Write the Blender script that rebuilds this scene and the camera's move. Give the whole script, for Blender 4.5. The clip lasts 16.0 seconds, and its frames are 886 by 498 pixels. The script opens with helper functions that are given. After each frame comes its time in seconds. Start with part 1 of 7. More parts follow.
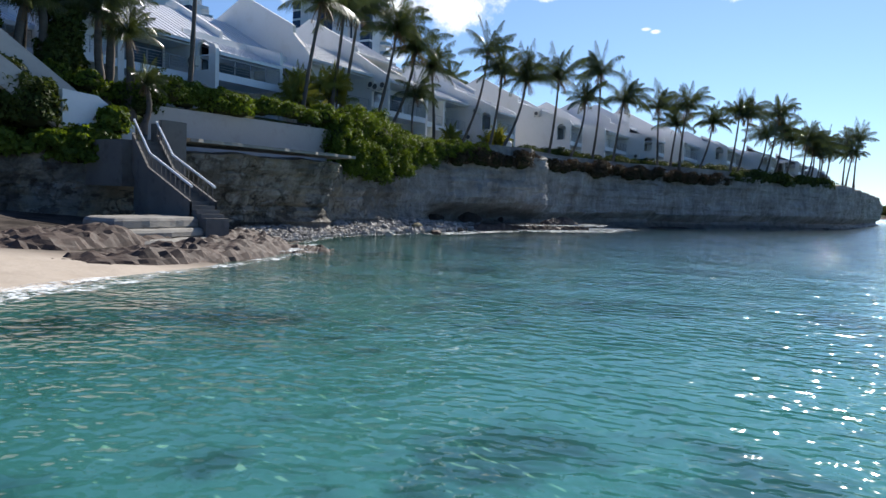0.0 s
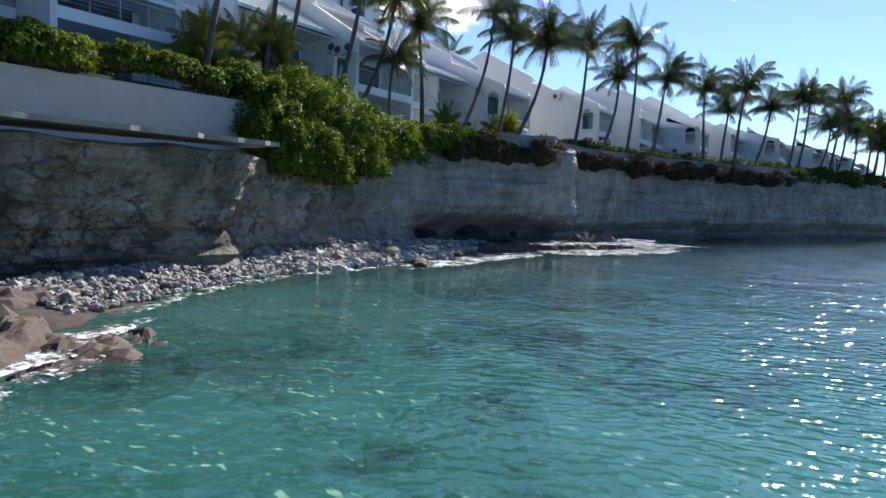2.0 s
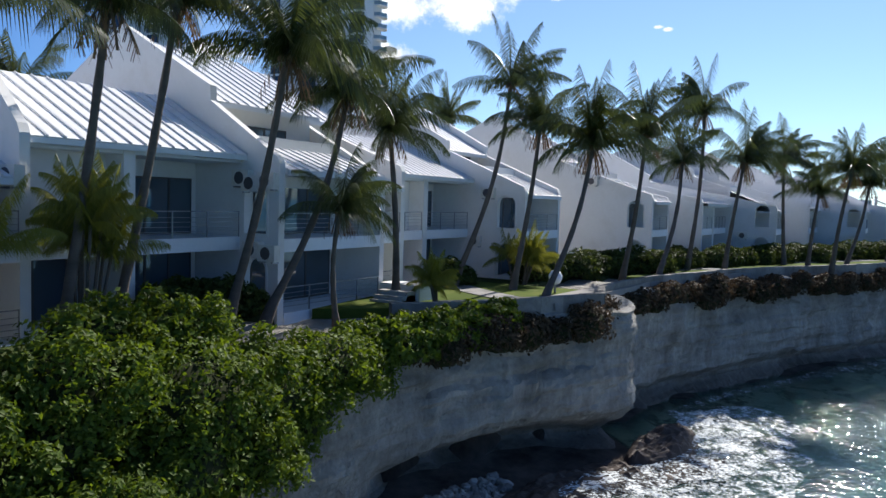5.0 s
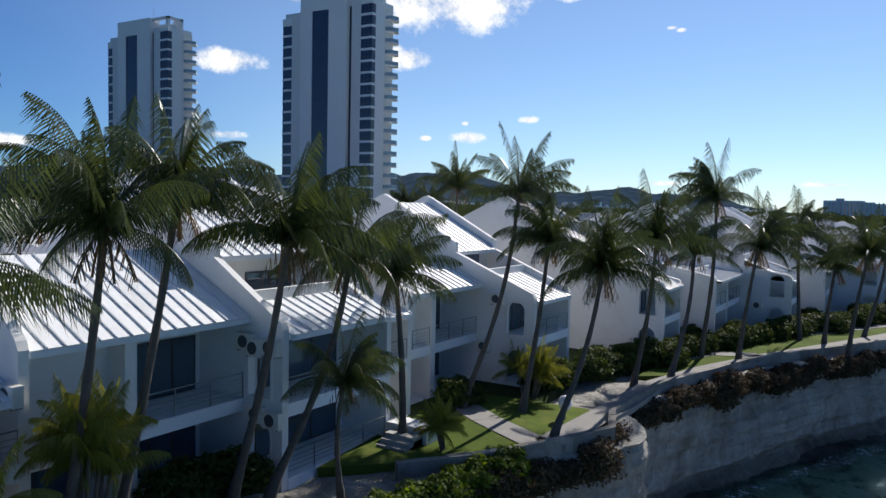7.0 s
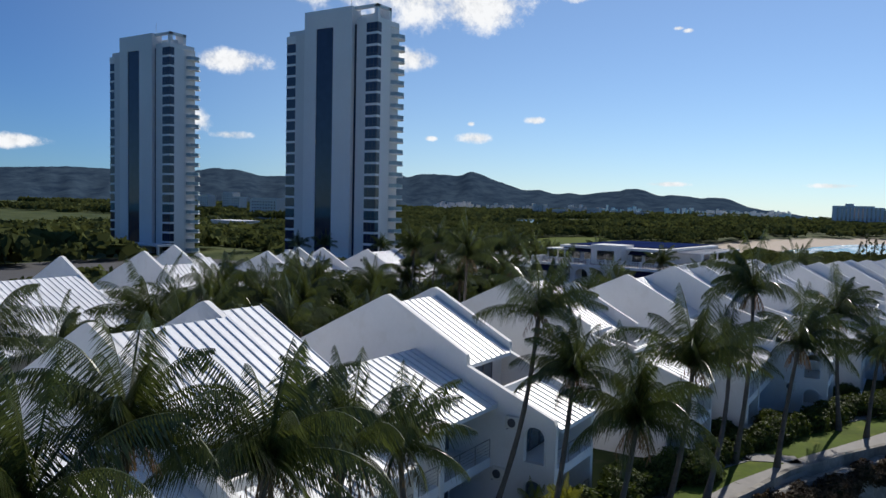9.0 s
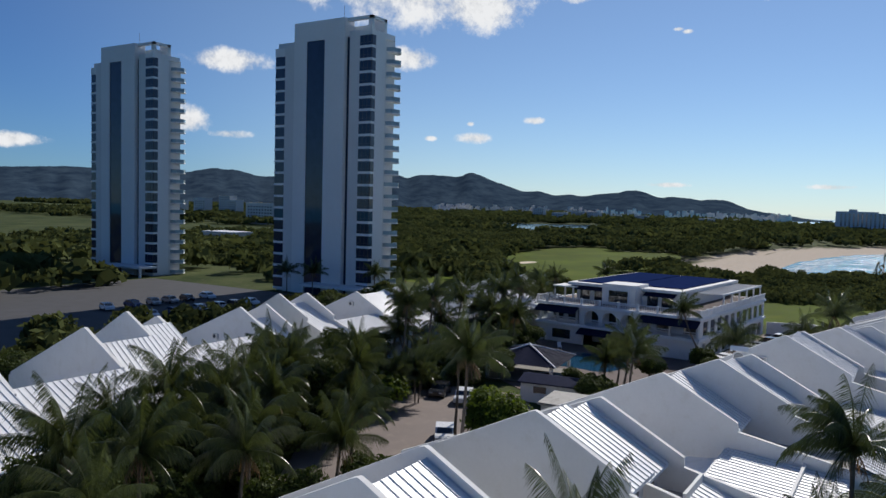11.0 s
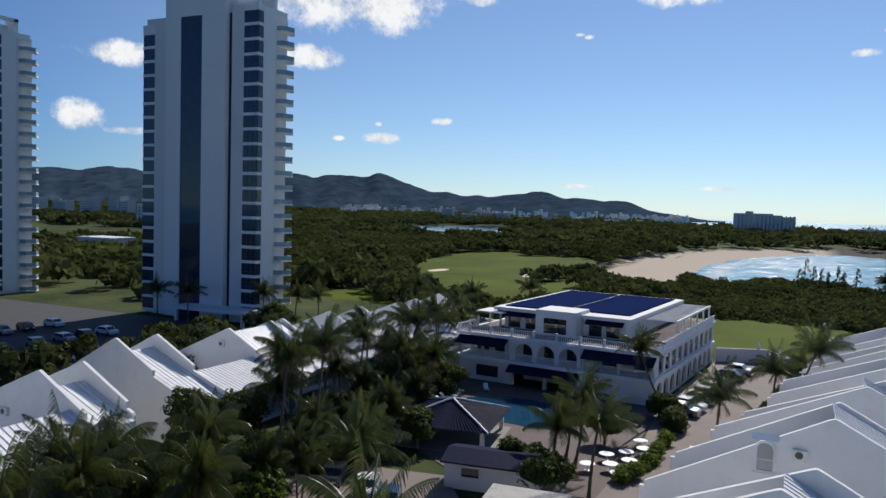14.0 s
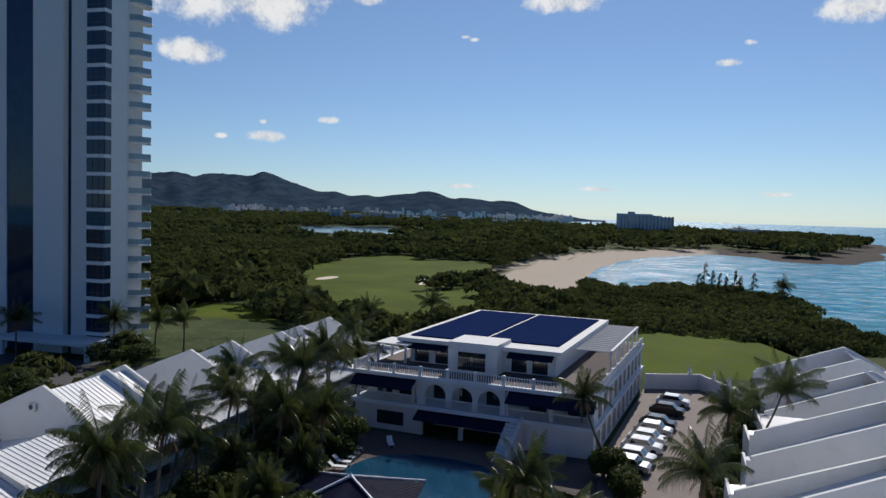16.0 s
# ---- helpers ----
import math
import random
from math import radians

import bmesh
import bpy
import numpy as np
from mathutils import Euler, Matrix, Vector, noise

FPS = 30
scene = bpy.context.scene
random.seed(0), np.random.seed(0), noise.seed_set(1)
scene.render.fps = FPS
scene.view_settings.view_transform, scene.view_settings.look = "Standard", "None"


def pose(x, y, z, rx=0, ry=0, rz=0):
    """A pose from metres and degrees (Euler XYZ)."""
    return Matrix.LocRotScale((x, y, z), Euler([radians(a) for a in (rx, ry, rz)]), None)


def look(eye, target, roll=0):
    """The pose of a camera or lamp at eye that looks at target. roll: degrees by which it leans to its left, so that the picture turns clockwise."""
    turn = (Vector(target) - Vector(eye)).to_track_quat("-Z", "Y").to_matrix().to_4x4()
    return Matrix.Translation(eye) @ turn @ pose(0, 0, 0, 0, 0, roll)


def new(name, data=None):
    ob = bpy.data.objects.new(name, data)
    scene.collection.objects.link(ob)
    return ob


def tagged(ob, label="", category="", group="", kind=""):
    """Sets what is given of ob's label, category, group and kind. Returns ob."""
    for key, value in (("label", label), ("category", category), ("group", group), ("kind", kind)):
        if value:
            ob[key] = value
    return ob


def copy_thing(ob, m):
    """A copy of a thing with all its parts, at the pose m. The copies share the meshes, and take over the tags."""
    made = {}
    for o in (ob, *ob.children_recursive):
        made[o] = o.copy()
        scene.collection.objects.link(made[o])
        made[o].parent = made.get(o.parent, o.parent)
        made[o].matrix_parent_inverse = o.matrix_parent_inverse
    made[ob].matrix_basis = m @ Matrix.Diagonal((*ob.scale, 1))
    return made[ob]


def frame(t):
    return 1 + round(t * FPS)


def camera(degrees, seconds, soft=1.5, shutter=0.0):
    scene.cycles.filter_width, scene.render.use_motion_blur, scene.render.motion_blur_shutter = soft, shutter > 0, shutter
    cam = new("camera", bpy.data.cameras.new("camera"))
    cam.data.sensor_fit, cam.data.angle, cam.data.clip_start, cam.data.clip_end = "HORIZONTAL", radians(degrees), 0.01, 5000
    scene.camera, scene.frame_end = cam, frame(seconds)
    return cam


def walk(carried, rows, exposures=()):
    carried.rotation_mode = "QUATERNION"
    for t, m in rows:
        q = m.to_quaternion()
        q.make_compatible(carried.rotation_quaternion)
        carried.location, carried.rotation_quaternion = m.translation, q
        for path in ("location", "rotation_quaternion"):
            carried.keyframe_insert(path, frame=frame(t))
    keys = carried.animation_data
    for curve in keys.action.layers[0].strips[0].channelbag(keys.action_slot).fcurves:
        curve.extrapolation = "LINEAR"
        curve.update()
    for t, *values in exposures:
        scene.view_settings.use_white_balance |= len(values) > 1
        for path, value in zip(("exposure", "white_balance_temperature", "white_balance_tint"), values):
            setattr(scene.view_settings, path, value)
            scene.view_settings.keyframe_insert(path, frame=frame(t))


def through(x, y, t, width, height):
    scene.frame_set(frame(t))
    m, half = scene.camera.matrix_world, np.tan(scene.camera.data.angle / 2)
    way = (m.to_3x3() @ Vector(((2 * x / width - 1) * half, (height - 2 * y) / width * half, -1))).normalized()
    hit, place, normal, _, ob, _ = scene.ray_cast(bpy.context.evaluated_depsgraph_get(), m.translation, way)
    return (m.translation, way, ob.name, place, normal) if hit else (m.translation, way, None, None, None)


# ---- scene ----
cam = camera(60.8, 16.0)
PATH = [
    (0, (4.766, -1.34, 2.335), (6.498, -0.349, 2.212), 1.9),
    (0.5, (9.077, 0.945, 2.22), (10.81, 1.936, 2.097), 1.9),
    (1, (13.396, 3.179, 2.134), (15.128, 4.172, 2.011), 1.8),
    (1.5, (17.707, 5.528, 2.28), (19.438, 6.521, 2.155), 1.8),
    (2, (22.052, 7.909, 3.03), (23.783, 8.902, 2.906), 1.8),
    (2.5, (26.316, 10.196, 4.336), (28.045, 11.194, 4.212), 1.8),
    (3, (30.497, 12.499, 5.679), (32.224, 13.5, 5.557), 1.7),
    (3.5, (34.457, 14.568, 7.172), (36.182, 15.573, 7.052), 1.7),
    (4, (37.338, 16.139, 8.707), (39.061, 17.147, 8.583), 1.6),
    (4.2, (38.154, 16.676, 9.377), (39.877, 17.683, 9.248), 1.8),
    (6.5, (40.291, 17.328, 16.397), (41.992, 18.373, 16.278), 1.1),
    (7, (40.42, 17.385, 17.906), (42.118, 18.436, 17.788), 1.2),
    (7.5, (40.76, 17.65, 19.448), (42.453, 18.709, 19.328), 1.2),
    (8, (41.539, 18.313, 20.891), (43.229, 19.375, 20.774), 1.3),
    (8.5, (42.807, 19.211, 22.326), (44.497, 20.275, 22.209), 1.2),
    (9, (44.449, 20.308, 23.702), (46.139, 21.372, 23.585), 1.3),
    (11.5, (58.641, 28.751, 30.604), (60.332, 29.813, 30.487), 1.5),
    (12, (62.103, 30.49, 30.808), (63.794, 31.551, 30.694), 1.5),
    (12.5, (65.467, 32.539, 30.776), (67.217, 33.502, 30.664), 1.5),
    (13, (68.966, 34.632, 30.831), (70.718, 35.592, 30.719), 1.5),
    (13.5, (72.874, 36.888, 31.051), (74.627, 37.845, 30.937), 1.6),
    (14, (77.054, 39.229, 31.238), (78.861, 40.079, 31.128), 1.6),
    (14.5, (81.339, 41.642, 31.564), (83.187, 42.398, 31.455), 1.6),
    (15, (85.77, 43.912, 31.806), (87.638, 44.617, 31.7), 1.6),
    (15.5, (90.305, 46.156, 32.16), (92.195, 46.802, 32.056), 1.6),
    (16, (94.986, 48.216, 32.583), (96.899, 48.791, 32.48), 1.6),
]
walk(cam, [(t, look(eye, target, roll)) for t, eye, target, roll in PATH],
     [(0, 0.52), (1.0, 0.72), (2.5, 0.78), (4.2, 0.68), (7.0, 0.2), (9.0, -0.03), (11.5, -0.2), (13.5, -0.1), (14.0, -0.07), (15.0, -0.22), (16.0, -0.28)])

# ---- world, sun ----
SUN_AZ, SUN_EL = 0.5, 37.0
sun = new("sun", bpy.data.lights.new("sun", "SUN"))
sun.data.energy, sun.data.angle, sun.data.color = 5.0, radians(0.55), (1.0, 0.95, 0.89)
sun.matrix_world = look((math.cos(radians(SUN_AZ)) * 200, math.sin(radians(SUN_AZ)) * 200, 200 * math.tan(radians(SUN_EL))), (0, 0, 0))
scene.view_settings.exposure = -0.15

world = bpy.data.worlds.new("sky")
scene.world = world
world.use_nodes = True


class Nodes:
    """Short hand for node trees."""

    def __init__(self, tree):
        self.t = tree
        tree.nodes.clear()

    def add(self, kind, ins=None, **props):
        n = self.t.nodes.new(kind)
        if "operation" in props:
            n.operation = props["operation"]
        if "use_clamp" in props:
            n.use_clamp = props["use_clamp"]
        if "interpolation_type" in props:
            n.interpolation_type = props["interpolation_type"]
        if "data_type" in props:
            n.data_type = props["data_type"]
        for k, v in (ins or {}).items():
            if isinstance(v, bpy.types.NodeSocket):
                self.t.links.new(v, n.inputs[k])
            else:
                n.inputs[k].default_value = v
        return n

    def math(self, op, a, b=0.0, c=0.0, clamp=False):
        return self.add("ShaderNodeMath", {0: a, 1: b, 2: c}, operation=op, use_clamp=clamp).outputs[0]

    def vmath(self, op, a, b=(0, 0, 0)):
        return self.add("ShaderNodeVectorMath", {0: a, 1: b}, operation=op)

    def noise(self, vec, scale, detail=4.0, rough=0.55):
        return self.add("ShaderNodeTexNoise", {"Vector": vec, "Scale": scale, "Detail": detail, "Roughness": rough}).outputs[0]

    def remap(self, v, a, b, c=0.0, d=1.0, smooth=False):
        return self.add("ShaderNodeMapRange", {0: v, 1: a, 2: b, 3: c, 4: d}, interpolation_type="SMOOTHSTEP" if smooth else "LINEAR").outputs[0]

    def mix(self, f, a, b):
        return self.add("ShaderNodeMix", {0: f, 6: a, 7: b}, data_type="RGBA").outputs[2]


def rgb(c):
    return (c[0], c[1], c[2], 1.0)


def cloud_sky():
    n = Nodes(world.node_tree)
    sky = n.add("ShaderNodeTexSky")
    sky.sky_type, sky.sun_disc = "NISHITA", False
    sky.sun_elevation, sky.sun_rotation = radians(SUN_EL), radians(90 - SUN_AZ)
    sky.air_density, sky.dust_density, sky.ozone_density, sky.altitude = 0.9, 0.0, 3.0, 20
    d = n.add("ShaderNodeTexCoord").outputs["Generated"]
    puff = n.noise(d, 22.0, 6.0, 0.6)
    fine = n.noise(d, 70.0, 8.0, 0.7)
    total = None
    # bearing from +x (degrees), elevation, half width, half height
    clouds = [(34.5, 15.9, 8.6, 3.1), (30.0, 14.6, 4.0, 1.9), (35.2, 10.7, 2.3, 0.9), (48.2, 9.9, 3.0, 0.85), (51.0, 5.6, 1.7, 1.1), (47.9, 4.7, 1.5, 0.35), (61.9, 3.6, 1.9, 0.5), (30.0, 5.05, 1.5, 0.42), (25.5, 6.4, 0.85, 0.3), (33.3, 4.95, 0.45, 0.2), (30.3, 6.1, 0.3, 0.18), (23.0, 15.2, 1.5, 0.5), (8.1, 15.3, 2.9, 0.9),
              (14.8, 12.58, 0.42, 0.17), (15.45, 12.76, 0.36, 0.15), (-4.8, 12.1, 0.5, 0.2), (-3.4, 10.8, 0.9, 0.3), (15.8, 1.85, 1.5, 0.2), (5.0, 1.85, 1.6, 0.2), (-6.8, 1.7, 1.2, 0.18), (43.0, 15.4, 3.4, 1.3), (-11.6, 13.9, 2.4, 1.1)]
    for az, el, hw, hh in clouds:
        az_, el_ = radians(az), radians(el)
        c = Vector((math.cos(az_) * math.cos(el_), math.sin(az_) * math.cos(el_), math.sin(el_)))
        side = Vector((-math.sin(az_), math.cos(az_), 0))
        up = c.cross(side)
        u = n.math("MULTIPLY", n.vmath("DOT_PRODUCT", d, side).outputs["Value"], 1.0 / radians(hw))
        v = n.math("MULTIPLY", n.vmath("DOT_PRODUCT", d, up).outputs["Value"], 1.0 / radians(hh))
        front = n.math("GREATER_THAN", n.vmath("DOT_PRODUCT", d, c).outputs["Value"], 0.5)
        r = n.math("ADD", n.math("MULTIPLY", u, u), n.math("MULTIPLY", v, v))
        m = n.math("SUBTRACT", 1.0, r)
        m = n.math("SUBTRACT", m, n.math("MULTIPLY", n.math("SUBTRACT", 1.0, front), 9.0))
        total = m if total is None else n.math("MAXIMUM", total, m)
    ragged = n.math("ADD", n.math("MULTIPLY", puff, 0.6), n.math("MULTIPLY", fine, 0.4))
    edge = n.math("ADD", n.math("MAXIMUM", total, -5.0), n.math("MULTIPLY", n.math("SUBTRACT", ragged, 0.5), 5.0))
    dens = n.remap(edge, -0.2, 1.15, smooth=True)
    shade = n.remap(n.math("ADD", n.math("MULTIPLY", puff, 0.5), n.math("MULTIPLY", fine, 0.5)), 0.36, 0.56, 0.7, 1.0)
    lit = n.add("ShaderNodeVectorMath", {0: (13.6, 13.8, 14.1), "Scale": shade}, operation="SCALE").outputs[0]
    blue = n.vmath("MULTIPLY", sky.outputs[0], (0.81, 0.97, 1.21)).outputs[0]
    # sea haze, scattering forward round the sun and thicker near the horizon
    toward = n.vmath("DOT_PRODUCT", d, (math.cos(radians(SUN_AZ)) * math.cos(radians(SUN_EL)), math.sin(radians(SUN_AZ)) * math.cos(radians(SUN_EL)), math.sin(radians(SUN_EL)))).outputs["Value"]
    # the sky is a deeper blue away from the sun
    deep = n.remap(toward, 0.45, 0.72, 0.0, 1.0, smooth=True)
    blue = n.vmath("MULTIPLY", blue, n.mix(deep, rgb((0.50, 0.72, 0.93)), rgb((1, 1, 1)))).outputs[0]
    glow = n.math("POWER", n.math("MULTIPLY_ADD", toward, 0.5, 0.5, clamp=True), 6.0)
    low = n.math("POWER", 2.7183, n.math("MULTIPLY", n.math("ABSOLUTE", n.add("ShaderNodeSeparateXYZ", {0: d}).outputs[2]), -7.0))
    haze = n.math("MULTIPLY", glow, n.math("MULTIPLY_ADD", low, 3.0, 1.7))
    blue = n.vmath("ADD", blue, n.add("ShaderNodeVectorMath", {0: (0.81, 1.0, 1.07), "Scale": haze}, operation="SCALE").outputs[0]).outputs[0]
    col = n.mix(dens, blue, lit)
    bg = n.add("ShaderNodeBackground", {"Color": col, "Strength": 0.070})
    n.t.links.new(bg.outputs[0], n.add("ShaderNodeOutputWorld").inputs[0])


cloud_sky()


# ---- materials ----
def material(name, colour, rough=0.6, var=0.15, scale=0.6, fine=9.0, bump=0.0, metal=0.0, second=None, amount=0.5, spec=0.5, per_object=0.0, coords="world", stretch=(1, 1, 1), island=0.0):
    m = bpy.data.materials.new(name)
    m.use_nodes = True
    n = Nodes(m.node_tree)
    p = n.add("ShaderNodeNewGeometry").outputs["Position"] if coords == "world" else n.add("ShaderNodeTexCoord").outputs["Object"]
    if stretch != (1, 1, 1):
        p = n.vmath("MULTIPLY", p, stretch).outputs[0]
    big, small = n.noise(p, scale, 5.0), n.noise(p, fine, 4.0)
    k = n.math("ADD", n.math("MULTIPLY", big, 0.65), n.math("MULTIPLY", small, 0.35))
    lo, hi = [c * (1 - var) for c in colour], [min(1, c * (1 + var)) for c in colour]
    col = n.mix(n.remap(k, 0.3, 0.7), rgb(lo), rgb(hi))
    if second:
        col = n.mix(n.math("MULTIPLY", n.remap(n.noise(p, scale * 2.3, 6.0, 0.65), 0.5, 0.68, smooth=True), amount), col, rgb(second))
    if per_object or island:
        r = n.add("ShaderNodeObjectInfo").outputs["Random"] if per_object else n.add("ShaderNodeNewGeometry").outputs["Random Per Island"]
        a = per_object or island
        col = n.add("ShaderNodeHueSaturation", {"Value": n.remap(r, 0, 1, 1 - a, 1 + a), "Color": col}).outputs[0]
    b = n.add("ShaderNodeBsdfPrincipled", {"Base Color": col, "Roughness": n.remap(small, 0.3, 0.7, max(0.02, rough - 0.1), min(1, rough + 0.1)), "Metallic": metal, "Specular IOR Level": spec})
    if bump:
        h = n.add("ShaderNodeBump", {"Height": k, "Strength": min(1.0, bump), "Distance": 0.05})
        n.t.links.new(h.outputs[0], b.inputs["Normal"])
    n.t.links.new(b.outputs[0], n.add("ShaderNodeOutputMaterial").inputs[0])
    return m


def leaf_material(name, colour, var=0.35, through=0.35, gloss=0.35, spec=0.35, scale=0.9, patch=0.4):
    m = bpy.data.materials.new(name)
    m.use_nodes = True
    n = Nodes(m.node_tree)
    r = n.add("ShaderNodeNewGeometry").outputs["Random Per Island"]
    p = n.add("ShaderNodeNewGeometry").outputs["Position"]
    k = n.math("ADD", n.math("MULTIPLY", r, 1 - patch), n.math("MULTIPLY", n.remap(n.noise(p, scale), 0.25, 0.75), patch))
    lo, hi = [c * (1 - var) for c in colour], [c * (1 + var) for c in colour]
    hi[0] *= 1.25
    col = n.mix(k, rgb(lo), rgb(hi))
    d = n.add("ShaderNodeBsdfPrincipled", {"Base Color": col, "Roughness": gloss, "Specular IOR Level": spec})
    warm = n.add("ShaderNodeHueSaturation", {"Hue": 0.485, "Saturation": 1.15, "Value": 1.5, "Color": col}).outputs[0]
    t = n.add("ShaderNodeBsdfTranslucent", {"Color": warm})
    mx = n.add("ShaderNodeMixShader", {0: through, 1: d.outputs[0], 2: t.outputs[0]})
    n.t.links.new(mx.outputs[0], n.add("ShaderNodeOutputMaterial").inputs[0])
    return m


def glass_material(name, tint, rough=0.06, coat=0.5, spec=0.9):
    """Dark window glass with what is behind it in shade."""
    m = bpy.data.materials.new(name)
    m.use_nodes = True
    n = Nodes(m.node_tree)
    p = n.add("ShaderNodeNewGeometry").outputs["Position"]
    col = n.mix(n.noise(p, 0.5), rgb([c * 0.6 for c in tint]), rgb([c * 1.4 for c in tint]))
    b = n.add("ShaderNodeBsdfPrincipled", {"Base Color": col, "Roughness": rough, "Specular IOR Level": spec, "IOR": 1.5, "Coat Weight": coat, "Coat Roughness": 0.02})
    n.t.links.new(b.outputs[0], n.add("ShaderNodeOutputMaterial").inputs[0])
    return m


def water_material():
    m = bpy.data.materials.new("sea_water")
    m.use_nodes = True
    n = Nodes(m.node_tree)
    p = n.add("ShaderNodeNewGeometry").outputs["Position"]
    sep = n.add("ShaderNodeSeparateXYZ", {0: p})
    x, y = sep.outputs[0], sep.outputs[1]
    # open water lies to the south of the cliff line
    off = n.math("SUBTRACT", n.math("MULTIPLY_ADD", x, -0.16, 24.0), y)
    off = n.math("ADD", off, n.math("MULTIPLY", n.math("SUBTRACT", n.noise(p, 0.05, 3.0), 0.5), 26.0))
    depth = n.remap(off, -4.0, 75.0, smooth=True)
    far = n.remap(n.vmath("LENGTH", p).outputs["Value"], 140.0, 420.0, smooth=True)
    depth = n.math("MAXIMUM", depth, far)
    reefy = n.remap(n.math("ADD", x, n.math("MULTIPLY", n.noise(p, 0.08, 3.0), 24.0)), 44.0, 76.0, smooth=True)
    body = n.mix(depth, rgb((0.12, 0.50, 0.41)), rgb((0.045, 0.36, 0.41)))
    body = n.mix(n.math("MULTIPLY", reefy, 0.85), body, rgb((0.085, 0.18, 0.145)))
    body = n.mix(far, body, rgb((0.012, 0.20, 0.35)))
    # weed and reef seen through the water, and sand between
    weed = n.math("ADD", n.math("MULTIPLY", n.noise(p, 0.15, 5.0, 0.65), 0.65), n.math("MULTIPLY", n.noise(p, 0.9, 4.0, 0.65), 0.35))
    body = n.mix(n.math("MULTIPLY", n.remap(weed, 0.50, 0.60, smooth=True), 0.75), body, rgb((0.035, 0.14, 0.125)))
    body = n.mix(n.math("MULTIPLY", n.remap(weed, 0.48, 0.38, smooth=True), 0.5), body, rgb((0.16, 0.58, 0.50)))
    tint = n.mix(depth, rgb((0.72, 0.95, 0.85)), rgb((0.12, 0.52, 0.56)))
    # wind waves and ripples, a little longer across the wind, roughened in patches
    q = n.vmath("MULTIPLY", p, (1.0, 0.75, 1.0)).outputs[0]
    h = n.math("ADD", n.math("MULTIPLY", n.noise(q, 0.32, 1.0), 0.40), n.math("MULTIPLY", n.noise(q, 1.3, 2.0, 0.5), 0.17))
    h = n.math("ADD", h, n.math("MULTIPLY", n.noise(q, 3.8, 1.0, 0.5), 0.17))
    gust = n.remap(n.noise(n.vmath("MULTIPLY", p, (0.03, 0.012, 1.0)).outputs[0], 1.0, 3.0), 0.3, 0.7, 0.75, 1.0)
    bump = n.add("ShaderNodeBump", {"Height": h, "Strength": gust, "Distance": 0.54}).outputs[0]
    calm = n.add("ShaderNodeBump", {"Height": h, "Strength": gust, "Distance": 0.2}).outputs[0]
    fres = n.add("ShaderNodeFresnel", {"IOR": 1.33, "Normal": calm}).outputs[0]
    # wind streaks on the far water: rough lanes mirror less of the low sky
    lane = n.noise(n.vmath("MULTIPLY", p, (0.14, 0.045, 1.0)).outputs[0], 1.0, 6.0, 0.7)
    fres = n.math("MULTIPLY", fres, n.mix(far, (1, 1, 1, 1), n.remap(lane, 0.43, 0.66, 0.14, 0.95)))
    see = n.add("ShaderNodeBsdfTransparent", {"Color": tint})
    dif = n.add("ShaderNodeBsdfDiffuse", {"Color": body})
    inner = n.add("ShaderNodeMixShader", {0: n.remap(depth, 0, 1, 0.16, 0.97), 1: see.outputs[0], 2: dif.outputs[0]})
    glo = n.add("ShaderNodeBsdfGlossy", {"Color": (1, 1, 1, 1), "Roughness": n.remap(n.vmath("LENGTH", p).outputs["Value"], 170.0, 380.0, 0.05, 0.165), "Normal": bump})
    out = n.add("ShaderNodeMixShader", {0: fres, 1: inner.outputs[0], 2: glo.outputs[0]})
    n.t.links.new(out.outputs[0], n.add("ShaderNodeOutputMaterial").inputs[0])
    return m


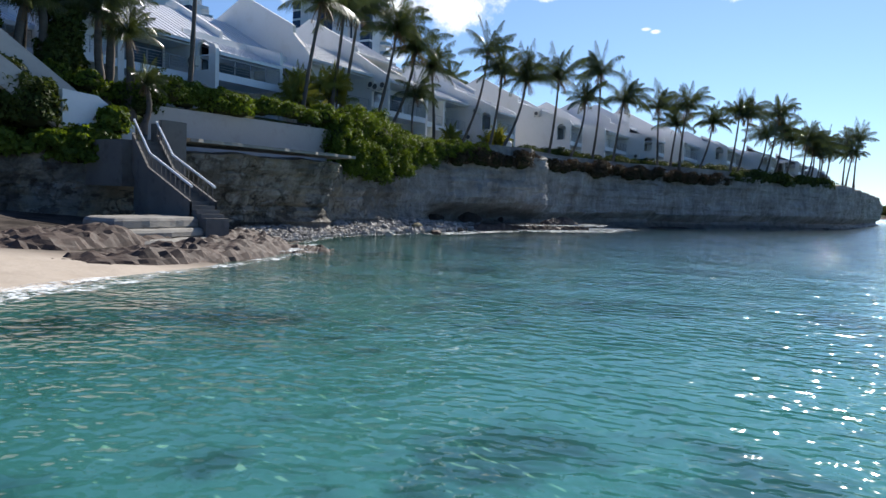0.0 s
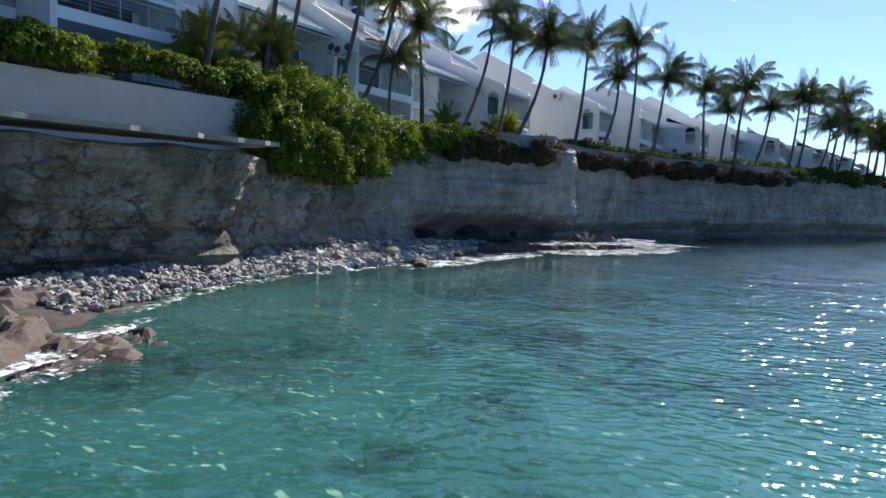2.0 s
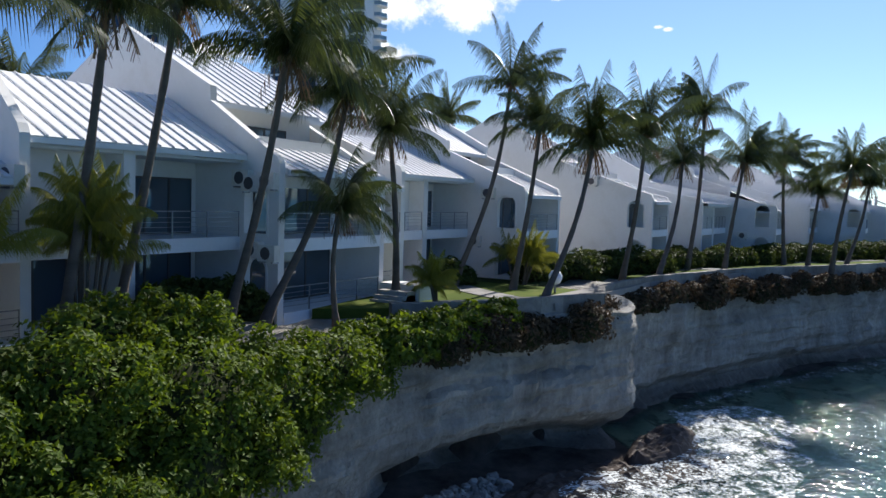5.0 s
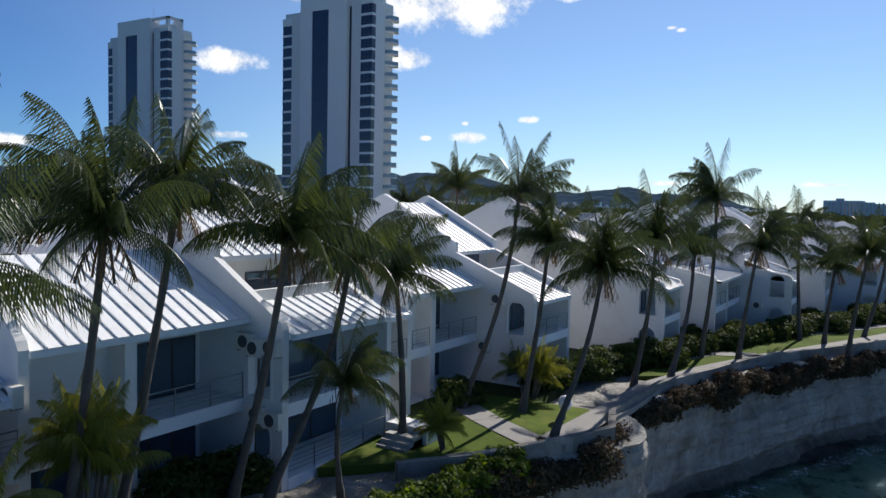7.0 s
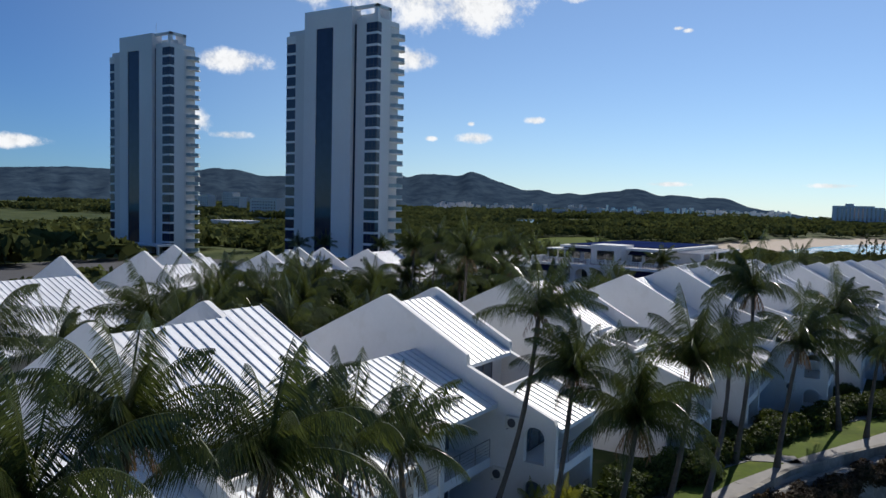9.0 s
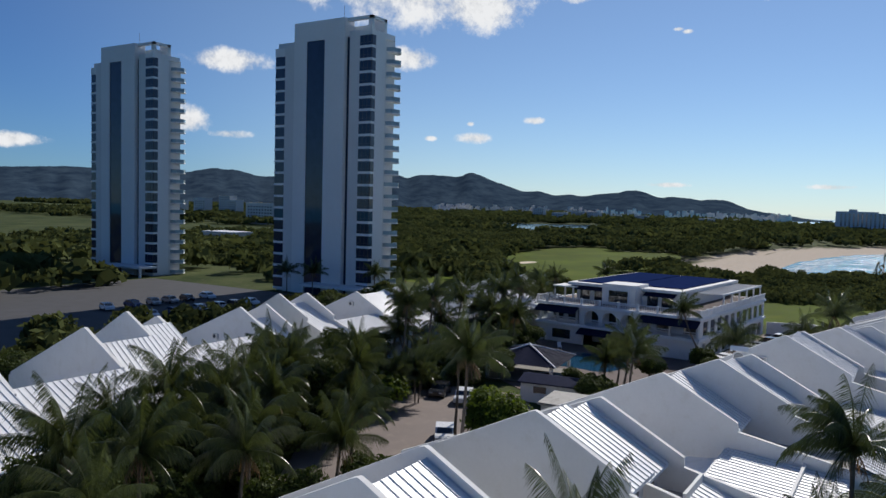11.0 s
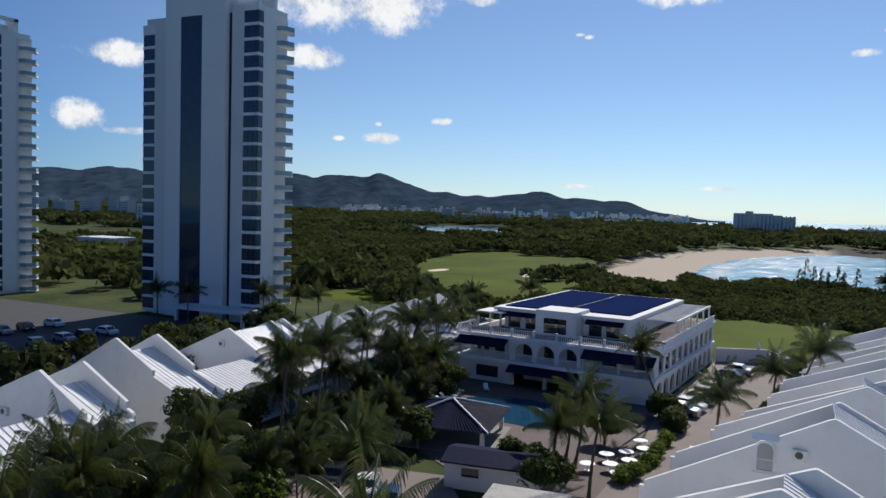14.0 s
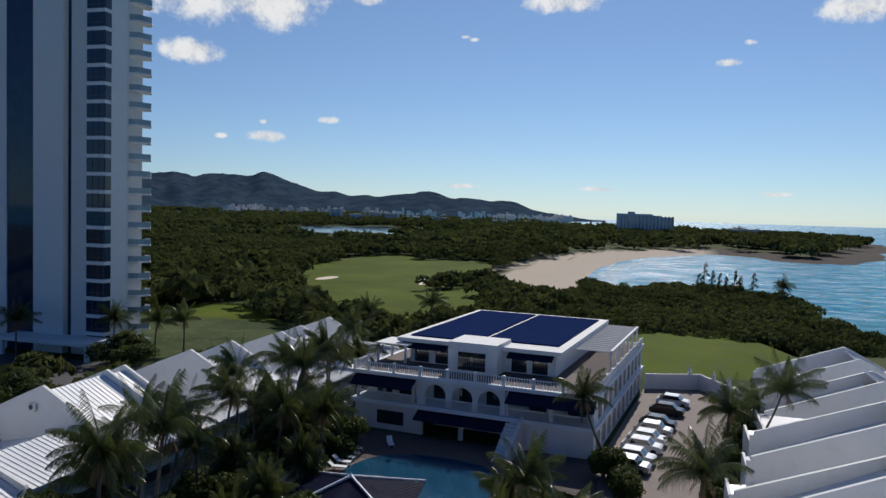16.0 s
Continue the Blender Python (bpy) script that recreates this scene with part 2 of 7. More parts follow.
def terrain_material():
    """Scrub and soil on land, sand and dark reef under water."""
    m = bpy.data.materials.new("terrain_soil")
    m.use_nodes = True
    n = Nodes(m.node_tree)
    p = n.add("ShaderNodeNewGeometry").outputs["Position"]
    z = n.add("ShaderNodeSeparateXYZ", {0: p}).outputs[2]
    a, b = n.noise(p, 0.035, 6.0, 0.6), n.noise(p, 0.6, 5.0, 0.65)
    land = n.mix(n.remap(a, 0.42, 0.6), rgb((0.035, 0.052, 0.018)), rgb((0.075, 0.09, 0.035)))
    land = n.mix(n.remap(b, 0.55, 0.75), land, rgb((0.13, 0.11, 0.07)))
    reef = n.remap(n.math("ADD", n.math("MULTIPLY", n.noise(p, 0.13, 5.0, 0.6), 0.6), n.math("MULTIPLY", n.noise(p, 0.9, 5.0, 0.65), 0.4)), 0.505, 0.555, smooth=True)
    bed = n.mix(reef, rgb((0.74, 0.71, 0.57)), rgb((0.055, 0.06, 0.04)))
    bed = n.mix(n.math("MULTIPLY", n.remap(n.math("ADD", n.math("ADD", z, n.math("MULTIPLY", a, 0.8)), n.math("MULTIPLY", n.remap(n.add("ShaderNodeSeparateXYZ", {0: p}).outputs[0], 44.0, 54.0), 0.75)), -0.15, 0.3), 0.45), bed, rgb((0.14, 0.125, 0.08)))
    bed = n.mix(n.math("MULTIPLY", n.remap(b, 0.5, 0.62), 0.35), bed, rgb((0.16, 0.15, 0.09)))
    px = n.add("ShaderNodeSeparateXYZ", {0: p}).outputs[0]
    sand = n.mix(n.remap(b, 0.3, 0.7), rgb((0.41, 0.345, 0.275)), rgb((0.50, 0.43, 0.35)))
    # bare dark rock lies between the beach and the far bay
    rock = n.mix(n.remap(b, 0.35, 0.65), rgb((0.035, 0.03, 0.026)), rgb((0.12, 0.10, 0.085)))
    bare = n.math("MULTIPLY", n.remap(n.math("ADD", px, n.math("MULTIPLY", z, 9.0)), 21.0, 24.0), n.math("LESS_THAN", px, 225.0))
    py = n.add("ShaderNodeSeparateXYZ", {0: p}).outputs[1]
    bare = n.math("MAXIMUM", bare, n.math("MULTIPLY", n.math("GREATER_THAN", px, 690.0), n.remap(py, 20.0, 5.0)))
    sand = n.mix(bare, sand, rock)
    col = n.mix(n.remap(z, 1.9, 2.6), sand, land)
    col = n.mix(n.remap(z, -0.35, -0.05), bed, col)
    s = n.add("ShaderNodeBsdfPrincipled", {"Base Color": col, "Roughness": 0.95, "Specular IOR Level": 0.05})
    h = n.add("ShaderNodeBump", {"Height": b, "Strength": 0.6, "Distance": 0.12})
    n.t.links.new(h.outputs[0], s.inputs["Normal"])
    n.t.links.new(s.outputs[0], n.add("ShaderNodeOutputMaterial").inputs[0])
    return m


def cliff_material():
    """Pale limestone in beds, stained brown and black, wet and dark at the foot."""
    m = bpy.data.materials.new("cliff_limestone")
    m.use_nodes = True
    n = Nodes(m.node_tree)
    p = n.add("ShaderNodeNewGeometry").outputs["Position"]
    z = n.add("ShaderNodeSeparateXYZ", {0: p}).outputs[2]
    x = n.add("ShaderNodeSeparateXYZ", {0: p}).outputs[0]
    bed = n.noise(n.vmath("MULTIPLY", p, (0.25, 0.25, 1.5)).outputs[0], 1.0, 6.0, 0.65)
    streak = n.noise(n.vmath("MULTIPLY", p, (1.1, 1.1, 0.16)).outputs[0], 1.0, 6.0, 0.65)
    blotch = n.noise(p, 0.45, 6.0, 0.65)
    grain = n.noise(p, 3.5, 6.0, 0.65)
    k = n.math("ADD", n.math("MULTIPLY", blotch, 0.55), n.math("ADD", n.math("MULTIPLY", bed, 0.2), n.math("MULTIPLY", streak, 0.25)))
    col = n.mix(n.remap(k, 0.40, 0.60), rgb((0.19, 0.175, 0.15)), rgb((0.46, 0.445, 0.405)))
    col = n.mix(n.math("MULTIPLY", n.remap(streak, 0.54, 0.70, smooth=True), 0.55), col, rgb((0.15, 0.125, 0.095)))
    west = n.remap(n.math("ADD", x, n.math("MULTIPLY", n.noise(p, 0.3, 4.0), 14.0)), 52.0, 68.0, 1.0, 0.12)
    ochre = n.math("MULTIPLY", n.remap(n.noise(p, 0.35, 5.0, 0.6), 0.48, 0.62, smooth=True), west)
    col = n.mix(n.math("MULTIPLY", ochre, 0.6), col, rgb((0.33, 0.25, 0.14)))
    pits = n.math("MULTIPLY", n.remap(n.noise(n.vmath("MULTIPLY", p, (1.0, 1.0, 1.8)).outputs[0], 0.8, 6.0, 0.7), 0.54, 0.62, smooth=True), west)
    warp = n.vmath("ADD", n.vmath("MULTIPLY", p, (0.75, 0.75, 1.0)).outputs[0], n.add("ShaderNodeTexNoise", {"Vector": p, "Scale": 1.1, "Detail": 6.0, "Roughness": 0.7}).outputs[1]).outputs[0]
    cell = n.add("ShaderNodeTexVoronoi", {"Vector": warp, "Scale": 1.3})
    cell.feature = "DISTANCE_TO_EDGE"
    crack = n.math("MULTIPLY", n.remap(cell.outputs[0], 0.0, 0.06, 1.0, 0.0), n.math("MULTIPLY", n.math("MULTIPLY", west, 0.7), n.remap(blotch, 0.45, 0.6)))
    col = n.mix(crack, col, rgb((0.055, 0.045, 0.035)))
    # western rock: brown tone and mottling, deepened to stand in for shade from plants
    col = n.mix(n.math("MULTIPLY", west, 0.3), col, rgb((0.11, 0.095, 0.065)))
    dark_mottle = n.math("MULTIPLY", n.remap(n.noise(p, 0.28, 6.0, 0.7), 0.44, 0.56, smooth=True), west)
    col = n.mix(n.math("MULTIPLY", dark_mottle, 0.8), col, rgb((0.085, 0.075, 0.055)))
    col = n.mix(n.math("MULTIPLY", pits, 0.8), col, rgb((0.06, 0.05, 0.04)))
    col = n.mix(n.math("MULTIPLY", n.remap(grain, 0.5, 0.75), 0.35), col, rgb((0.20, 0.19, 0.17)))
    wet = n.remap(n.math("ADD", z, n.math("MULTIPLY", grain, 1.2)), 0.75, 1.9, 1.0, 0.0, smooth=True)
    col = n.mix(n.math("MULTIPLY", wet, 0.8), col, rgb((0.075, 0.055, 0.042)))
    s = n.add("ShaderNodeBsdfPrincipled", {"Base Color": col, "Roughness": n.remap(wet, 0, 1, 0.9, 0.35), "Specular IOR Level": 0.35})
    hh = n.math("ADD", n.math("ADD", n.math("MULTIPLY", bed, 0.3), n.math("MULTIPLY", streak, 0.6)), n.math("MULTIPLY", n.math("ADD", grain, blotch), 0.45))
    hh = n.math("SUBTRACT", hh, n.math("MULTIPLY", crack, 0.6))
    h = n.add("ShaderNodeBump", {"Height": hh, "Strength": 1.0, "Distance": 0.42})
    n.t.links.new(h.outputs[0], s.inputs["Normal"])
    n.t.links.new(s.outputs[0], n.add("ShaderNodeOutputMaterial").inputs[0])
    return m


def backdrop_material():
    """Far hills: blue distance haze put into the colour, with a faint glow of their own."""
    m = bpy.data.materials.new("hazed_hills")
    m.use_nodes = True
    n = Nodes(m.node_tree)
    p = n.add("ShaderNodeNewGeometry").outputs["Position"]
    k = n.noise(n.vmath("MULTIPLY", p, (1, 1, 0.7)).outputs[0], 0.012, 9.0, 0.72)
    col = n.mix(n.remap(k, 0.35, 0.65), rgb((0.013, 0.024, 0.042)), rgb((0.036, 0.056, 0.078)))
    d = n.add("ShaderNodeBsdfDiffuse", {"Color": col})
    # self-glow lifts the backlit slopes
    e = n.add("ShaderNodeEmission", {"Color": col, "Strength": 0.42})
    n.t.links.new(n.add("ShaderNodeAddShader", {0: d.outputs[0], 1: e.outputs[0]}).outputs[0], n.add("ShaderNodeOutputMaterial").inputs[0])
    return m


def foam_material(name="sea_foam", lo=0.49):
    """Broken white water: lacy, clear between the strands."""
    m = bpy.data.materials.new(name)
    m.use_nodes = True
    n = Nodes(m.node_tree)
    p = n.add("ShaderNodeNewGeometry").outputs["Position"]
    k = n.math("ADD", n.math("MULTIPLY", n.noise(p, 1.1, 6.0, 0.7), 0.5), n.math("MULTIPLY", n.noise(p, 6.0, 5.0, 0.65), 0.5))
    a = n.remap(k, lo, lo + 0.15, smooth=True)
    d = n.add("ShaderNodeBsdfDiffuse", {"Color": (0.82, 0.86, 0.86, 1)})
    t = n.add("ShaderNodeBsdfTransparent")
    n.t.links.new(n.add("ShaderNodeMixShader", {0: a, 1: t.outputs[0], 2: d.outputs[0]}).outputs[0], n.add("ShaderNodeOutputMaterial").inputs[0])
    return m


WATER, TERRAIN, CLIFF = water_material(), terrain_material(), cliff_material()
PLASTER = material("white_plaster", (0.73, 0.725, 0.71), 0.85, 0.05, 0.35, 5.0, 0.15, second=(0.62, 0.60, 0.55), amount=0.35)
PLASTER_GREY = material("grey_plaster", (0.66, 0.67, 0.69), 0.85, 0.08, 0.35, 5.0, 0.15, second=(0.40, 0.38, 0.35), amount=0.5)
ROOF = material("painted_sheet_metal", (0.79, 0.795, 0.80), 0.42, 0.06, 0.4, 6.0, 0.05, second=(0.58, 0.57, 0.54), amount=0.35, per_object=0.05)
SEAM = material("roof_seam_metal", (0.58, 0.60, 0.63), 0.45, 0.12, 1.0)
SLAB = material("pale_slab_paint", (0.74, 0.77, 0.80), 0.8, 0.06, 0.6)
GLASS = glass_material("dark_window_glass", (0.018, 0.026, 0.035))
DOOR_GLASS = glass_material("balcony_door_glass", (0.060, 0.088, 0.118), 0.05)
TOWER_GLASS = glass_material("blue_tower_glass", (0.018, 0.030, 0.060), 0.05, 0.0, 0.5)
PALE_GLASS = glass_material("pale_window_glass", (0.10, 0.14, 0.18))
BALUSTRADE = glass_material("pale_green_balustrade", (0.26, 0.34, 0.37), 0.08, 0.2, 0.5)
STEEL = material("steel_railing", (0.30, 0.31, 0.33), 0.4, 0.1, 2.0, metal=0.9)
FRAME = material("window_frame_paint", (0.72, 0.73, 0.74), 0.5, 0.05, 2.0)
DARKFRAME = material("dark_window_frame", (0.05, 0.05, 0.055), 0.5, 0.1, 2.0)
AC_WHITE = material("cream_enamel", (0.70, 0.68, 0.62), 0.5, 0.08, 2.0, second=(0.45, 0.38, 0.28), amount=0.3)
AC_DARK = material("dark_grille", (0.07, 0.07, 0.075), 0.6, 0.2, 4.0)
TRUNK = material("palm_bark", (0.095, 0.08, 0.066), 0.95, 0.3, 1.2, 6.0, 0.7, stretch=(1, 1, 4))
PALM_LEAF = leaf_material("palm_frond_green", (0.046, 0.072, 0.022), 0.65, 0.28, 0.32, 0.5)
PALM_DRY = leaf_material("palm_dead_frond", (0.11, 0.088, 0.045), 0.4, 0.25, 0.6)
SEA_GRAPE = leaf_material("sea_grape_leaf", (0.074, 0.132, 0.022), 0.6, 0.38, 0.55, 0.12)
HEDGE = leaf_material("hedge_leaf", (0.042, 0.07, 0.018), 0.45, 0.25, 0.6, 0.1)
WOOD_LEAF = leaf_material("scrub_leaf", (0.062, 0.088, 0.034), 0.6, 0.2, 0.9, 0.0, 0.018, 0.65)
DRY_SHRUB = leaf_material("dry_shrub_leaf", (0.056, 0.050, 0.030), 0.6, 0.2, 0.7, 0.1)
ARECA_LEAF = leaf_material("areca_frond", (0.13, 0.165, 0.035), 0.45, 0.4, 0.45, 0.2)
TREE_BARK = material("tree_bark", (0.16, 0.13, 0.10), 0.95, 0.3, 2.0, 8.0, 0.6)
LAWN = material("lawn_grass", (0.078, 0.110, 0.021), 0.95, 0.35, 0.25, 3.0, 0.4, second=(0.16, 0.17, 0.045), amount=0.5, spec=0.05)
FAIRWAY = material("fairway_grass", (0.070, 0.098, 0.009), 0.95, 0.4, 0.035, 0.35, 0.2, second=(0.115, 0.125, 0.016), amount=0.5, spec=0.05)
PATHSTONE = material("path_concrete", (0.23, 0.22, 0.205), 0.9, 0.12, 0.8, 8.0, 0.3, second=(0.28, 0.26, 0.23), amount=0.5)
PAVING = material("lot_paving", (0.19, 0.155, 0.138), 0.9, 0.12, 0.3, 6.0, 0.3, second=(0.24, 0.20, 0.17), amount=0.5)
ASPHALT = material("asphalt", (0.055, 0.055, 0.058), 0.9, 0.2, 0.3, 9.0, 0.3)
SAND = material("beach_sand", (0.62, 0.52, 0.39), 0.95, 0.1, 0.08, 4.0, 0.3)
STONEWALL = material("rubble_stone", (0.21, 0.195, 0.17), 0.95, 0.3, 1.2, 7.0, 0.6, second=(0.14, 0.12, 0.10), amount=0.6, island=0.25)
CONCRETE = material("old_concrete", (0.40, 0.385, 0.355), 0.9, 0.15, 0.6, 6.0, 0.4, second=(0.22, 0.20, 0.17), amount=0.6)
GREYWALL = material("painted_retaining_wall", (0.40, 0.385, 0.36), 0.9, 0.08, 0.4, 5.0, 0.2, second=(0.33, 0.30, 0.27), amount=0.55)
BOULDER = material("beach_boulder", (0.27, 0.255, 0.23), 0.85, 0.2, 1.5, 9.0, 0.4, island=0.5)
REEF = material("reef_rock", (0.078, 0.053, 0.041), 0.72, 0.35, 0.9, 6.0, 0.8, spec=0.25, second=(0.06, 0.045, 0.035), amount=0.7)
FOAM = foam_material()
WASH = foam_material("white_wash", 0.455)
STAIR = material("damp_concrete", (0.13, 0.12, 0.108), 0.9, 0.2, 0.7, 6.0, 0.4, second=(0.07, 0.062, 0.055), amount=0.6)
LIMESTONE = material("weathered_limestone", (0.25, 0.235, 0.205), 0.9, 0.2, 0.8, 5.0, 0.6, second=(0.15, 0.13, 0.11), amount=0.7, stretch=(1, 1, 4))
DECK = material("dark_brick_deck", (0.115, 0.085, 0.076), 0.9, 0.15, 0.4, 6.0, 0.3, second=(0.07, 0.055, 0.05), amount=0.5)
NAVY = material("navy_roof_tile", (0.015, 0.019, 0.045), 0.6, 0.25, 2.0, 12.0, 0.2, spec=0.02)
TERRACOTTA = material("terracotta_tile", (0.30, 0.12, 0.065), 0.8, 0.2, 1.5)
SOLAR = material("solar_panel", (0.013, 0.025, 0.085), 0.7, 0.15, 1.0, spec=0.0)
POOL = material("pool_water", (0.010, 0.06, 0.115), 0.08, 0.1, 0.5, 4.0, 0.1)
TOWER_WALL = material("tower_concrete", (0.62, 0.615, 0.61), 0.8, 0.05, 0.06, 1.0, 0.05, second=(0.53, 0.52, 0.51), amount=0.3)
TOWER_PANEL = material("tower_panel", (0.70, 0.695, 0.69), 0.8, 0.05, 0.06, 1.0, 0.05)
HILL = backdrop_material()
FARWHITE = material("far_house_plaster", (0.62, 0.60, 0.57), 0.9, 0.1, 0.02)
TYRE = material("tyre_rubber", (0.02, 0.02, 0.02), 0.9, 0.1, 3.0)


# ---- building helpers ----
class Shape:
    """Collects faces for one mesh."""

    def __init__(self):
        self.v, self.f = [], []

    def quad(self, a, b, c, d):
        i = len(self.v)
        self.v += [a, b, c, d]
        self.f.append((i, i + 1, i + 2, i + 3))
        return self

    def box(self, x0, y0, z0, x1, y1, z1):
        i = len(self.v)
        self.v += [(x0, y0, z0), (x1, y0, z0), (x1, y1, z0), (x0, y1, z0), (x0, y0, z1), (x1, y0, z1), (x1, y1, z1), (x0, y1, z1)]
        self.f += [tuple(i + k for k in q) for q in ((3, 2, 1, 0), (4, 5, 6, 7), (0, 1, 5, 4), (1, 2, 6, 5), (2, 3, 7, 6), (3, 0, 4, 7))]
        return self

    def bar(self, a, b, r, sides=5):
        """A round bar from a to b."""
        a, b = Vector(a), Vector(b)
        q = (b - a).to_track_quat("Z", "Y")
        i = len(self.v)
        for p in (a, b):
            for k in range(sides):
                w = 2 * math.pi * k / sides
                self.v.append(tuple(p + q @ Vector((r * math.cos(w), r * math.sin(w), 0))))
        for k in range(sides):
            j = (k + 1) % sides
            self.f.append((i + k, i + j, i + sides + j, i + sides + k))
        self.f += [tuple(range(i + sides - 1, i - 1, -1)), tuple(range(i + sides, i + 2 * sides))]
        return self

    def lathe(self, rings, sides=16, cx=0.0, cy=0.0):
        """Rings of (radius, z), turned about a vertical axis."""
        i = len(self.v)
        for r, z in rings:
            for k in range(sides):
                w = 2 * math.pi * k / sides
                self.v.append((cx + r * math.cos(w), cy + r * math.sin(w), z))
        for a in range(len(rings) - 1):
            for k in range(sides):
                j = (k + 1) % sides
                self.f.append((i + a * sides + k, i + a * sides + j, i + (a + 1) * sides + j, i + (a + 1) * sides + k))
        self.f.append(tuple(range(i + (len(rings) - 1) * sides, i + len(rings) * sides)))
        return self

    def plate(self, loops, lo, hi, axis="x"):
        """A flat plate with holes: the outer loop and holes as pairs, made thick from lo to hi along the axis."""
        from mathutils.geometry import tessellate_polygon
        put = {"x": lambda p, t: (t, p[0], p[1]), "y": lambda p, t: (p[0], t, p[1]), "z": lambda p, t: (p[0], p[1], t)}[axis]
        tris = tessellate_polygon([[Vector((p[0], p[1], 0)) for p in lp] for lp in loops])
        flat = [p for lp in loops for p in lp]
        i, m = len(self.v), len(flat)
        self.v += [put(p, lo) for p in flat] + [put(p, hi) for p in flat]
        for t in tris:
            self.f += [tuple(i + k for k in t), tuple(i + m + k for k in reversed(t))]
        s = 0
        for lp in loops:
            for k in range(len(lp)):
                a, b = s + k, s + (k + 1) % len(lp)
                self.f.append((i + a, i + b, i + m + b, i + m + a))
            s += len(lp)
        return self

    def mesh(self, name, mat, smooth=False):
        me = bpy.data.meshes.new(name)
        me.from_pydata(self.v, [], self.f)
        me.materials.append(mat)
        if smooth:
            me.shade_smooth()
        me.validate()
        me.update()
        if len(self.f) < 4000:
            bm = bmesh.new()
            bm.from_mesh(me)
            bmesh.ops.recalc_face_normals(bm, faces=bm.faces)
            bm.to_mesh(me)
            bm.free()
        return me


def part(name, shape, mat, parent, label="", smooth=False, at=None):
    ob = new(name, shape if isinstance(shape, bpy.types.Mesh) else shape.mesh(name, mat, smooth))
    ob.parent = parent
    if at:
        ob.location = at
    return tagged(ob, label)


def thing(name, label, category, at=(0, 0, 0), turn=0.0, group="", kind=""):
    ob = new(name)
    ob.matrix_basis = pose(*at, 0, 0, turn)
    return tagged(ob, label, category, group, kind)


def solid(name, shape, mat, label, category, at=(0, 0, 0), turn=0.0, group="", kind="", smooth=False):
    ob = new(name, shape.mesh(name, mat, smooth))
    ob.matrix_basis = pose(*at, 0, 0, turn)
    return tagged(ob, label, category, group, kind)


def arch(y0, y1, z0, z1, steps=8):
    """An arched opening's outline."""
    r = (y1 - y0) / 2
    c = (y0 + y1) / 2
    pts = [(y0, z0), (y1, z0)]
    for k in range(steps + 1):
        w = math.pi * k / steps
        pts.append((c + r * math.cos(w), z1 - r * 0.9 + r * 0.9 * math.sin(w)))
    return pts


# ---- terrain and sea ----
# The shore, from the beach along the cliff to the headland, the far bay and the open coast.
SHORE = [(-300, 30), (-60, 18), (-20, 15), (5, 14.5), (14.4, 15.4), (18.5, 16.2), (26, 18.6), (30, 21.8), (36, 25.2), (40, 26.9), (44, 27.7), (50, 27.6), (56, 27.6), (62, 28.9), (68, 29.2), (73, 27.4), (76, 27.6), (78.5, 29.6), (83, 29.2), (90, 27.2), (97, 24.2), (104, 21.2), (113, 17.2), (122, 13.2),
         (131, 9.2), (140, 5.2), (150, 3), (175, 2), (205, 0), (240, -2), (290, 2), (335, 5), (347, 5), (372, 9), (385, 20), (398, 38), (372, 66), (388, 75.5), (431, 84), (493, 89), (566, 88), (666, 74), (753, 41), (800, -5), (758, -16), (714, -39), (703, -61), (712, -82), (796, -123), (899, -150), (1100, -215), (1350, -260), (1500, -160), (1620, 180), (2000, 600), (2600, 1000), (4700, 1500)]
CLIFF_LINE = [(-40, 47), (-12, 42), (8, 37), (18, 34.2), (25.5, 31.8), (31.5, 29.4), (35, 28.4), (42.5, 27.9), (46.5, 29.6), (51, 32.2), (57, 33.3), (62, 32.8), (66, 31.6), (71, 29.8), (75.8, 27.8), (77, 28.6), (78.5, 30.0), (83, 29.4), (90, 27.4), (97, 24.4), (104, 21.4), (113, 17.4), (122, 13.4),
              (131, 9.4), (140, 5.4), (150, 3.2), (175, 2.2), (205, 0.2), (240, -1.8), (290, 2.2), (335, 5.2)]


def to_line(px, py, line):
    """Distance of points to a line of segments."""
    best = np.full(px.shape, 1e9)
    for (ax, ay), (bx, by) in zip(line[:-1], line[1:]):
        dx, dy = bx - ax, by - ay
        t = np.clip(((px - ax) * dx + (py - ay) * dy) / (dx * dx + dy * dy), 0, 1)
        best = np.minimum(best, np.hypot(px - ax - t * dx, py - ay - t * dy))
    return best


def inside(px, py, poly):
    r = np.zeros(px.shape, bool)
    for (ax, ay), (bx, by) in zip(poly, poly[1:] + poly[:1]):
        c = ((ay > py) != (by > py)) & (px < (bx - ax) * (py - ay) / (by - ay + 1e-12) + ax)
        r ^= c
    return r


LAND = SHORE + [(4700, 4700), (-300, 4700)]


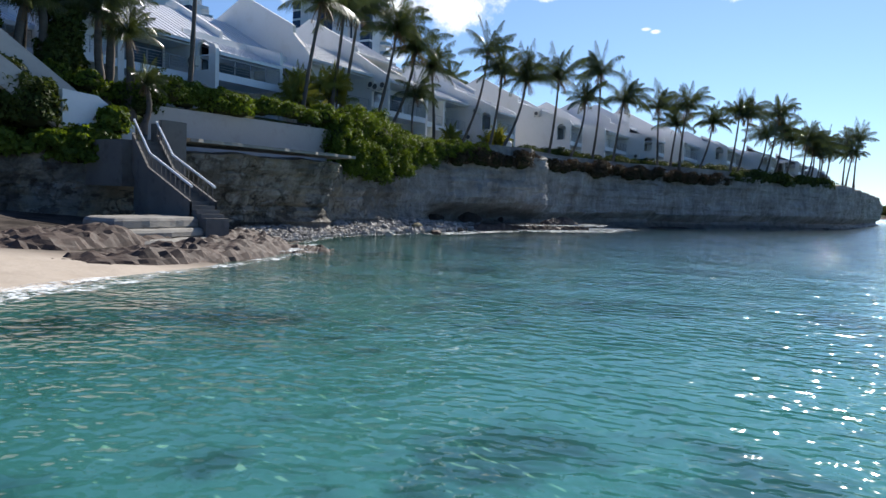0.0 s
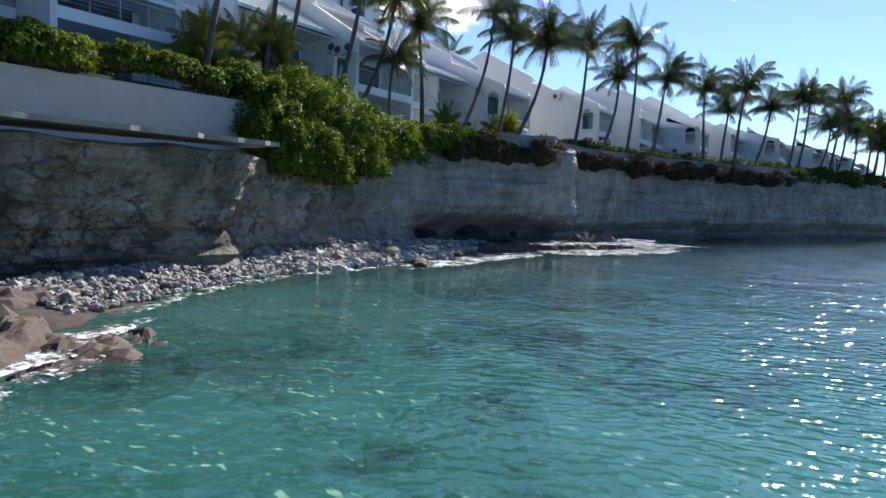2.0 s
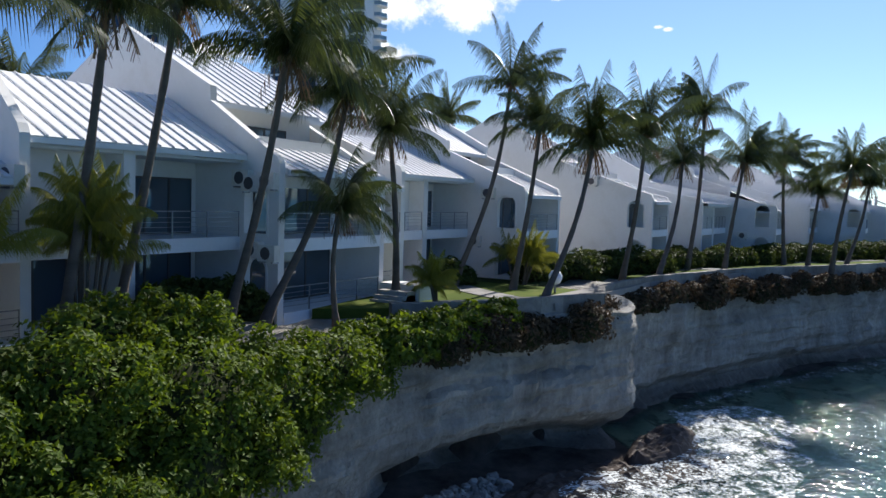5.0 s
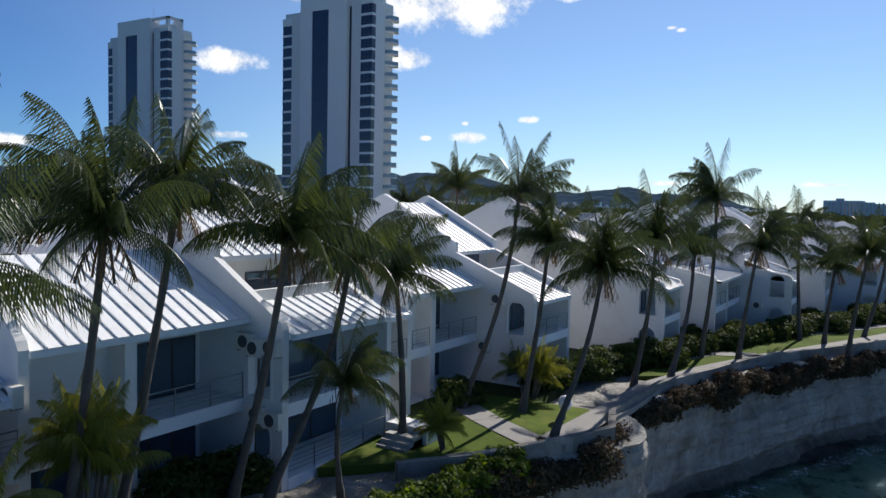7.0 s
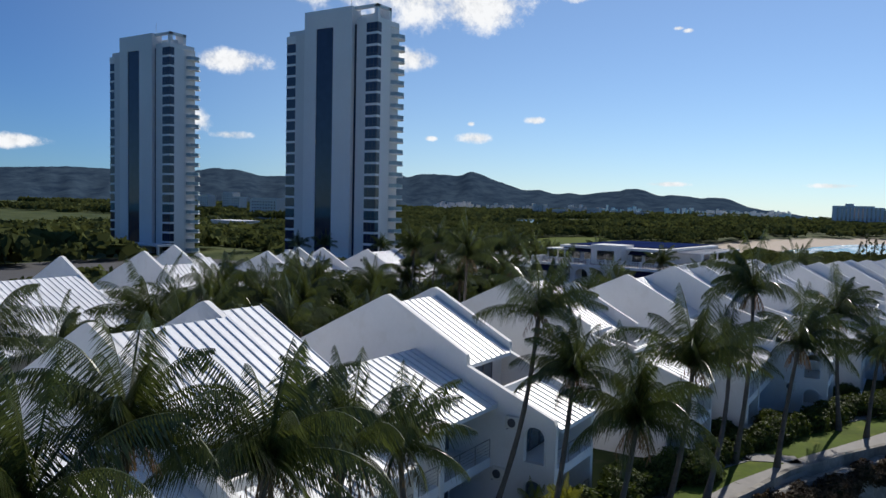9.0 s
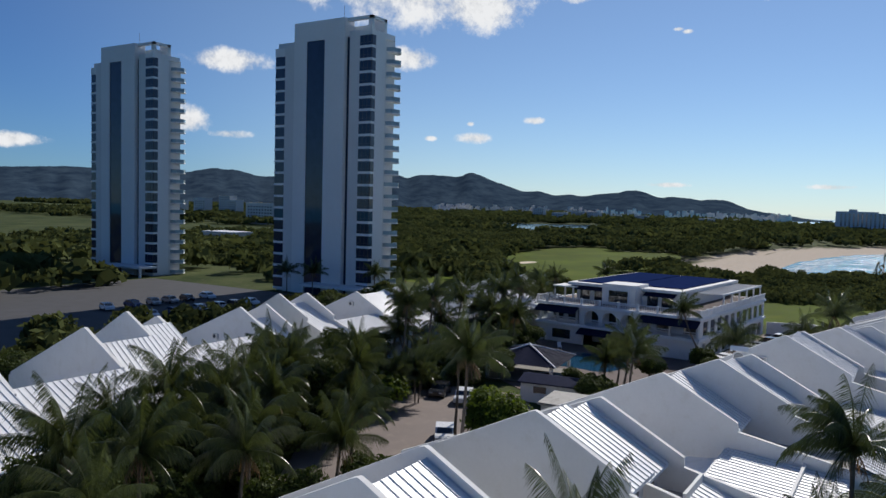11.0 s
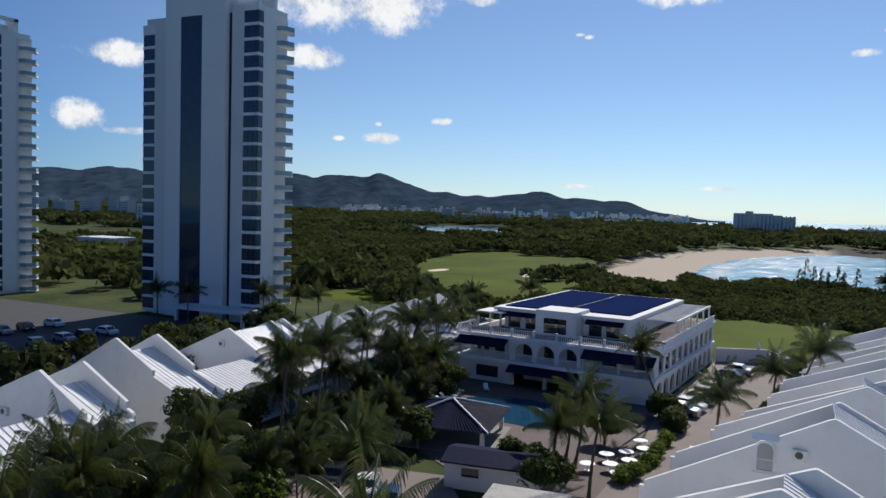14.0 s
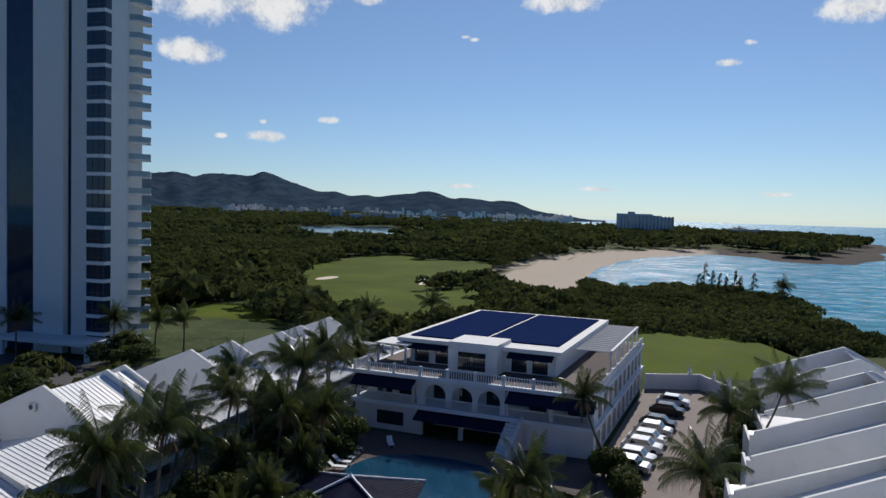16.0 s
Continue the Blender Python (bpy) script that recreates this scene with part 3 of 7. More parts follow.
def ground_height(px, py):
    """Height of land and sea bed."""
    d = to_line(px, py, SHORE)
    land = inside(px, py, LAND)
    plateau = 7.5 - 1.3 * np.clip((py - (52 - 0.12 * (px - 60) - 16 * np.clip((px - 128) / 18, 0, 1))) / 14, 0, 1)
    plateau = plateau - 2.6 * np.clip((px - 225) / 60, 0, 1)
    # the low shelf under the retaining wall and the bank above the beach
    shelf = ((px < 46) & (py < 31.6 + 0.05 * (46 - px))) | ((px > 30.5) & (px < 46.5) & (py < 34.4 - 0.1 * (px - 32)))
    plateau = np.where(shelf, 4.55, plateau)
    plateau = np.where((px < 27), np.minimum(plateau, 4.2 + 0.55 * np.maximum(0, to_line(px, py, CLIFF_LINE) - 1.5)), plateau)
    soft = np.minimum(plateau, 0.05 + np.where(px > 380, 0.046, 0.085) * d)
    behind = inside(px, py, CLIFF_LINE + [(335, 900), (-40, 900)])
    dc = to_line(px, py, CLIFF_LINE)
    near = (px < 336) & (py < 90)
    up = np.where(near, np.where(behind & (dc > 3.4), plateau, np.minimum(0.05 + 0.11 * d, 1.6)), soft)
    down = -0.25 - np.minimum(0.075 * d, 3.2)
    return np.where(land, up, down)


def spaced(lo, hi, step, far_lo, far_hi, growth=1.16):
    mid = list(np.arange(lo, hi + 1e-6, step))
    out, s = [mid[-1]], step
    while out[-1] < far_hi:
        s *= growth
        out.append(out[-1] + s)
    back, s = [mid[0]], step
    while back[-1] > far_lo:
        s *= growth
        back.append(back[-1] - s)
    return np.array(back[:0:-1] + mid + out[1:])


def grid_mesh(name, xs, ys, zs, mat):
    nx, ny = len(xs), len(ys)
    gx, gy = np.meshgrid(xs, ys, indexing="ij")
    v = np.stack([gx, gy, zs], -1).reshape(-1, 3)
    i = np.arange(nx * ny).reshape(nx, ny)
    f = np.stack([i[:-1, :-1], i[1:, :-1], i[1:, 1:], i[:-1, 1:]], -1).reshape(-1, 4)
    me = bpy.data.meshes.new(name)
    me.from_pydata(v.tolist(), [], f.tolist())
    me.materials.append(mat)
    me.shade_smooth()
    return me


def terrain():
    xs, ys = spaced(-20, 230, 1.5, -900, 4600), spaced(-20, 115, 1.5, -1500, 4600)
    gx, gy = np.meshgrid(xs, ys, indexing="ij")
    z = ground_height(gx, gy)
    wob = np.array([noise.noise(Vector((a * 0.21, b * 0.21, 0))) + 0.6 * noise.noise(Vector((a * 0.6, b * 0.6, 4))) for a, b in zip(gx.ravel(), gy.ravel())]).reshape(gx.shape)
    z = np.where(z < -0.15, z + 0.35 * wob, z)
    z = np.where((gx > 260) & (z > 1), z + 1.2 * wob, z)
    tagged(new("ground", grid_mesh("ground", xs, ys, z, TERRAIN)), "scrubby coastal soil running down to pale sand and reef under the sea", "ground", kind="structure")
    wx, wy = spaced(0, 120, 6, -1800, 4700, 1.3), spaced(-30, 40, 6, -4000, 2600, 1.3)
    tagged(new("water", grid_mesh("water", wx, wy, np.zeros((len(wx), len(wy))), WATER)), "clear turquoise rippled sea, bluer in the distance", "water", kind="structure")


terrain()


def resample(line, step):
    out = [Vector(line[0])]
    for a, b in zip(line[:-1], line[1:]):
        a, b = Vector(a), Vector(b)
        n = max(1, round((b - a).length / step))
        out += [a.lerp(b, k / n) for k in range(1, n + 1)]
    return out


def cliff():
    pts = resample(CLIFF_LINE, 0.4)
    for _ in range(4):
        pts = [pts[0]] + [(pts[i - 1] + pts[i] * 2 + pts[i + 1]) / 4 for i in range(1, len(pts) - 1)] + [pts[-1]]
    pts = [p for p in pts if p.x < 260]
    rows = 44
    s = Shape()
    for i, p in enumerate(pts):
        t = (pts[min(i + 1, len(pts) - 1)] - pts[max(i - 1, 0)]).normalized()
        out = Vector((t.y, -t.x))
        k1 = min(1, max(0, (p.x - 47.5) / 5))
        top = 4.5 * (1 - k1) + 7.1 * k1
        if p.x > 225:
            top -= 2.4 * min(1, (p.x - 225) / 20)
        top += 0.35 * noise.noise(Vector((p.x * 0.5, p.y * 0.5, 3)))
        for k in range(rows + 3):
            u = min(k, rows) / rows
            z = -1.2 + (top + 1.2) * u
            step = noise.cell(Vector((p.x * 0.11, p.y * 0.11, z * 1.1))) * 0.13 + noise.cell(Vector((p.x * 0.45, p.y * 0.45, z * 1.6))) * 0.09
            bed = noise.noise(Vector((p.x * 0.05, p.y * 0.05, z * 2.6))) * (0.22 - 0.11 * min(1, max(0, z - 2))) + noise.noise(Vector((p.x * 0.2, p.y * 0.2, z * 6.0))) * 0.10
            lump = noise.noise(Vector((p.x * 0.16, p.y * 0.16, z * 0.22 + 7))) * 0.75 + noise.noise(Vector((p.x * 0.7, p.y * 0.7, z * 0.8))) * 0.22 + noise.noise(Vector((p.x * 2.2, p.y * 2.2, z * 2.6))) * 0.10 + noise.noise(Vector((p.x * 1.1, p.y * 1.1, z * 0.14 + 2))) * 0.22
            cave = math.exp(-((p.x - 68) / 6.5) ** 2)
            cut = (-1.35 - 1.9 * cave) * math.exp(-((z - 0.7 - 0.3 * cave) / (0.75 + 0.35 * cave)) ** 2)
            k2 = min(1, max(0, (p.x - 58) / 6))
            cut = cut * k2 - (1 - k2) * 0.5 * math.exp(-((z - 1.9) / 0.9) ** 2)
            lean = 1.5 * (1 - u) ** 1.4 * min(1, max(0, (p.x - 48) / 3)) * min(1, max(0, (64 - p.x) / 6)) - 1.9 * (1 - u) ** 0.8 * min(1, max(0, (p.x - 28) / 5)) * min(1, max(0, (48.5 - p.x) / 3))
            dent = 1.7 * u * min(1, max(0, (p.x - 43.0) / 3)) * min(1, max(0, (50.5 - p.x) / 3))
            o = 0.45 + bed + step + lump + cut + lean - dent
            if k > rows:
                o, z = (-dent if k == rows + 1 else -5.2), top + 0.12
            s.v.append((p.x + out.x * o, p.y + out.y * o, z))
    m = rows + 3
    for i in range(len(pts) - 1):
        for k in range(m - 1):
            a = i * m + k
            s.f.append((a, a + m, a + m + 1, a + 1))
    tagged(new("cliff", s.mesh("cliff", CLIFF, False)), "pale layered limestone sea cliff, undercut and wet at the foot", "cliff", kind="structure")


cliff()


# ---- townhouses ----
GROUND = 7.4


def rail(parent, x0, x1, y, z, posts=5, height=0.95):
    s = Shape()
    n = max(2, int((x1 - x0) / 1.3) + 1)
    for k in range(n):
        x = x0 + (x1 - x0) * k / (n - 1)
        s.box(x - 0.02, y - 0.018, z, x + 0.02, y + 0.018, z + height)
    s.box(x0, y - 0.022, z + height, x1, y + 0.022, z + height + 0.035)
    for k in range(1, 5):
        h = z + 0.06 + k * (height - 0.1) / 5
        s.box(x0, y - 0.008, h, x1, y + 0.008, h + 0.014)
    return part("balcony_railing", s, STEEL, parent, "steel railing with level bars")


def sliding_door(parent, x0, x1, y, z0, z1, panes=3):
    w = (x1 - x0) / panes
    holes = [[(x0 + k * w + 0.05, z0 + 0.07), (x0 + (k + 1) * w - 0.05, z0 + 0.07), (x0 + (k + 1) * w - 0.05, z1 - 0.07), (x0 + k * w + 0.05, z1 - 0.07)] for k in range(panes)]
    door = part("sliding_door", Shape().plate([[(x0, z0), (x1, z0), (x1, z1), (x0, z1)]] + holes, y - 0.06, y, "y"), DARKFRAME, parent, "dark framed sliding glass door")
    g = Shape().box(0.03, -0.04, z0 + 0.05, w - 0.03, -0.02, z1 - 0.05).mesh("pane", DOOR_GLASS)
    for k in range(panes):
        part("pane", g, DOOR_GLASS, door, at=(x0 + k * w, y, 0))


def roof_field(parent, x0, x1, ya, za, yb, zb):
    """Standing seam sheets from the low edge a to the high edge b."""
    length = math.hypot(yb - ya, zb - za)
    deck = Shape().quad((x0, ya, za - 0.02), (x1, ya, za - 0.02), (x1, yb, zb - 0.02), (x0, yb, zb - 0.02)).quad((x0, ya, za - 0.2), (x1, ya, za - 0.2), (x1, yb, zb - 0.2), (x0, yb, zb - 0.2))
    deck.quad((x0, ya, za - 0.2), (x1, ya, za - 0.2), (x1, ya, za - 0.02), (x0, ya, za - 0.02)).quad((x0, yb, zb - 0.2), (x1, yb, zb - 0.2), (x1, yb, zb - 0.02), (x0, yb, zb - 0.02))
    roof = part("roof", deck, SLAB, parent, "white standing seam metal roof")
    n = max(2, round((x1 - x0) / 0.56))
    w = (x1 - x0) / n
    uy, uz = (yb - ya) / length, (zb - za) / length

    def strip(xa, xb, h):
        s = Shape()
        lo, hi = (ya - uz * h * 0, za), (yb, zb)
        for xx in (xa, xb):
            s.v += [(xx, lo[0], lo[1]), (xx, hi[0], hi[1]), (xx, hi[0] - uz * h, hi[1] + uy * h), (xx, lo[0] - uz * h, lo[1] + uy * h)]
        s.f += [(0, 1, 2, 3), (4, 7, 6, 5), (0, 4, 5, 1), (3, 2, 6, 7), (0, 3, 7, 4), (1, 5, 6, 2)]
        return s
    sheet = strip(0.0, w - 0.045, 0.02).mesh("roof_panel", ROOF)
    seam = strip(-0.045, 0.0, 0.075).mesh("seam", SEAM)
    for k in range(n):
        part("roof_panel", sheet, ROOF, roof, at=(x0 + k * w, 0, 0))
        part("seam", seam, SEAM, roof, at=(x0 + (k + 1) * w, 0, 0))


def party_wall(parent, x, front, ze, ys, zlo, zhi, yr, zr, yb, zb, arches=(), thick=0.32):
    prof = [(front, -1.6), (front, ze - 0.05), (front + 0.12, ze + 0.22), (ys - 0.02, max(zlo, ze + 0.4)), (ys, max(zhi, ze + 0.9)), (yr - 0.3, zr - 0.12), (yr, zr), (yr + 0.3, zr - 0.1), (yb, zb), (yb + 0.02, zb - 0.35), (yb + 0.35, zb - 0.35), (yb + 0.35, -1.6)]
    holes = [arch(*a) for a in arches]
    w = part("party_wall", Shape().plate([prof] + holes, x - thick / 2, x + thick / 2), PLASTER, parent, "white plastered stepped gable wall")
    for a in arches:
        part("arch_surround", Shape().plate([arch(a[0] - 0.09, a[1] + 0.09, a[2] - 0.09, a[3] + 0.09), arch(*a)], x - thick / 2 - 0.03, x - thick / 2 + 0.01), PLASTER, w, "raised plaster band round an open arch")
    return w


def townhouse(x0, x1, yf, kind, ze, yr, zr, yb, zb, lfront, rfront=None, ground=GROUND, detail=True, group="seafront townhouses", label=""):
    """One bay between two gable walls; its front looks to -y. Heights are given over the sea."""
    w = x1 - x0
    house = thing("townhouse", label or {"wide": "white two-storey townhouse bay with recessed balconies under a long metal roof", "narrow": "white townhouse bay projecting seaward with balconies and a roof terrace", "small": "narrow white townhouse bay with stacked balconies", "tall": "white townhouse bay under one long steep metal roof"}[kind], "townhouse", (x0, yf, ground), group=group)
    e, r, zbk = ze - ground, zr - ground, zb - ground
    Yr, Yb = yr - yf, yb - yf
    ys = Yr - 5.4
    zhi, zlo = r - 2.85, r - 3.45
    arches = [(lfront - yf + 0.6, lfront - yf + 1.75, 3.1, 5.0), (lfront - yf + 0.6, lfront - yf + 1.75, 0.3, 2.2)] if (kind == "narrow" and detail) else []
    party_wall(house, 0, lfront - yf, e, ys, zlo, zhi, Yr, r, Yb, zbk, arches)
    if rfront is not None:
        party_wall(house, w, rfront - yf, e, ys, zlo, zhi, Yr, r, Yb, zbk)
    a, b = 0.16, w - 0.16
    if kind == "wide":
        yt = min(Yr - 2.5, max(5.0, Yr - 6.0))
        wall_top = np.interp(yt, [0.1, ys, ys + 0.01, Yr], [e + 0.22, max(zlo, e + 0.4), max(zhi, e + 0.9), r])
        zt = min(e + 0.53 * yt, float(wall_top) - 1.15)
        roof_field(house, a, b, -0.35, e - 0.12, yt, zt)
        part("back_wall", Shape().box(a, yt, zt - 1.6, b, yt + 0.15, zt), PLASTER, house)
        part("back_roof", Shape().quad((a, yt, zt - 0.8), (b, yt, zt - 0.8), (b, Yb, zbk - 2.6), (a, Yb, zbk - 2.6)), ROOF, house, "pale metal rear roof slope")
    elif kind == "tall":
        roof_field(house, a, b, -0.3, e - 0.35, Yr - 0.25, r - 1.65)
        part("back_roof", Shape().quad((a, Yr - 0.25, r - 1.9), (b, Yr - 0.25, r - 1.9), (b, Yb, zbk - 2.2), (a, Yb, zbk - 2.2)), ROOF, house, "pale metal rear roof slope")
    else:
        y1 = min(4.0, max(2.4, ys - 2.2))
        z1 = e + 0.42 * y1
        roof_field(house, a, b, -0.2, e - 0.25, y1, z1 - 0.3)
        up = Shape().box(a, y1, z1 - 1.9, b, y1 + 0.2, z1 + 0.15)
        part("terrace_parapet", up, PLASTER, house)
        part("roof_terrace", Shape().box(a, y1 + 0.2, 5.2, b, ys + 0.5, 5.4), CONCRETE, house, "concrete roof terrace")
        part("penthouse_wall", Shape().box(a, ys + 0.5, 5.4, b, ys + 0.7, zhi - 0.6), PLASTER, house)
        if w > 3:
            sliding_door(house, w * 0.3, w * 0.72, ys + 0.5, 5.45, min(zhi - 0.8, 7.5), 2)
        roof_field(house, a, b, ys - 0.1, zhi - 0.6, Yr - 0.1, r - 0.55)
        part("back_roof", Shape().quad((a, Yr - 0.1, r - 2.2), (b, Yr - 0.1, r - 2.2), (b, Yb, zbk - 2.6), (a, Yb, zbk - 2.6)), ROOF, house, "pale metal rear roof slope")
    part("rear_wall", Shape().box(a, Yb - 0.25, -1.6, b, Yb, zbk - 2.0), PLASTER, house)
    # balconies
    deep = 2.5
    part("balcony_slab", Shape().box(a, 0, 2.45, b, deep, 2.95), SLAB, house, "pale concrete balcony slab")
    part("terrace_slab", Shape().box(a, -0.05, -0.8, b, deep, 0.12), SLAB, house)
    part("facade_wall", Shape().box(a, deep, -0.5, b, deep + 0.2, e + 0.5), PLASTER, house, "white plaster wall behind the balconies")
    part("ceiling_board", Shape().box(a, 0.0, e - 0.42, b, deep, e - 0.32), SLAB, house)
    if kind == "wide" and detail:
        c = w * 0.42
        part("column", Shape().box(c - 0.22, -0.04, -0.5, c + 0.22, deep, e - 0.32), PLASTER, house, "white fin between the balconies")
        part("facade_wall", Shape().box(a, 0.9, 2.95, c - 0.22, 1.1, e - 0.3), PLASTER, house)
        sliding_door(house, c + 0.35, b - 0.25, deep - 0.001, 2.98, 5.15, 4)
        sliding_door(house, c + 0.35, b - 0.25, deep - 0.001, 0.15, 2.3, 4)
        sliding_door(house, a + 0.5, c - 0.6, deep - 0.001, 0.15, 2.3, 2)
        rail(house, a, c - 0.22, 0.05, 2.95)
        rail(house, c + 0.22, b, 0.05, 2.95)
    elif detail:
        part("fascia", Shape().box(a, -0.12, e - 0.42, b, 0.02, e - 0.2), SLAB, house)
        sliding_door(house, w * 0.16, w * 0.9, deep - 0.001, 2.98, 5.1, 2 if w < 4 else 3)
        sliding_door(house, w * 0.14, w * 0.9, deep - 0.001, 0.15, 2.3, 2 if w < 4 else 3)
        rail(house, a, b, 0.05, 2.95)
        rail(house, a, b, 0.05, 0.12)
    return house


# x0, x1, front, kind, eave, ridge y, ridge z, rear y, rear z
SEAFRONT = [(18.0, 24.5, 40.5, "narrow", 11.6, 50.5, 17.0, 60, 12.5), (24.5, 31.0, 41.0, "small", 11.8, 50.5, 17.0, 60, 12.5), (31.0, 40.5, 38.8, "wide", 12.6, 46.5, 18.0, 58, 12.5), (40.5, 46.6, 36.5, "narrow", 11.9, 47.5, 17.3, 58, 12.5),
            (46.6, 52.1, 38.4, "small", 12.5, 48.0, 17.6, 58, 12.8), (52.1, 60.9, 38.8, "wide", 13.6, 45.6, 19.0, 57, 13.0), (60.9, 67.4, 36.8, "narrow", 13.2, 45.9, 19.1, 57, 13.0), (67.4, 70.8, 38.0, "small", 12.8, 47.3, 19.15, 59, 13.0),
            (70.8, 79.5, 39.0, "wide", 13.4, 47.4, 18.5, 59, 13.0), (79.5, 84.5, 35.3, "narrow", 12.7, 46.0, 18.5, 57, 13.0)]
BLOCK_C = [(92.7, 96.9, 31.6, "narrow", 12.6, 44.2, 18.7, 56, 13.0), (96.9, 101.2, 33.2, "small", 12.5, 44.6, 17.9, 56, 13.0), (101.2, 111.0, 30.0, "wide", 12.5, 43.6, 17.8, 55, 12.9),
           (111.0, 115.4, 25.8, "narrow", 12.2, 42.4, 17.8, 53, 12.9), (115.4, 119.8, 27.6, "small", 12.3, 39.4, 18.5, 52, 12.9), (119.8, 129.4, 24.0, "wide", 12.4, 37.8, 18.4, 51, 12.9),
           (129.4, 136.7, 19.5, "narrow", 12.4, 36.6, 18.8, 48, 12.9), (136.7, 146.0, 20.0, "wide", 12.4, 36.0, 18.3, 47, 12.9), (146.0, 153.0, 15.0, "narrow", 12.2, 33.6, 17.8, 45, 12.9),
           (153.0, 162.0, 16.0, "wide", 12.0, 31.0, 17.4, 43, 12.8), (162.0, 170.0, 12.0, "narrow", 12.0, 29.5, 17.2, 41, 12.8), (170.0, 180.0, 13.0, "wide", 12.0, 28.5, 17.0, 40, 12.8),
           (180.0, 189.0, 10.0, "narrow", 11.8, 27.0, 16.6, 38, 12.4), (189.0, 199.0, 11.0, "wide", 11.6, 26.0, 16.0, 37, 12.0), (199.0, 208.0, 9.0, "narrow", 11.4, 25.0, 15.6, 36, 11.6)]
BACK_ROW = [(64.0, 74.0, 70.5, "wide", 13.2, 81.0, 18.0, 92, 12.5), (74.0, 84.5, 74.5, "tall", 12.6, 84.5, 18.2, 95, 12.5), (84.5, 94.7, 78.5, "wide", 13.0, 87.0, 18.2, 98, 12.5), (94.7, 102.2, 82.8, "tall", 12.2, 89.0, 18.15, 101, 12.5), (102.2, 107.3, 86.0, "tall", 12.0, 93.7, 18.3, 104, 12.4),
            (107.3, 119.0, 86.9, "wide", 11.6, 95.6, 17.1, 106, 12.0), (119.0, 123.2, 89.4, "tall", 12.9, 95.6, 16.85, 107, 12.0)]
FAR_ROW = [(134.5, 139.4, 93.6, "tall", 10.6, 104.4, 16.4, 113, 11.6), (139.4, 149.8, 93.6, "wide", 10.9, 103.6, 16.2, 113, 11.4), (149.8, 157.5, 91.5, "narrow", 10.9, 102.4, 15.6, 112, 11.2), (157.5, 160.0, 91.0, "small", 10.9, 102.0, 15.6, 112, 11.2), (160.0, 170.0, 91.0, "wide", 10.9, 102.0, 15.6, 112, 11.0),
           (170.0, 177.0, 89.0, "tall", 10.8, 101.0, 15.6, 112, 11.0), (177.0, 187.6, 88.0, "wide", 10.9, 100.0, 15.6, 111, 11.0), (187.6, 195.4, 87.0, "tall", 10.6, 99.0, 15.3, 111, 10.8), (195.4, 205.0, 88.0, "wide", 10.8, 100.0, 15.0, 111, 10.6)]


def terrace_row(bays, ground, detail, group):
    for i, b in enumerate(bays):
        before = bays[i - 1][2] if i else 99
        townhouse(*b, lfront=min(b[2], before), rfront=b[2] if i == len(bays) - 1 else None, ground=ground, detail=detail, group=group)


terrace_row(SEAFRONT, GROUND, True, "seafront townhouses")
terrace_row(BLOCK_C, GROUND, True, "seafront townhouses")
terrace_row(BACK_ROW, 6.2, True, "inland townhouses")
terrace_row(FAR_ROW, 6.2, True, "inland townhouses")


# ---- plants ----
def crown_mesh(seed, fronds=24, length=3.1, droop=1.0, dead=3, blow=0.12, name="crown", mat=None):
    """A palm crown: arching midribs with rows of hanging leaflets."""
    rnd = random.Random(seed)
    s = Shape()
    for k in range(fronds):
        az = 2.399 * k + rnd.uniform(-0.25, 0.25)
        age = k / fronds
        el = radians(86 - 84 * age ** 1.15 + rnd.uniform(-12, 12))
        L = length * rnd.uniform(0.85, 1.1) * (0.75 if age < 0.12 else 1.0)
        d = Vector((math.cos(az) * math.cos(el), math.sin(az) * math.cos(el), math.sin(el)))
        d.x -= blow
        d.normalize()
        p, steps = Vector((0, 0, 0)), 13
        pts, dirs = [p.copy()], [d.copy()]
        for i in range(steps):
            d = (d + Vector((-blow * 0.06, 0, -0.10 * droop * (0.25 + 1.35 * i / steps)))).normalized()
            p = p + d * (L / steps)
            pts.append(p.copy())
            dirs.append(d.copy())
        for i in range(steps):
            a, b = pts[i], pts[i + 1]
            sd = dirs[i].cross(Vector((0, 0, 1)))
            sd = sd.normalized() if sd.length > 1e-3 else Vector((1, 0, 0))
            w = 0.045 * (1 - i / steps) + 0.008
            s.quad(tuple(a - sd * w), tuple(a + sd * w), tuple(b + sd * w * 0.85), tuple(b - sd * w * 0.85))
        per = 4
        for i in range(1, steps * per):
            t = i / per
            j = min(int(t), steps - 1)
            q = pts[j].lerp(pts[j + 1], t - j)
            dd = dirs[j]
            sd = dd.cross(Vector((0, 0, 1)))
            sd = sd.normalized() if sd.length > 1e-3 else Vector((1, 0, 0))
            f = t / steps
            ll = L * 0.27 * (math.sin(math.pi * min(1, f * 0.86 + 0.14)) ** 0.6) * rnd.uniform(0.7, 1.2)
            for sign in (-1, 1):
                hang = 0.45 + 0.7 * f + 0.35 * rnd.random()
                out = (sd * sign * 0.6 + dd * (0.4 + 0.45 * f) + Vector((-blow * 1.2, blow, -hang))).normalized()
                tip = q + out * ll + Vector((0, 0, -0.25 * ll))
                wv = dd * 0.017
                mid = q.lerp(tip, 0.5) + Vector((0, 0, 0.05 * ll))
                s.v += [tuple(q - wv), tuple(q + wv), tuple(mid + wv * 1.1), tuple(tip), tuple(mid - wv * 1.1)]
                m = len(s.v) - 5
                s.f.append((m, m + 1, m + 2, m + 3, m + 4))
    return s.mesh(name, mat or PALM_LEAF)


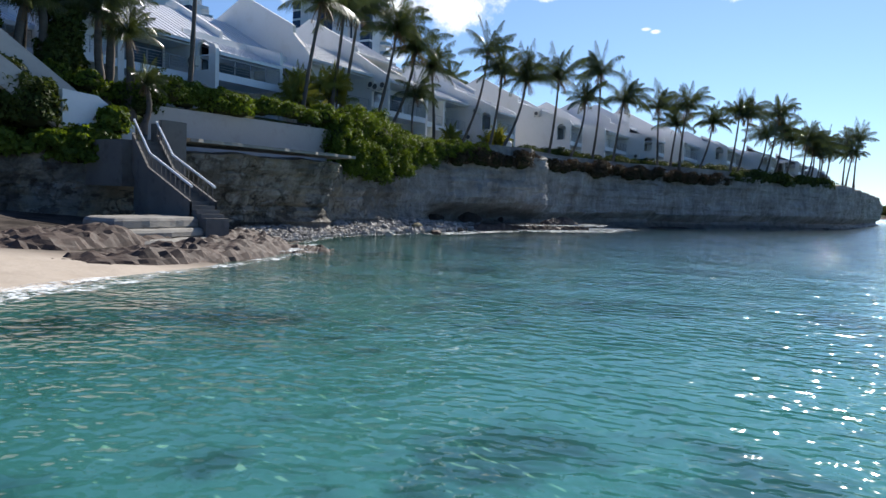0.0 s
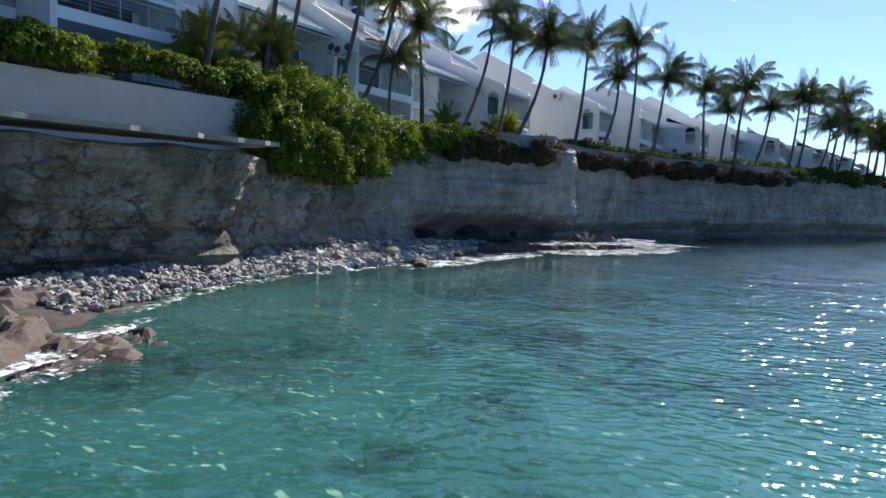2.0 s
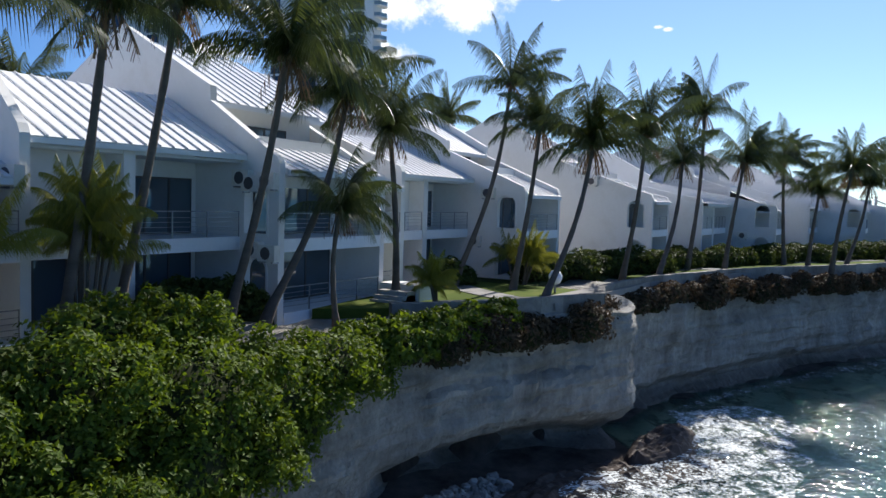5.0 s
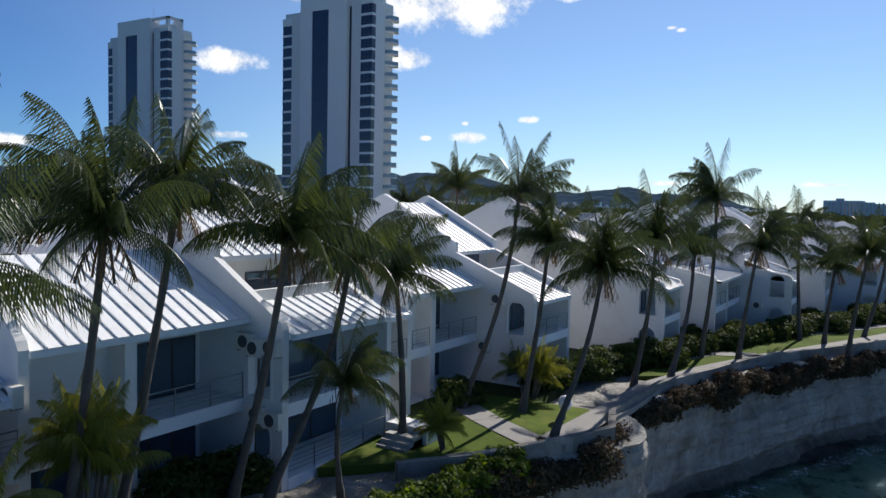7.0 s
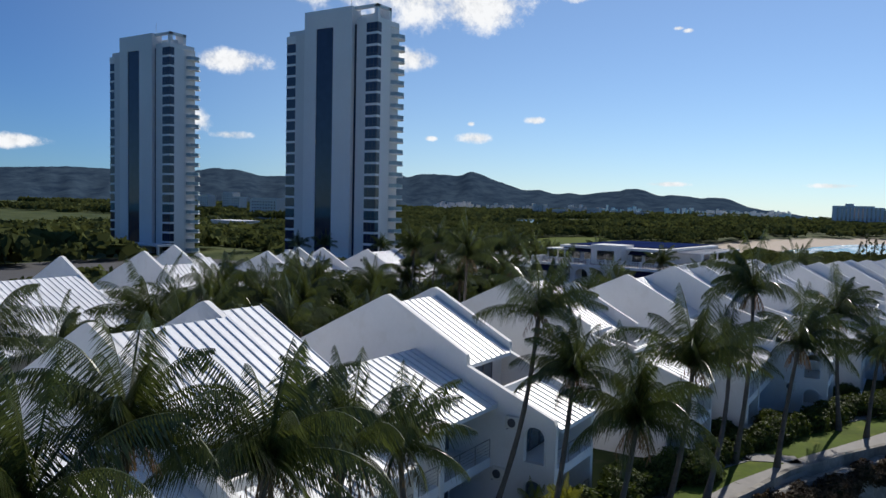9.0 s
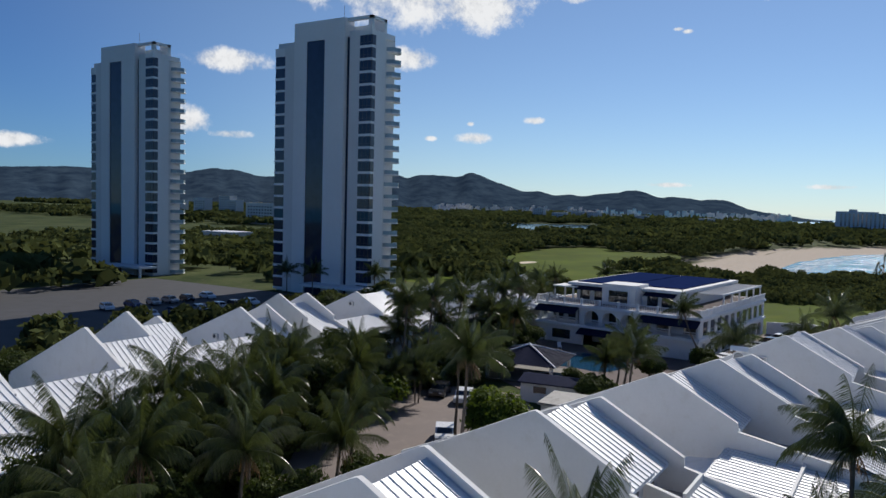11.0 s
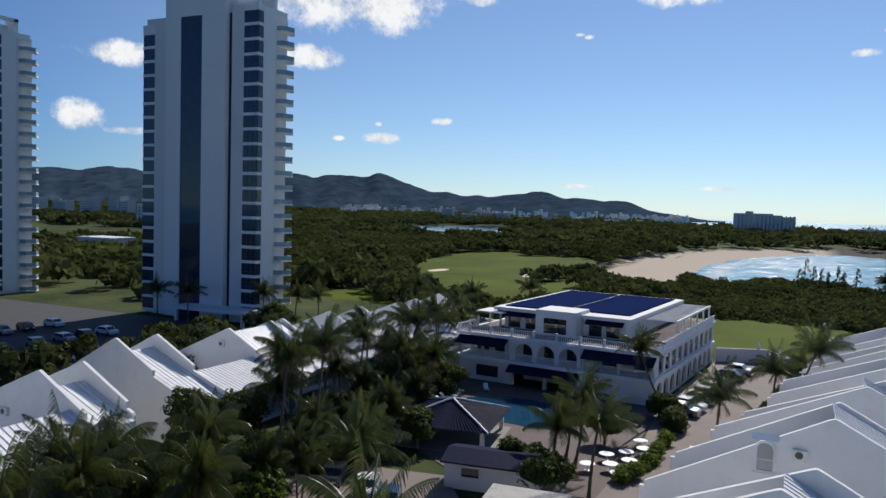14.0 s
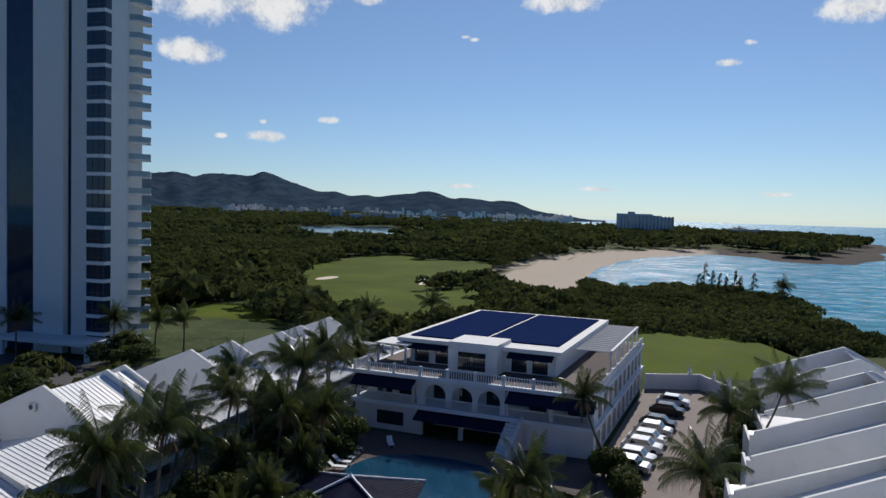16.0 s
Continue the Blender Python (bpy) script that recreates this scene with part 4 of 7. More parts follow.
def skirt_mesh(seed):
    """Hanging dead fronds and nuts under a crown."""
    rnd = random.Random(seed)
    s = Shape()
    for k in range(9):
        az = rnd.uniform(0, 6.28)
        p, d = Vector((0, 0, -0.1)), Vector((math.cos(az) * 0.7, math.sin(az) * 0.7, -0.35))
        for i in range(6):
            d = (d + Vector((0, 0, -0.22))).normalized()
            b = p + d * 0.26
            sd = d.cross(Vector((0, 0, 1))).normalized() * 0.035
            s.quad(tuple(p - sd), tuple(p + sd), tuple(b + sd), tuple(b - sd))
            for sign in (-1, 1):
                tip = p + sd.normalized() * sign * 0.16 + Vector((0, 0, -0.42))
                s.quad(tuple(p), tuple(p + d * 0.05), tuple(tip + d * 0.04), tuple(tip))
            p = b
    for k in range(6):
        w = 1.05 * k
        c = Vector((0.2 * math.cos(w), 0.2 * math.sin(w), -0.22))
        i0 = len(s.v)
        for dz, r in ((-0.13, 0.03), (-0.06, 0.1), (0.05, 0.1), (0.13, 0.03)):
            for q in range(6):
                s.v.append((c.x + r * math.cos(q * 1.047), c.y + r * math.sin(q * 1.047), c.z + dz))
        for a in range(3):
            for q in range(6):
                s.f.append((i0 + a * 6 + q, i0 + a * 6 + (q + 1) % 6, i0 + (a + 1) * 6 + (q + 1) % 6, i0 + (a + 1) * 6 + q))
    return s.mesh("dead_fronds", PALM_DRY)


CROWNS = [crown_mesh(i, 19 + 2 * (i % 3), 3.35 + 0.15 * (i % 4), 0.95 + 0.22 * (i % 3), blow=0.1 + 0.08 * (i % 2)) for i in range(6)]
ARECA_CROWNS = [crown_mesh(60 + i, 11, 3.0, 1.0, blow=0.05, mat=ARECA_LEAF) for i in range(3)]
SKIRTS = [skirt_mesh(i + 20) for i in range(3)]


def palm(base, crown, scale=1.0, kind="tall coconut palm with a slender leaning grey trunk", group="coconut palms", thick=0.15, spin=None):
    base, crown = Vector(base), Vector(crown)
    seed = int(abs(base.x * 13 + base.y * 7))
    rnd = random.Random(seed)
    t = thing("palm_tree", kind, "palm tree", tuple(base), group=group)
    top = crown - base
    s, rings, sides = Shape(), 12, 8
    bow = Vector((top.x * 0.13, top.y * 0.13, 0)) + Vector((rnd.uniform(-0.25, 0.25), rnd.uniform(-0.25, 0.25), 0))
    for k in range(rings + 1):
        u = k / rings
        c = top * u + bow * math.sin(math.pi * u)
        r = thick * (1.0 - 0.4 * u) * (1 + 0.85 * math.exp(-u * 12)) + (0.02 if k % 2 else 0)
        if k == 0:
            c = c + Vector((0, 0, -0.3))
        for q in range(sides):
            w = 2 * math.pi * q / sides
            s.v.append((c.x + r * math.cos(w), c.y + r * math.sin(w), c.z))
    for k in range(rings):
        for q in range(sides):
            s.f.append((k * sides + q, k * sides + (q + 1) % sides, (k + 1) * sides + (q + 1) % sides, (k + 1) * sides + q))
    part("trunk", s, TRUNK, t, smooth=True)
    c = part("crown", CROWNS[seed % 6], PALM_LEAF, t)
    c.matrix_basis = Matrix.Translation(top) @ pose(0, 0, 0, rnd.uniform(-6, 6), rnd.uniform(-6, 6), rnd.uniform(0, 360) if spin is None else spin) @ Matrix.Diagonal((scale, scale, scale, 1))
    k = part("dead_fronds", SKIRTS[seed % 3], PALM_DRY, t, "brown hanging fronds and nuts")
    k.matrix_basis = Matrix.Translation(top) @ Matrix.Diagonal((scale, scale, scale, 1))
    return t


def leaf_cloud(blobs, count, size, seed, flat=0.35, shell=0.55):
    """Many small leaves over a set of ellipsoids (centre, radii)."""
    rnd = np.random.RandomState(seed)
    vol = np.array([b[1][0] * b[1][1] + b[1][0] * b[1][2] for b in blobs])
    which = rnd.choice(len(blobs), count, p=vol / vol.sum())
    n = rnd.normal(size=(count, 3))
    n /= np.linalg.norm(n, axis=1)[:, None]
    n[:, 2] = np.where(n[:, 2] < -0.5, -n[:, 2], n[:, 2])
    c = np.array([b[0] for b in blobs])[which]
    r = np.array([b[1] for b in blobs])[which]
    rad = shell + (1.06 - shell) * rnd.rand(count) ** 0.45
    ph = rnd.rand(3) * 10
    bump = 1 + 0.13 * np.sin(n[:, 0] * 7 + c[:, 0] + ph[0]) * np.sin(n[:, 1] * 6 + c[:, 1] + ph[1]) + 0.1 * np.sin(n[:, 2] * 9 + n[:, 0] * 5 + ph[2])
    p = c + n * r * (rad * bump)[:, None]
    face = n + rnd.normal(size=(count, 3)) * 0.7 + np.array([0, 0, flat])
    face /= np.linalg.norm(face, axis=1)[:, None]
    u = np.cross(face, rnd.normal(size=(count, 3)))
    u /= np.linalg.norm(u, axis=1)[:, None]
    w = np.cross(face, u)
    sz = (size * (0.6 + 0.8 * rnd.rand(count)))[:, None]
    v = np.stack([p - u * sz, p + w * sz * 0.55 + face * sz * 0.12, p + u * sz, p - w * sz * 0.55 + face * sz * 0.12], 1).reshape(-1, 3)
    f = np.arange(count * 4).reshape(-1, 4)
    return v, f


def leaf_mesh(name, blobs, count, size, seed, mat, **kw):
    v, f = leaf_cloud(blobs, count, size, seed, **kw)
    me = bpy.data.meshes.new(name)
    me.from_pydata(v.tolist(), [], f.tolist())
    me.materials.append(mat)
    return me


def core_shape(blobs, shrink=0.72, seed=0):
    """Closed dark lumps inside a bush: inner shade put into their colour, and no view through."""
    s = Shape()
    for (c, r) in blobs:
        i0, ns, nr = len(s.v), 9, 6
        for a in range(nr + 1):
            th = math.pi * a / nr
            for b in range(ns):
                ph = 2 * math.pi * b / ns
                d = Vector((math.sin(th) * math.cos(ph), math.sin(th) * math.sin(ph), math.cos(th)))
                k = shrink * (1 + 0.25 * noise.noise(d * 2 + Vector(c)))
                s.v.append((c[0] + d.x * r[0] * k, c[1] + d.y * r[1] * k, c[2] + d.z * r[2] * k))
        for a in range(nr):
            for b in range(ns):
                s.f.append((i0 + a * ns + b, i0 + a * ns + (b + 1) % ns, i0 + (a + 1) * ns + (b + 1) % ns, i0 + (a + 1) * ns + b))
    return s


# near-black green: the shade among inner twigs, put into the colour
TWIG_SHADE = material("twig_shade_green", (0.028, 0.034, 0.014), 1.0, 0.3, 1.5, spec=0.1)


def bush(name, label, blobs, count, size, seed, mat, category="bush", group="", shell=0.6, cores=0):
    """A bush of leaves round dark cores that stand in for inner shade; blobs are in world places."""
    x, y = blobs[0][0][0], blobs[0][0][1]
    z = min(b[0][2] - b[1][2] for b in blobs)
    t = thing(name, label, category, (x, y, z), group=group)
    loc = [((c[0] - x, c[1] - y, c[2] - z), r) for c, r in blobs]
    part("foliage", leaf_mesh("foliage", loc, count, size, seed, mat, shell=shell), mat, t)
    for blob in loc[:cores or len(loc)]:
        part("twig_mass", core_shape([blob]), TWIG_SHADE, t, smooth=True)
    return t


def blobs_along(line, step, r, z, seed, jitter=0.5):
    rnd = random.Random(seed)
    out = []
    for p in resample(line, step):
        k = rnd.uniform(0.75, 1.25)
        out.append(((p.x + rnd.uniform(-jitter, jitter), p.y + rnd.uniform(-jitter, jitter), z + rnd.uniform(-0.3, 0.3)), (r[0] * k, r[1] * k, r[2] * k)))
    return out


# coconut palms along the front: foot and crown
FRONT_PALMS = [((51.8, 36.4, 7.4), (52.9, 35.8, 18.2)), ((54.0, 37.2, 7.4), (55.9, 36.6, 19.0)), ((58.0, 36.6, 7.4), (58.9, 34.8, 17.8)), ((59.3, 36.2, 7.4), (62.7, 35.2, 17.0)), ((67.0, 35.7, 7.4), (66.5, 35.9, 16.0)),
               ((73.0, 36.4, 7.4), (78.0, 35.8, 19.7)), ((74.4, 33.6, 7.4), (76.8, 33.4, 17.2)), ((71.2, 30.6, 7.4), (75.0, 29.8, 16.0)), ((84.2, 31.0, 7.4), (82.8, 29.5, 17.2)), ((86.9, 29.6, 7.4), (92.0, 29.6, 16.2)), ((94.8, 29.6, 7.4), (95.3, 29.0, 19.9)),
               ((95.6, 27.2, 7.4), (96.4, 26.3, 16.5)), ((107.2, 24.6, 7.4), (108.6, 25.2, 17.2)), ((106.4, 22.8, 7.4), (107.3, 22.3, 14.7)), ((103.4, 20.9, 7.4), (101.6, 19.8, 16.2)), ((112.0, 20.4, 7.4), (114.0, 19.0, 15.6)), ((119.0, 17.4, 7.4), (120.5, 16.6, 17.4)), ((121.5, 16.8, 7.4), (123.4, 15.8, 17.6)), ((126.0, 15.0, 7.4), (127.0, 13.6, 14.8)),
               ((128.0, 13.8, 7.4), (130.6, 12.5, 18.4)), ((131.0, 13.0, 7.4), (132.6, 12.0, 16.4)), ((134.0, 11.6, 7.4), (135.5, 11.0, 15.0)), ((139.0, 9.6, 7.4), (140.5, 9.0, 15.4)), ((141.0, 9.2, 7.4), (143.4, 8.4, 14.2)), ((145.0, 8.0, 7.4), (146.6, 7.6, 13.4)), ((150.0, 7.6, 7.4), (152.2, 7.0, 15.6)), ((151.4, 7.2, 7.4), (154.2, 6.6, 14.2)), ((146.5, 9.0, 7.4), (147.6, 8.6, 15.2)),
               ((163.0, 4.6, 7.3), (165.0, 4.2, 16.4)), ((164.0, 2.8, 7.2), (165.5, 2.4, 17.6)), ((160.0, 4.0, 7.3), (162.0, 3.2, 14.6)), ((45.4, 33.6, 7.4), (47.0, 33.2, 17.2)), ((37.0, 35.2, 7.2), (37.4, 35.0, 19.0))]
for foot, crown in FRONT_PALMS:
    palm(foot, (crown[0], crown[1], crown[2] - 1.0), 1.04 + 0.08 * math.sin(foot[0]))
palm((61.3, 34.4, 7.2), (61.1, 34.2, 11.6), 0.72, "young coconut palm beside a white townhouse", thick=0.1)
INLAND_PALMS = [((99.5, 53.5, 6.6), (99.3, 52.4, 20.3), 1.0), ((62.0, 57.5, 6.4), (62.5, 57.0, 17.5), 1.0), ((119.8, 65.6, 6.2), (119.2, 65.0, 16.0), 1.0), ((146.6, 90.0, 6.2), (146.4, 89.0, 15.6), 0.9), ((151.0, 86.0, 6.2), (153.4, 85.0, 16.4), 0.9), ((139.4, 85.5, 6.2), (139.6, 85.2, 15.2), 0.9), ((144.3, 86.0, 6.2), (146.6, 85.2, 15.9), 0.9),
                ((161.0, 90.0, 6.2), (161.6, 89.6, 16.2), 1.0), ((165.1, 84.8, 6.2), (165.6, 84.4, 16.8), 1.0), ((168.2, 88.0, 6.2), (168.8, 87.6, 16.2), 1.0), ((172.0, 85.4, 6.2), (172.8, 85.0, 17.0), 1.0), ((193.7, 91.0, 6.2), (194.2, 90.8, 15.6), 1.0), ((199.8, 137.0, 6.0), (199.6, 136.6, 13.6), 1.0), ((204.0, 132.0, 6.0), (204.0, 131.6, 13.0), 1.0), ((209.0, 130.0, 6.0), (209.0, 130.0, 12.6), 1.0), ((194.0, 160.0, 6.0), (194.0, 160.0, 13.0), 1.0), ((192.5, 150.0, 6.0), (192.5, 150.0, 13.6), 1.0),
                ((148.4, 58.0, 6.2), (148.9, 57.6, 13.6), 1.0), ((139.9, 54.4, 6.2), (139.2, 53.6, 14.2), 0.9), ((150.6, 59.5, 6.2), (150.7, 59.2, 11.2), 0.95), ((144.5, 58.8, 6.2), (144.2, 58.6, 11.8), 0.95), ((172.8, 52.6, 6.2), (167.6, 55.6, 15.8), 0.9), ((184.0, 41.3, 6.2), (184.8, 41.0, 11.6), 1.1), ((152.8, 45.6, 6.2), (152.5, 45.2, 14.6), 1.05), ((178.6, 40.8, 6.2), (177.4, 36.6, 16.0), 1.15),
                ((108.0, 78.0, 6.2), (108.4, 77.6, 15.0), 1.0), ((113.5, 73.5, 6.2), (113.6, 73.2, 14.2), 1.0), ((119.0, 78.5, 6.2), (119.6, 78.0, 14.6), 1.0), ((100.0, 72.0, 6.2), (100.2, 71.6, 14.4), 1.05), ((94.0, 68.0, 6.2), (94.4, 67.6, 14.0), 1.05), ((89.0, 63.5, 6.2), (89.2, 63.0, 14.2), 1.1), ((104.0, 66.5, 6.2), (104.6, 66.0, 13.0), 1.0), ((97.0, 62.0, 6.2), (97.2, 61.6, 13.2), 1.0), ((84.0, 67.0, 6.2), (84.0, 66.6, 14.8), 1.1), ((78.0, 63.0, 6.2), (78.2, 62.6, 14.2), 1.0),
                ((71.0, 66.0, 6.2), (71.2, 65.6, 14.6), 1.0), ((66.0, 70.5, 6.2), (66.2, 70.0, 13.8), 1.0), ((130.8, 80.4, 6.2), (130.4, 79.0, 18.6), 0.95), ((110.5, 84.0, 6.2), (110.8, 83.6, 12.6), 0.85), ((134.6, 79.4, 6.2), (134.3, 77.8, 19.2), 0.95), ((156.0, 82.0, 6.2), (156.6, 81.6, 14.6), 1.0), ((160.0, 79.5, 6.2), (160.4, 79.4, 13.6), 0.95), ((177.0, 87.2, 6.2), (177.6, 86.8, 15.2), 1.0), ((183.0, 86.0, 6.2), (183.6, 85.6, 14.4), 1.0), ((232.0, 118.0, 5.6), (232.4, 118.0, 14.0), 1.0), ((236.0, 106.0, 5.4), (236.4, 106.0, 12.8), 1.0), ((246.0, 96.0, 5.0), (246.4, 96.0, 13.6), 1.1), ((190.0, 37.5, 6.2), (190.4, 37.4, 11.0), 1.0)]
for foot, crown, k in INLAND_PALMS:
    palm(foot, (crown[0], crown[1], crown[2] - 0.6), 1.12 * k, "coconut palm with a full drooping crown", "inland palms")

# the sea grape thicket on the cliff edge and the hedge over the retaining wall
THICKET = [((49.6, 32.4, 7.2), (2.8, 2.0, 1.9)), ((52.4, 32.0, 6.6), (3.0, 2.2, 2.2)), ((48.6, 31.8, 6.3), (1.9, 1.6, 1.7)), ((55.2, 32.2, 6.4), (2.8, 1.8, 1.8)), ((51.4, 31.2, 5.4), (2.2, 1.6, 1.4)), ((53.8, 31.4, 5.0), (1.9, 1.4, 1.3)), ((58.0, 32.4, 6.7), (2.4, 1.8, 1.3)), ((47.4, 32.8, 7.5), (1.6, 1.4, 1.1)), ((47.6, 31.4, 5.3), (1.2, 1.0, 1.0)), ((53.2, 33.2, 8.2), (2.0, 1.3, 1.1)), ((50.6, 33.4, 8.4), (1.6, 1.2, 1.0)), ((56.6, 31.8, 5.4), (1.5, 1.1, 1.1)), ((59.8, 32.2, 6.2), (1.6, 1.2, 1.2)), ((46.7, 31.2, 6.6), (1.3, 1.0, 1.3)), ((47.4, 30.6, 5.6), (1.4, 1.0, 1.1)), ((46.1, 30.8, 5.6), (0.9, 0.7, 0.9)), ((49.4, 30.6, 5.3), (1.8, 1.2, 1.2)), ((48.2, 30.4, 4.5), (1.3, 0.8, 0.9)), ((50.6, 30.5, 4.2), (1.5, 0.8, 0.9)), ((46.8, 30.3, 4.7), (0.9, 0.7, 0.8))]


def ragged(blobs, seed, each=7):
    """Breaks the outline of a thicket up into sprays and pockets."""
    rnd = random.Random(seed)
    out = [(c, (r[0] * 0.86, r[1] * 0.86, r[2] * 0.86)) for c, r in blobs]
    for c, r in blobs:
        for _ in range(each):
            d = Vector((rnd.gauss(0, 1), rnd.gauss(-0.5, 1), rnd.gauss(0.25, 1))).normalized()
            k = rnd.uniform(0.72, 1.02)
            w = rnd.uniform(0.18, 0.5)
            out.append(((c[0] + d.x * r[0] * k, c[1] + d.y * r[1] * k, c[2] + d.z * r[2] * k), (w * rnd.uniform(0.7, 1.3), w, w * rnd.uniform(0.9, 1.9))))
    return out


bush("sea_grape_thicket", "bright green sea grape thicket hanging over the cliff edge", ragged(THICKET, 21, 16), 95000, 0.08, 3, SEA_GRAPE, shell=0.35, cores=len(THICKET))
bush("cliff_bush", "green shrubs along the cliff edge", blobs_along([(59.5, 32.4), (64.0, 31.8), (67.5, 30.8)], 1.5, (1.5, 1.1, 0.9), 6.9, 4), 12000, 0.11, 5, SEA_GRAPE)
bush("cliff_bush", "dry brown-green shrubs trailing over the cliff edge", blobs_along([(64, 31.6), (68, 30.3), (73, 28.7), (76.5, 28.5)], 1.1, (1.2, 0.85, 0.85), 6.45, 6), 13000, 0.10, 7, DRY_SHRUB)
bush("cliff_bush", "low dry brown-green shrubs trailing down the cliff top", blobs_along([(79, 29.6), (84, 28.8), (90, 26.9), (97, 23.9), (104, 20.9), (113, 16.9)], 1.3, (1.4, 0.9, 0.8), 6.55, 8), 24000, 0.11, 9, DRY_SHRUB)
bush("cliff_bush", "low dark green shrubs on the far cliff top", blobs_along([(116, 16.0), (126, 11.8), (133, 8.8), (141, 5.8)], 2.0, (1.9, 1.3, 0.9), 7.2, 10), 9000, 0.18, 11, HEDGE)
bush("hedge", "clipped bright green hedge above the retaining wall", blobs_along([(24.5, 35.2), (30, 33.9), (36, 33.0), (41, 32.4), (46.5, 31.8)], 1.1, (1.1, 0.9, 0.75), 7.75, 12), 30000, 0.10, 13, SEA_GRAPE)


# ---- towers ----
def tower(x0, y0, w, d, z0, z1, floors, label):
    """A flat tower: its broad face looks to -x, its balconies to -y and +x."""
    t = thing("apartment_tower", label, "tower", (x0, y0, z0), group="apartment towers")
    H = z1 - z0
    body = Shape().box(0.6, 0.5, 0, w - 0.4, d * 0.985, H - 2.0)
    part("core_wall", body, TOWER_WALL, t)
    step = (H - 3.5) / floors
    # broad face, from its corner with the side (y = 0) to the far end (y = d)
    part("corner_pier", Shape().box(0, 3.7, 0, 1.2, 6.8, H - 1.2), TOWER_WALL, t)
    part("end_pier", Shape().box(0, 24.3, 0, 1.2, 28.1, H - 3.4), TOWER_WALL, t)
    # dark pane in place of the shade in this narrow recess
    part("recess_glass", Shape().box(0.5, 6.8, 0, 0.7, 7.9, H - 2.4), TOWER_GLASS, t, "dark sheet standing in for the shaded recess")
    part("blade_wall", Shape().box(-0.7, 7.9, 0, 3.0, 14.2, H + 2.2), TOWER_PANEL, t, "tall pale blade wall")
    part("blade_wall", Shape().box(-0.7, 20.1, 0, 3.0, 24.3, H + 2.2), TOWER_PANEL, t, "tall pale blade wall")
    part("lintel", Shape().box(-0.7, 14.2, H - 2.6, 3.0, 20.1, H + 2.2), TOWER_PANEL, t)
    part("glass_slot", Shape().box(-0.5, 14.2, 0, 2.5, 20.1, H - 2.6), TOWER_GLASS, t, "dark glazed stair slot")
    part("roof_frame", Shape().box(0.3, 0.3, H + 1.4, 1.2, 11.6, H + 2.2).box(0.3, 0.3, H - 1.2, 1.2, 1.4, H + 1.4).box(0.3, 0.3, H + 1.4, w * 0.6, 1.2, H + 2.2).box(3, 3, H - 2, w * 0.6, 11, H + 0.6).box(w * 0.5, 0.3, H - 2, w * 0.6, 4, H + 2.2), TOWER_PANEL, t, "open concrete roof frame")
    part("mast", Shape().bar((4, 12, H), (4, 12, H + 6.5), 0.06), STEEL, t)
    sill = Shape().box(-0.05, -0.02, 0, 0.7, 3.7, 0.62).mesh("spandrel", TOWER_PANEL)
    pane = Shape().box(0.02, 0.12, 0.62, 0.6, 3.65, step).mesh("window", TOWER_GLASS)
    mull = Shape()
    for k in (0.1, 1.25, 2.45):
        mull.box(-0.03, k - 0.05, 0.62, 0.03, k + 0.05, step)
    mull.box(-0.03, 0.1, 1.25, 0.03, 3.7, 1.33)
    mull = mull.mesh("mullion", DARKFRAME)
    sill2 = Shape().box(-0.05, 28.1, 0, 0.7, d, 0.62).mesh("spandrel", TOWER_PANEL)
    pane2 = Shape().box(0.02, 28.15, 0.62, 0.6, d - 0.05, step).mesh("window", TOWER_GLASS)
    # side face to -y
    side = Shape().box(1.6, 0, 0, 5.4, 0.6, step).box(0.3, 0, 0, 1.6, 0.6, 0.62).mesh("side_wall", TOWER_PANEL)
    sidepane = Shape().box(0.2, 0.04, 0.62, 1.6, 0.5, step).mesh("window", TOWER_GLASS)
    door = Shape().box(5.4, 0.55, 0.25, w - 1.2, 0.75, step).mesh("window", TOWER_GLASS)
    slab = Shape().plate([[(6.4, 0.6), (7.2, -1.0), (9.6, -1.7), (w - 0.4, -1.5), (w + 0.9, -0.4), (w + 0.9, 0.8)]], 0, 0.28, "z").mesh("balcony_slab", TOWER_PANEL)
    balu = Shape()
    edge = [(6.5, 0.5), (7.2, -0.95), (9.6, -1.64), (w - 0.42, -1.44), (w + 0.84, -0.38), (w + 0.84, 0.7)]
    for a, b in zip(edge[:-1], edge[1:]):
        balu.quad((a[0], a[1], 0.3), (b[0], b[1], 0.3), (b[0], b[1], 1.2), (a[0], a[1], 1.2)).bar((a[0], a[1], 1.22), (b[0], b[1], 1.22), 0.03, 4)
    balu = balu.mesh("balustrade", BALUSTRADE)
    for k in range(floors):
        z = 1.0 + k * step
        for nm, me in (("spandrel", sill), ("window", pane), ("mullion", mull), ("side_wall", side), ("window", sidepane), ("window", door), ("balcony_slab", slab), ("balustrade", balu)):
            part(nm, me, None, t, at=(0, 0, z))
        if k < floors - 1:
            for nm, me in (("spandrel", sill2), ("window", pane2)):
                part(nm, me, None, t, at=(0, 0, z))
    part("crown_band", Shape().box(-0.06, -0.04, 1.0 + floors * step, 1.2, 3.7, H - 1.2), TOWER_PANEL, t)
    part("crown_band", Shape().box(-0.06, 28.1, 1.0 + (floors - 1) * step, 1.2, d, H - 3.4), TOWER_PANEL, t)
    part("side_band", Shape().box(1.2, -0.03, 1.0 + floors * step, w - 1.2, 0.7, H - 1.2), TOWER_PANEL, t)
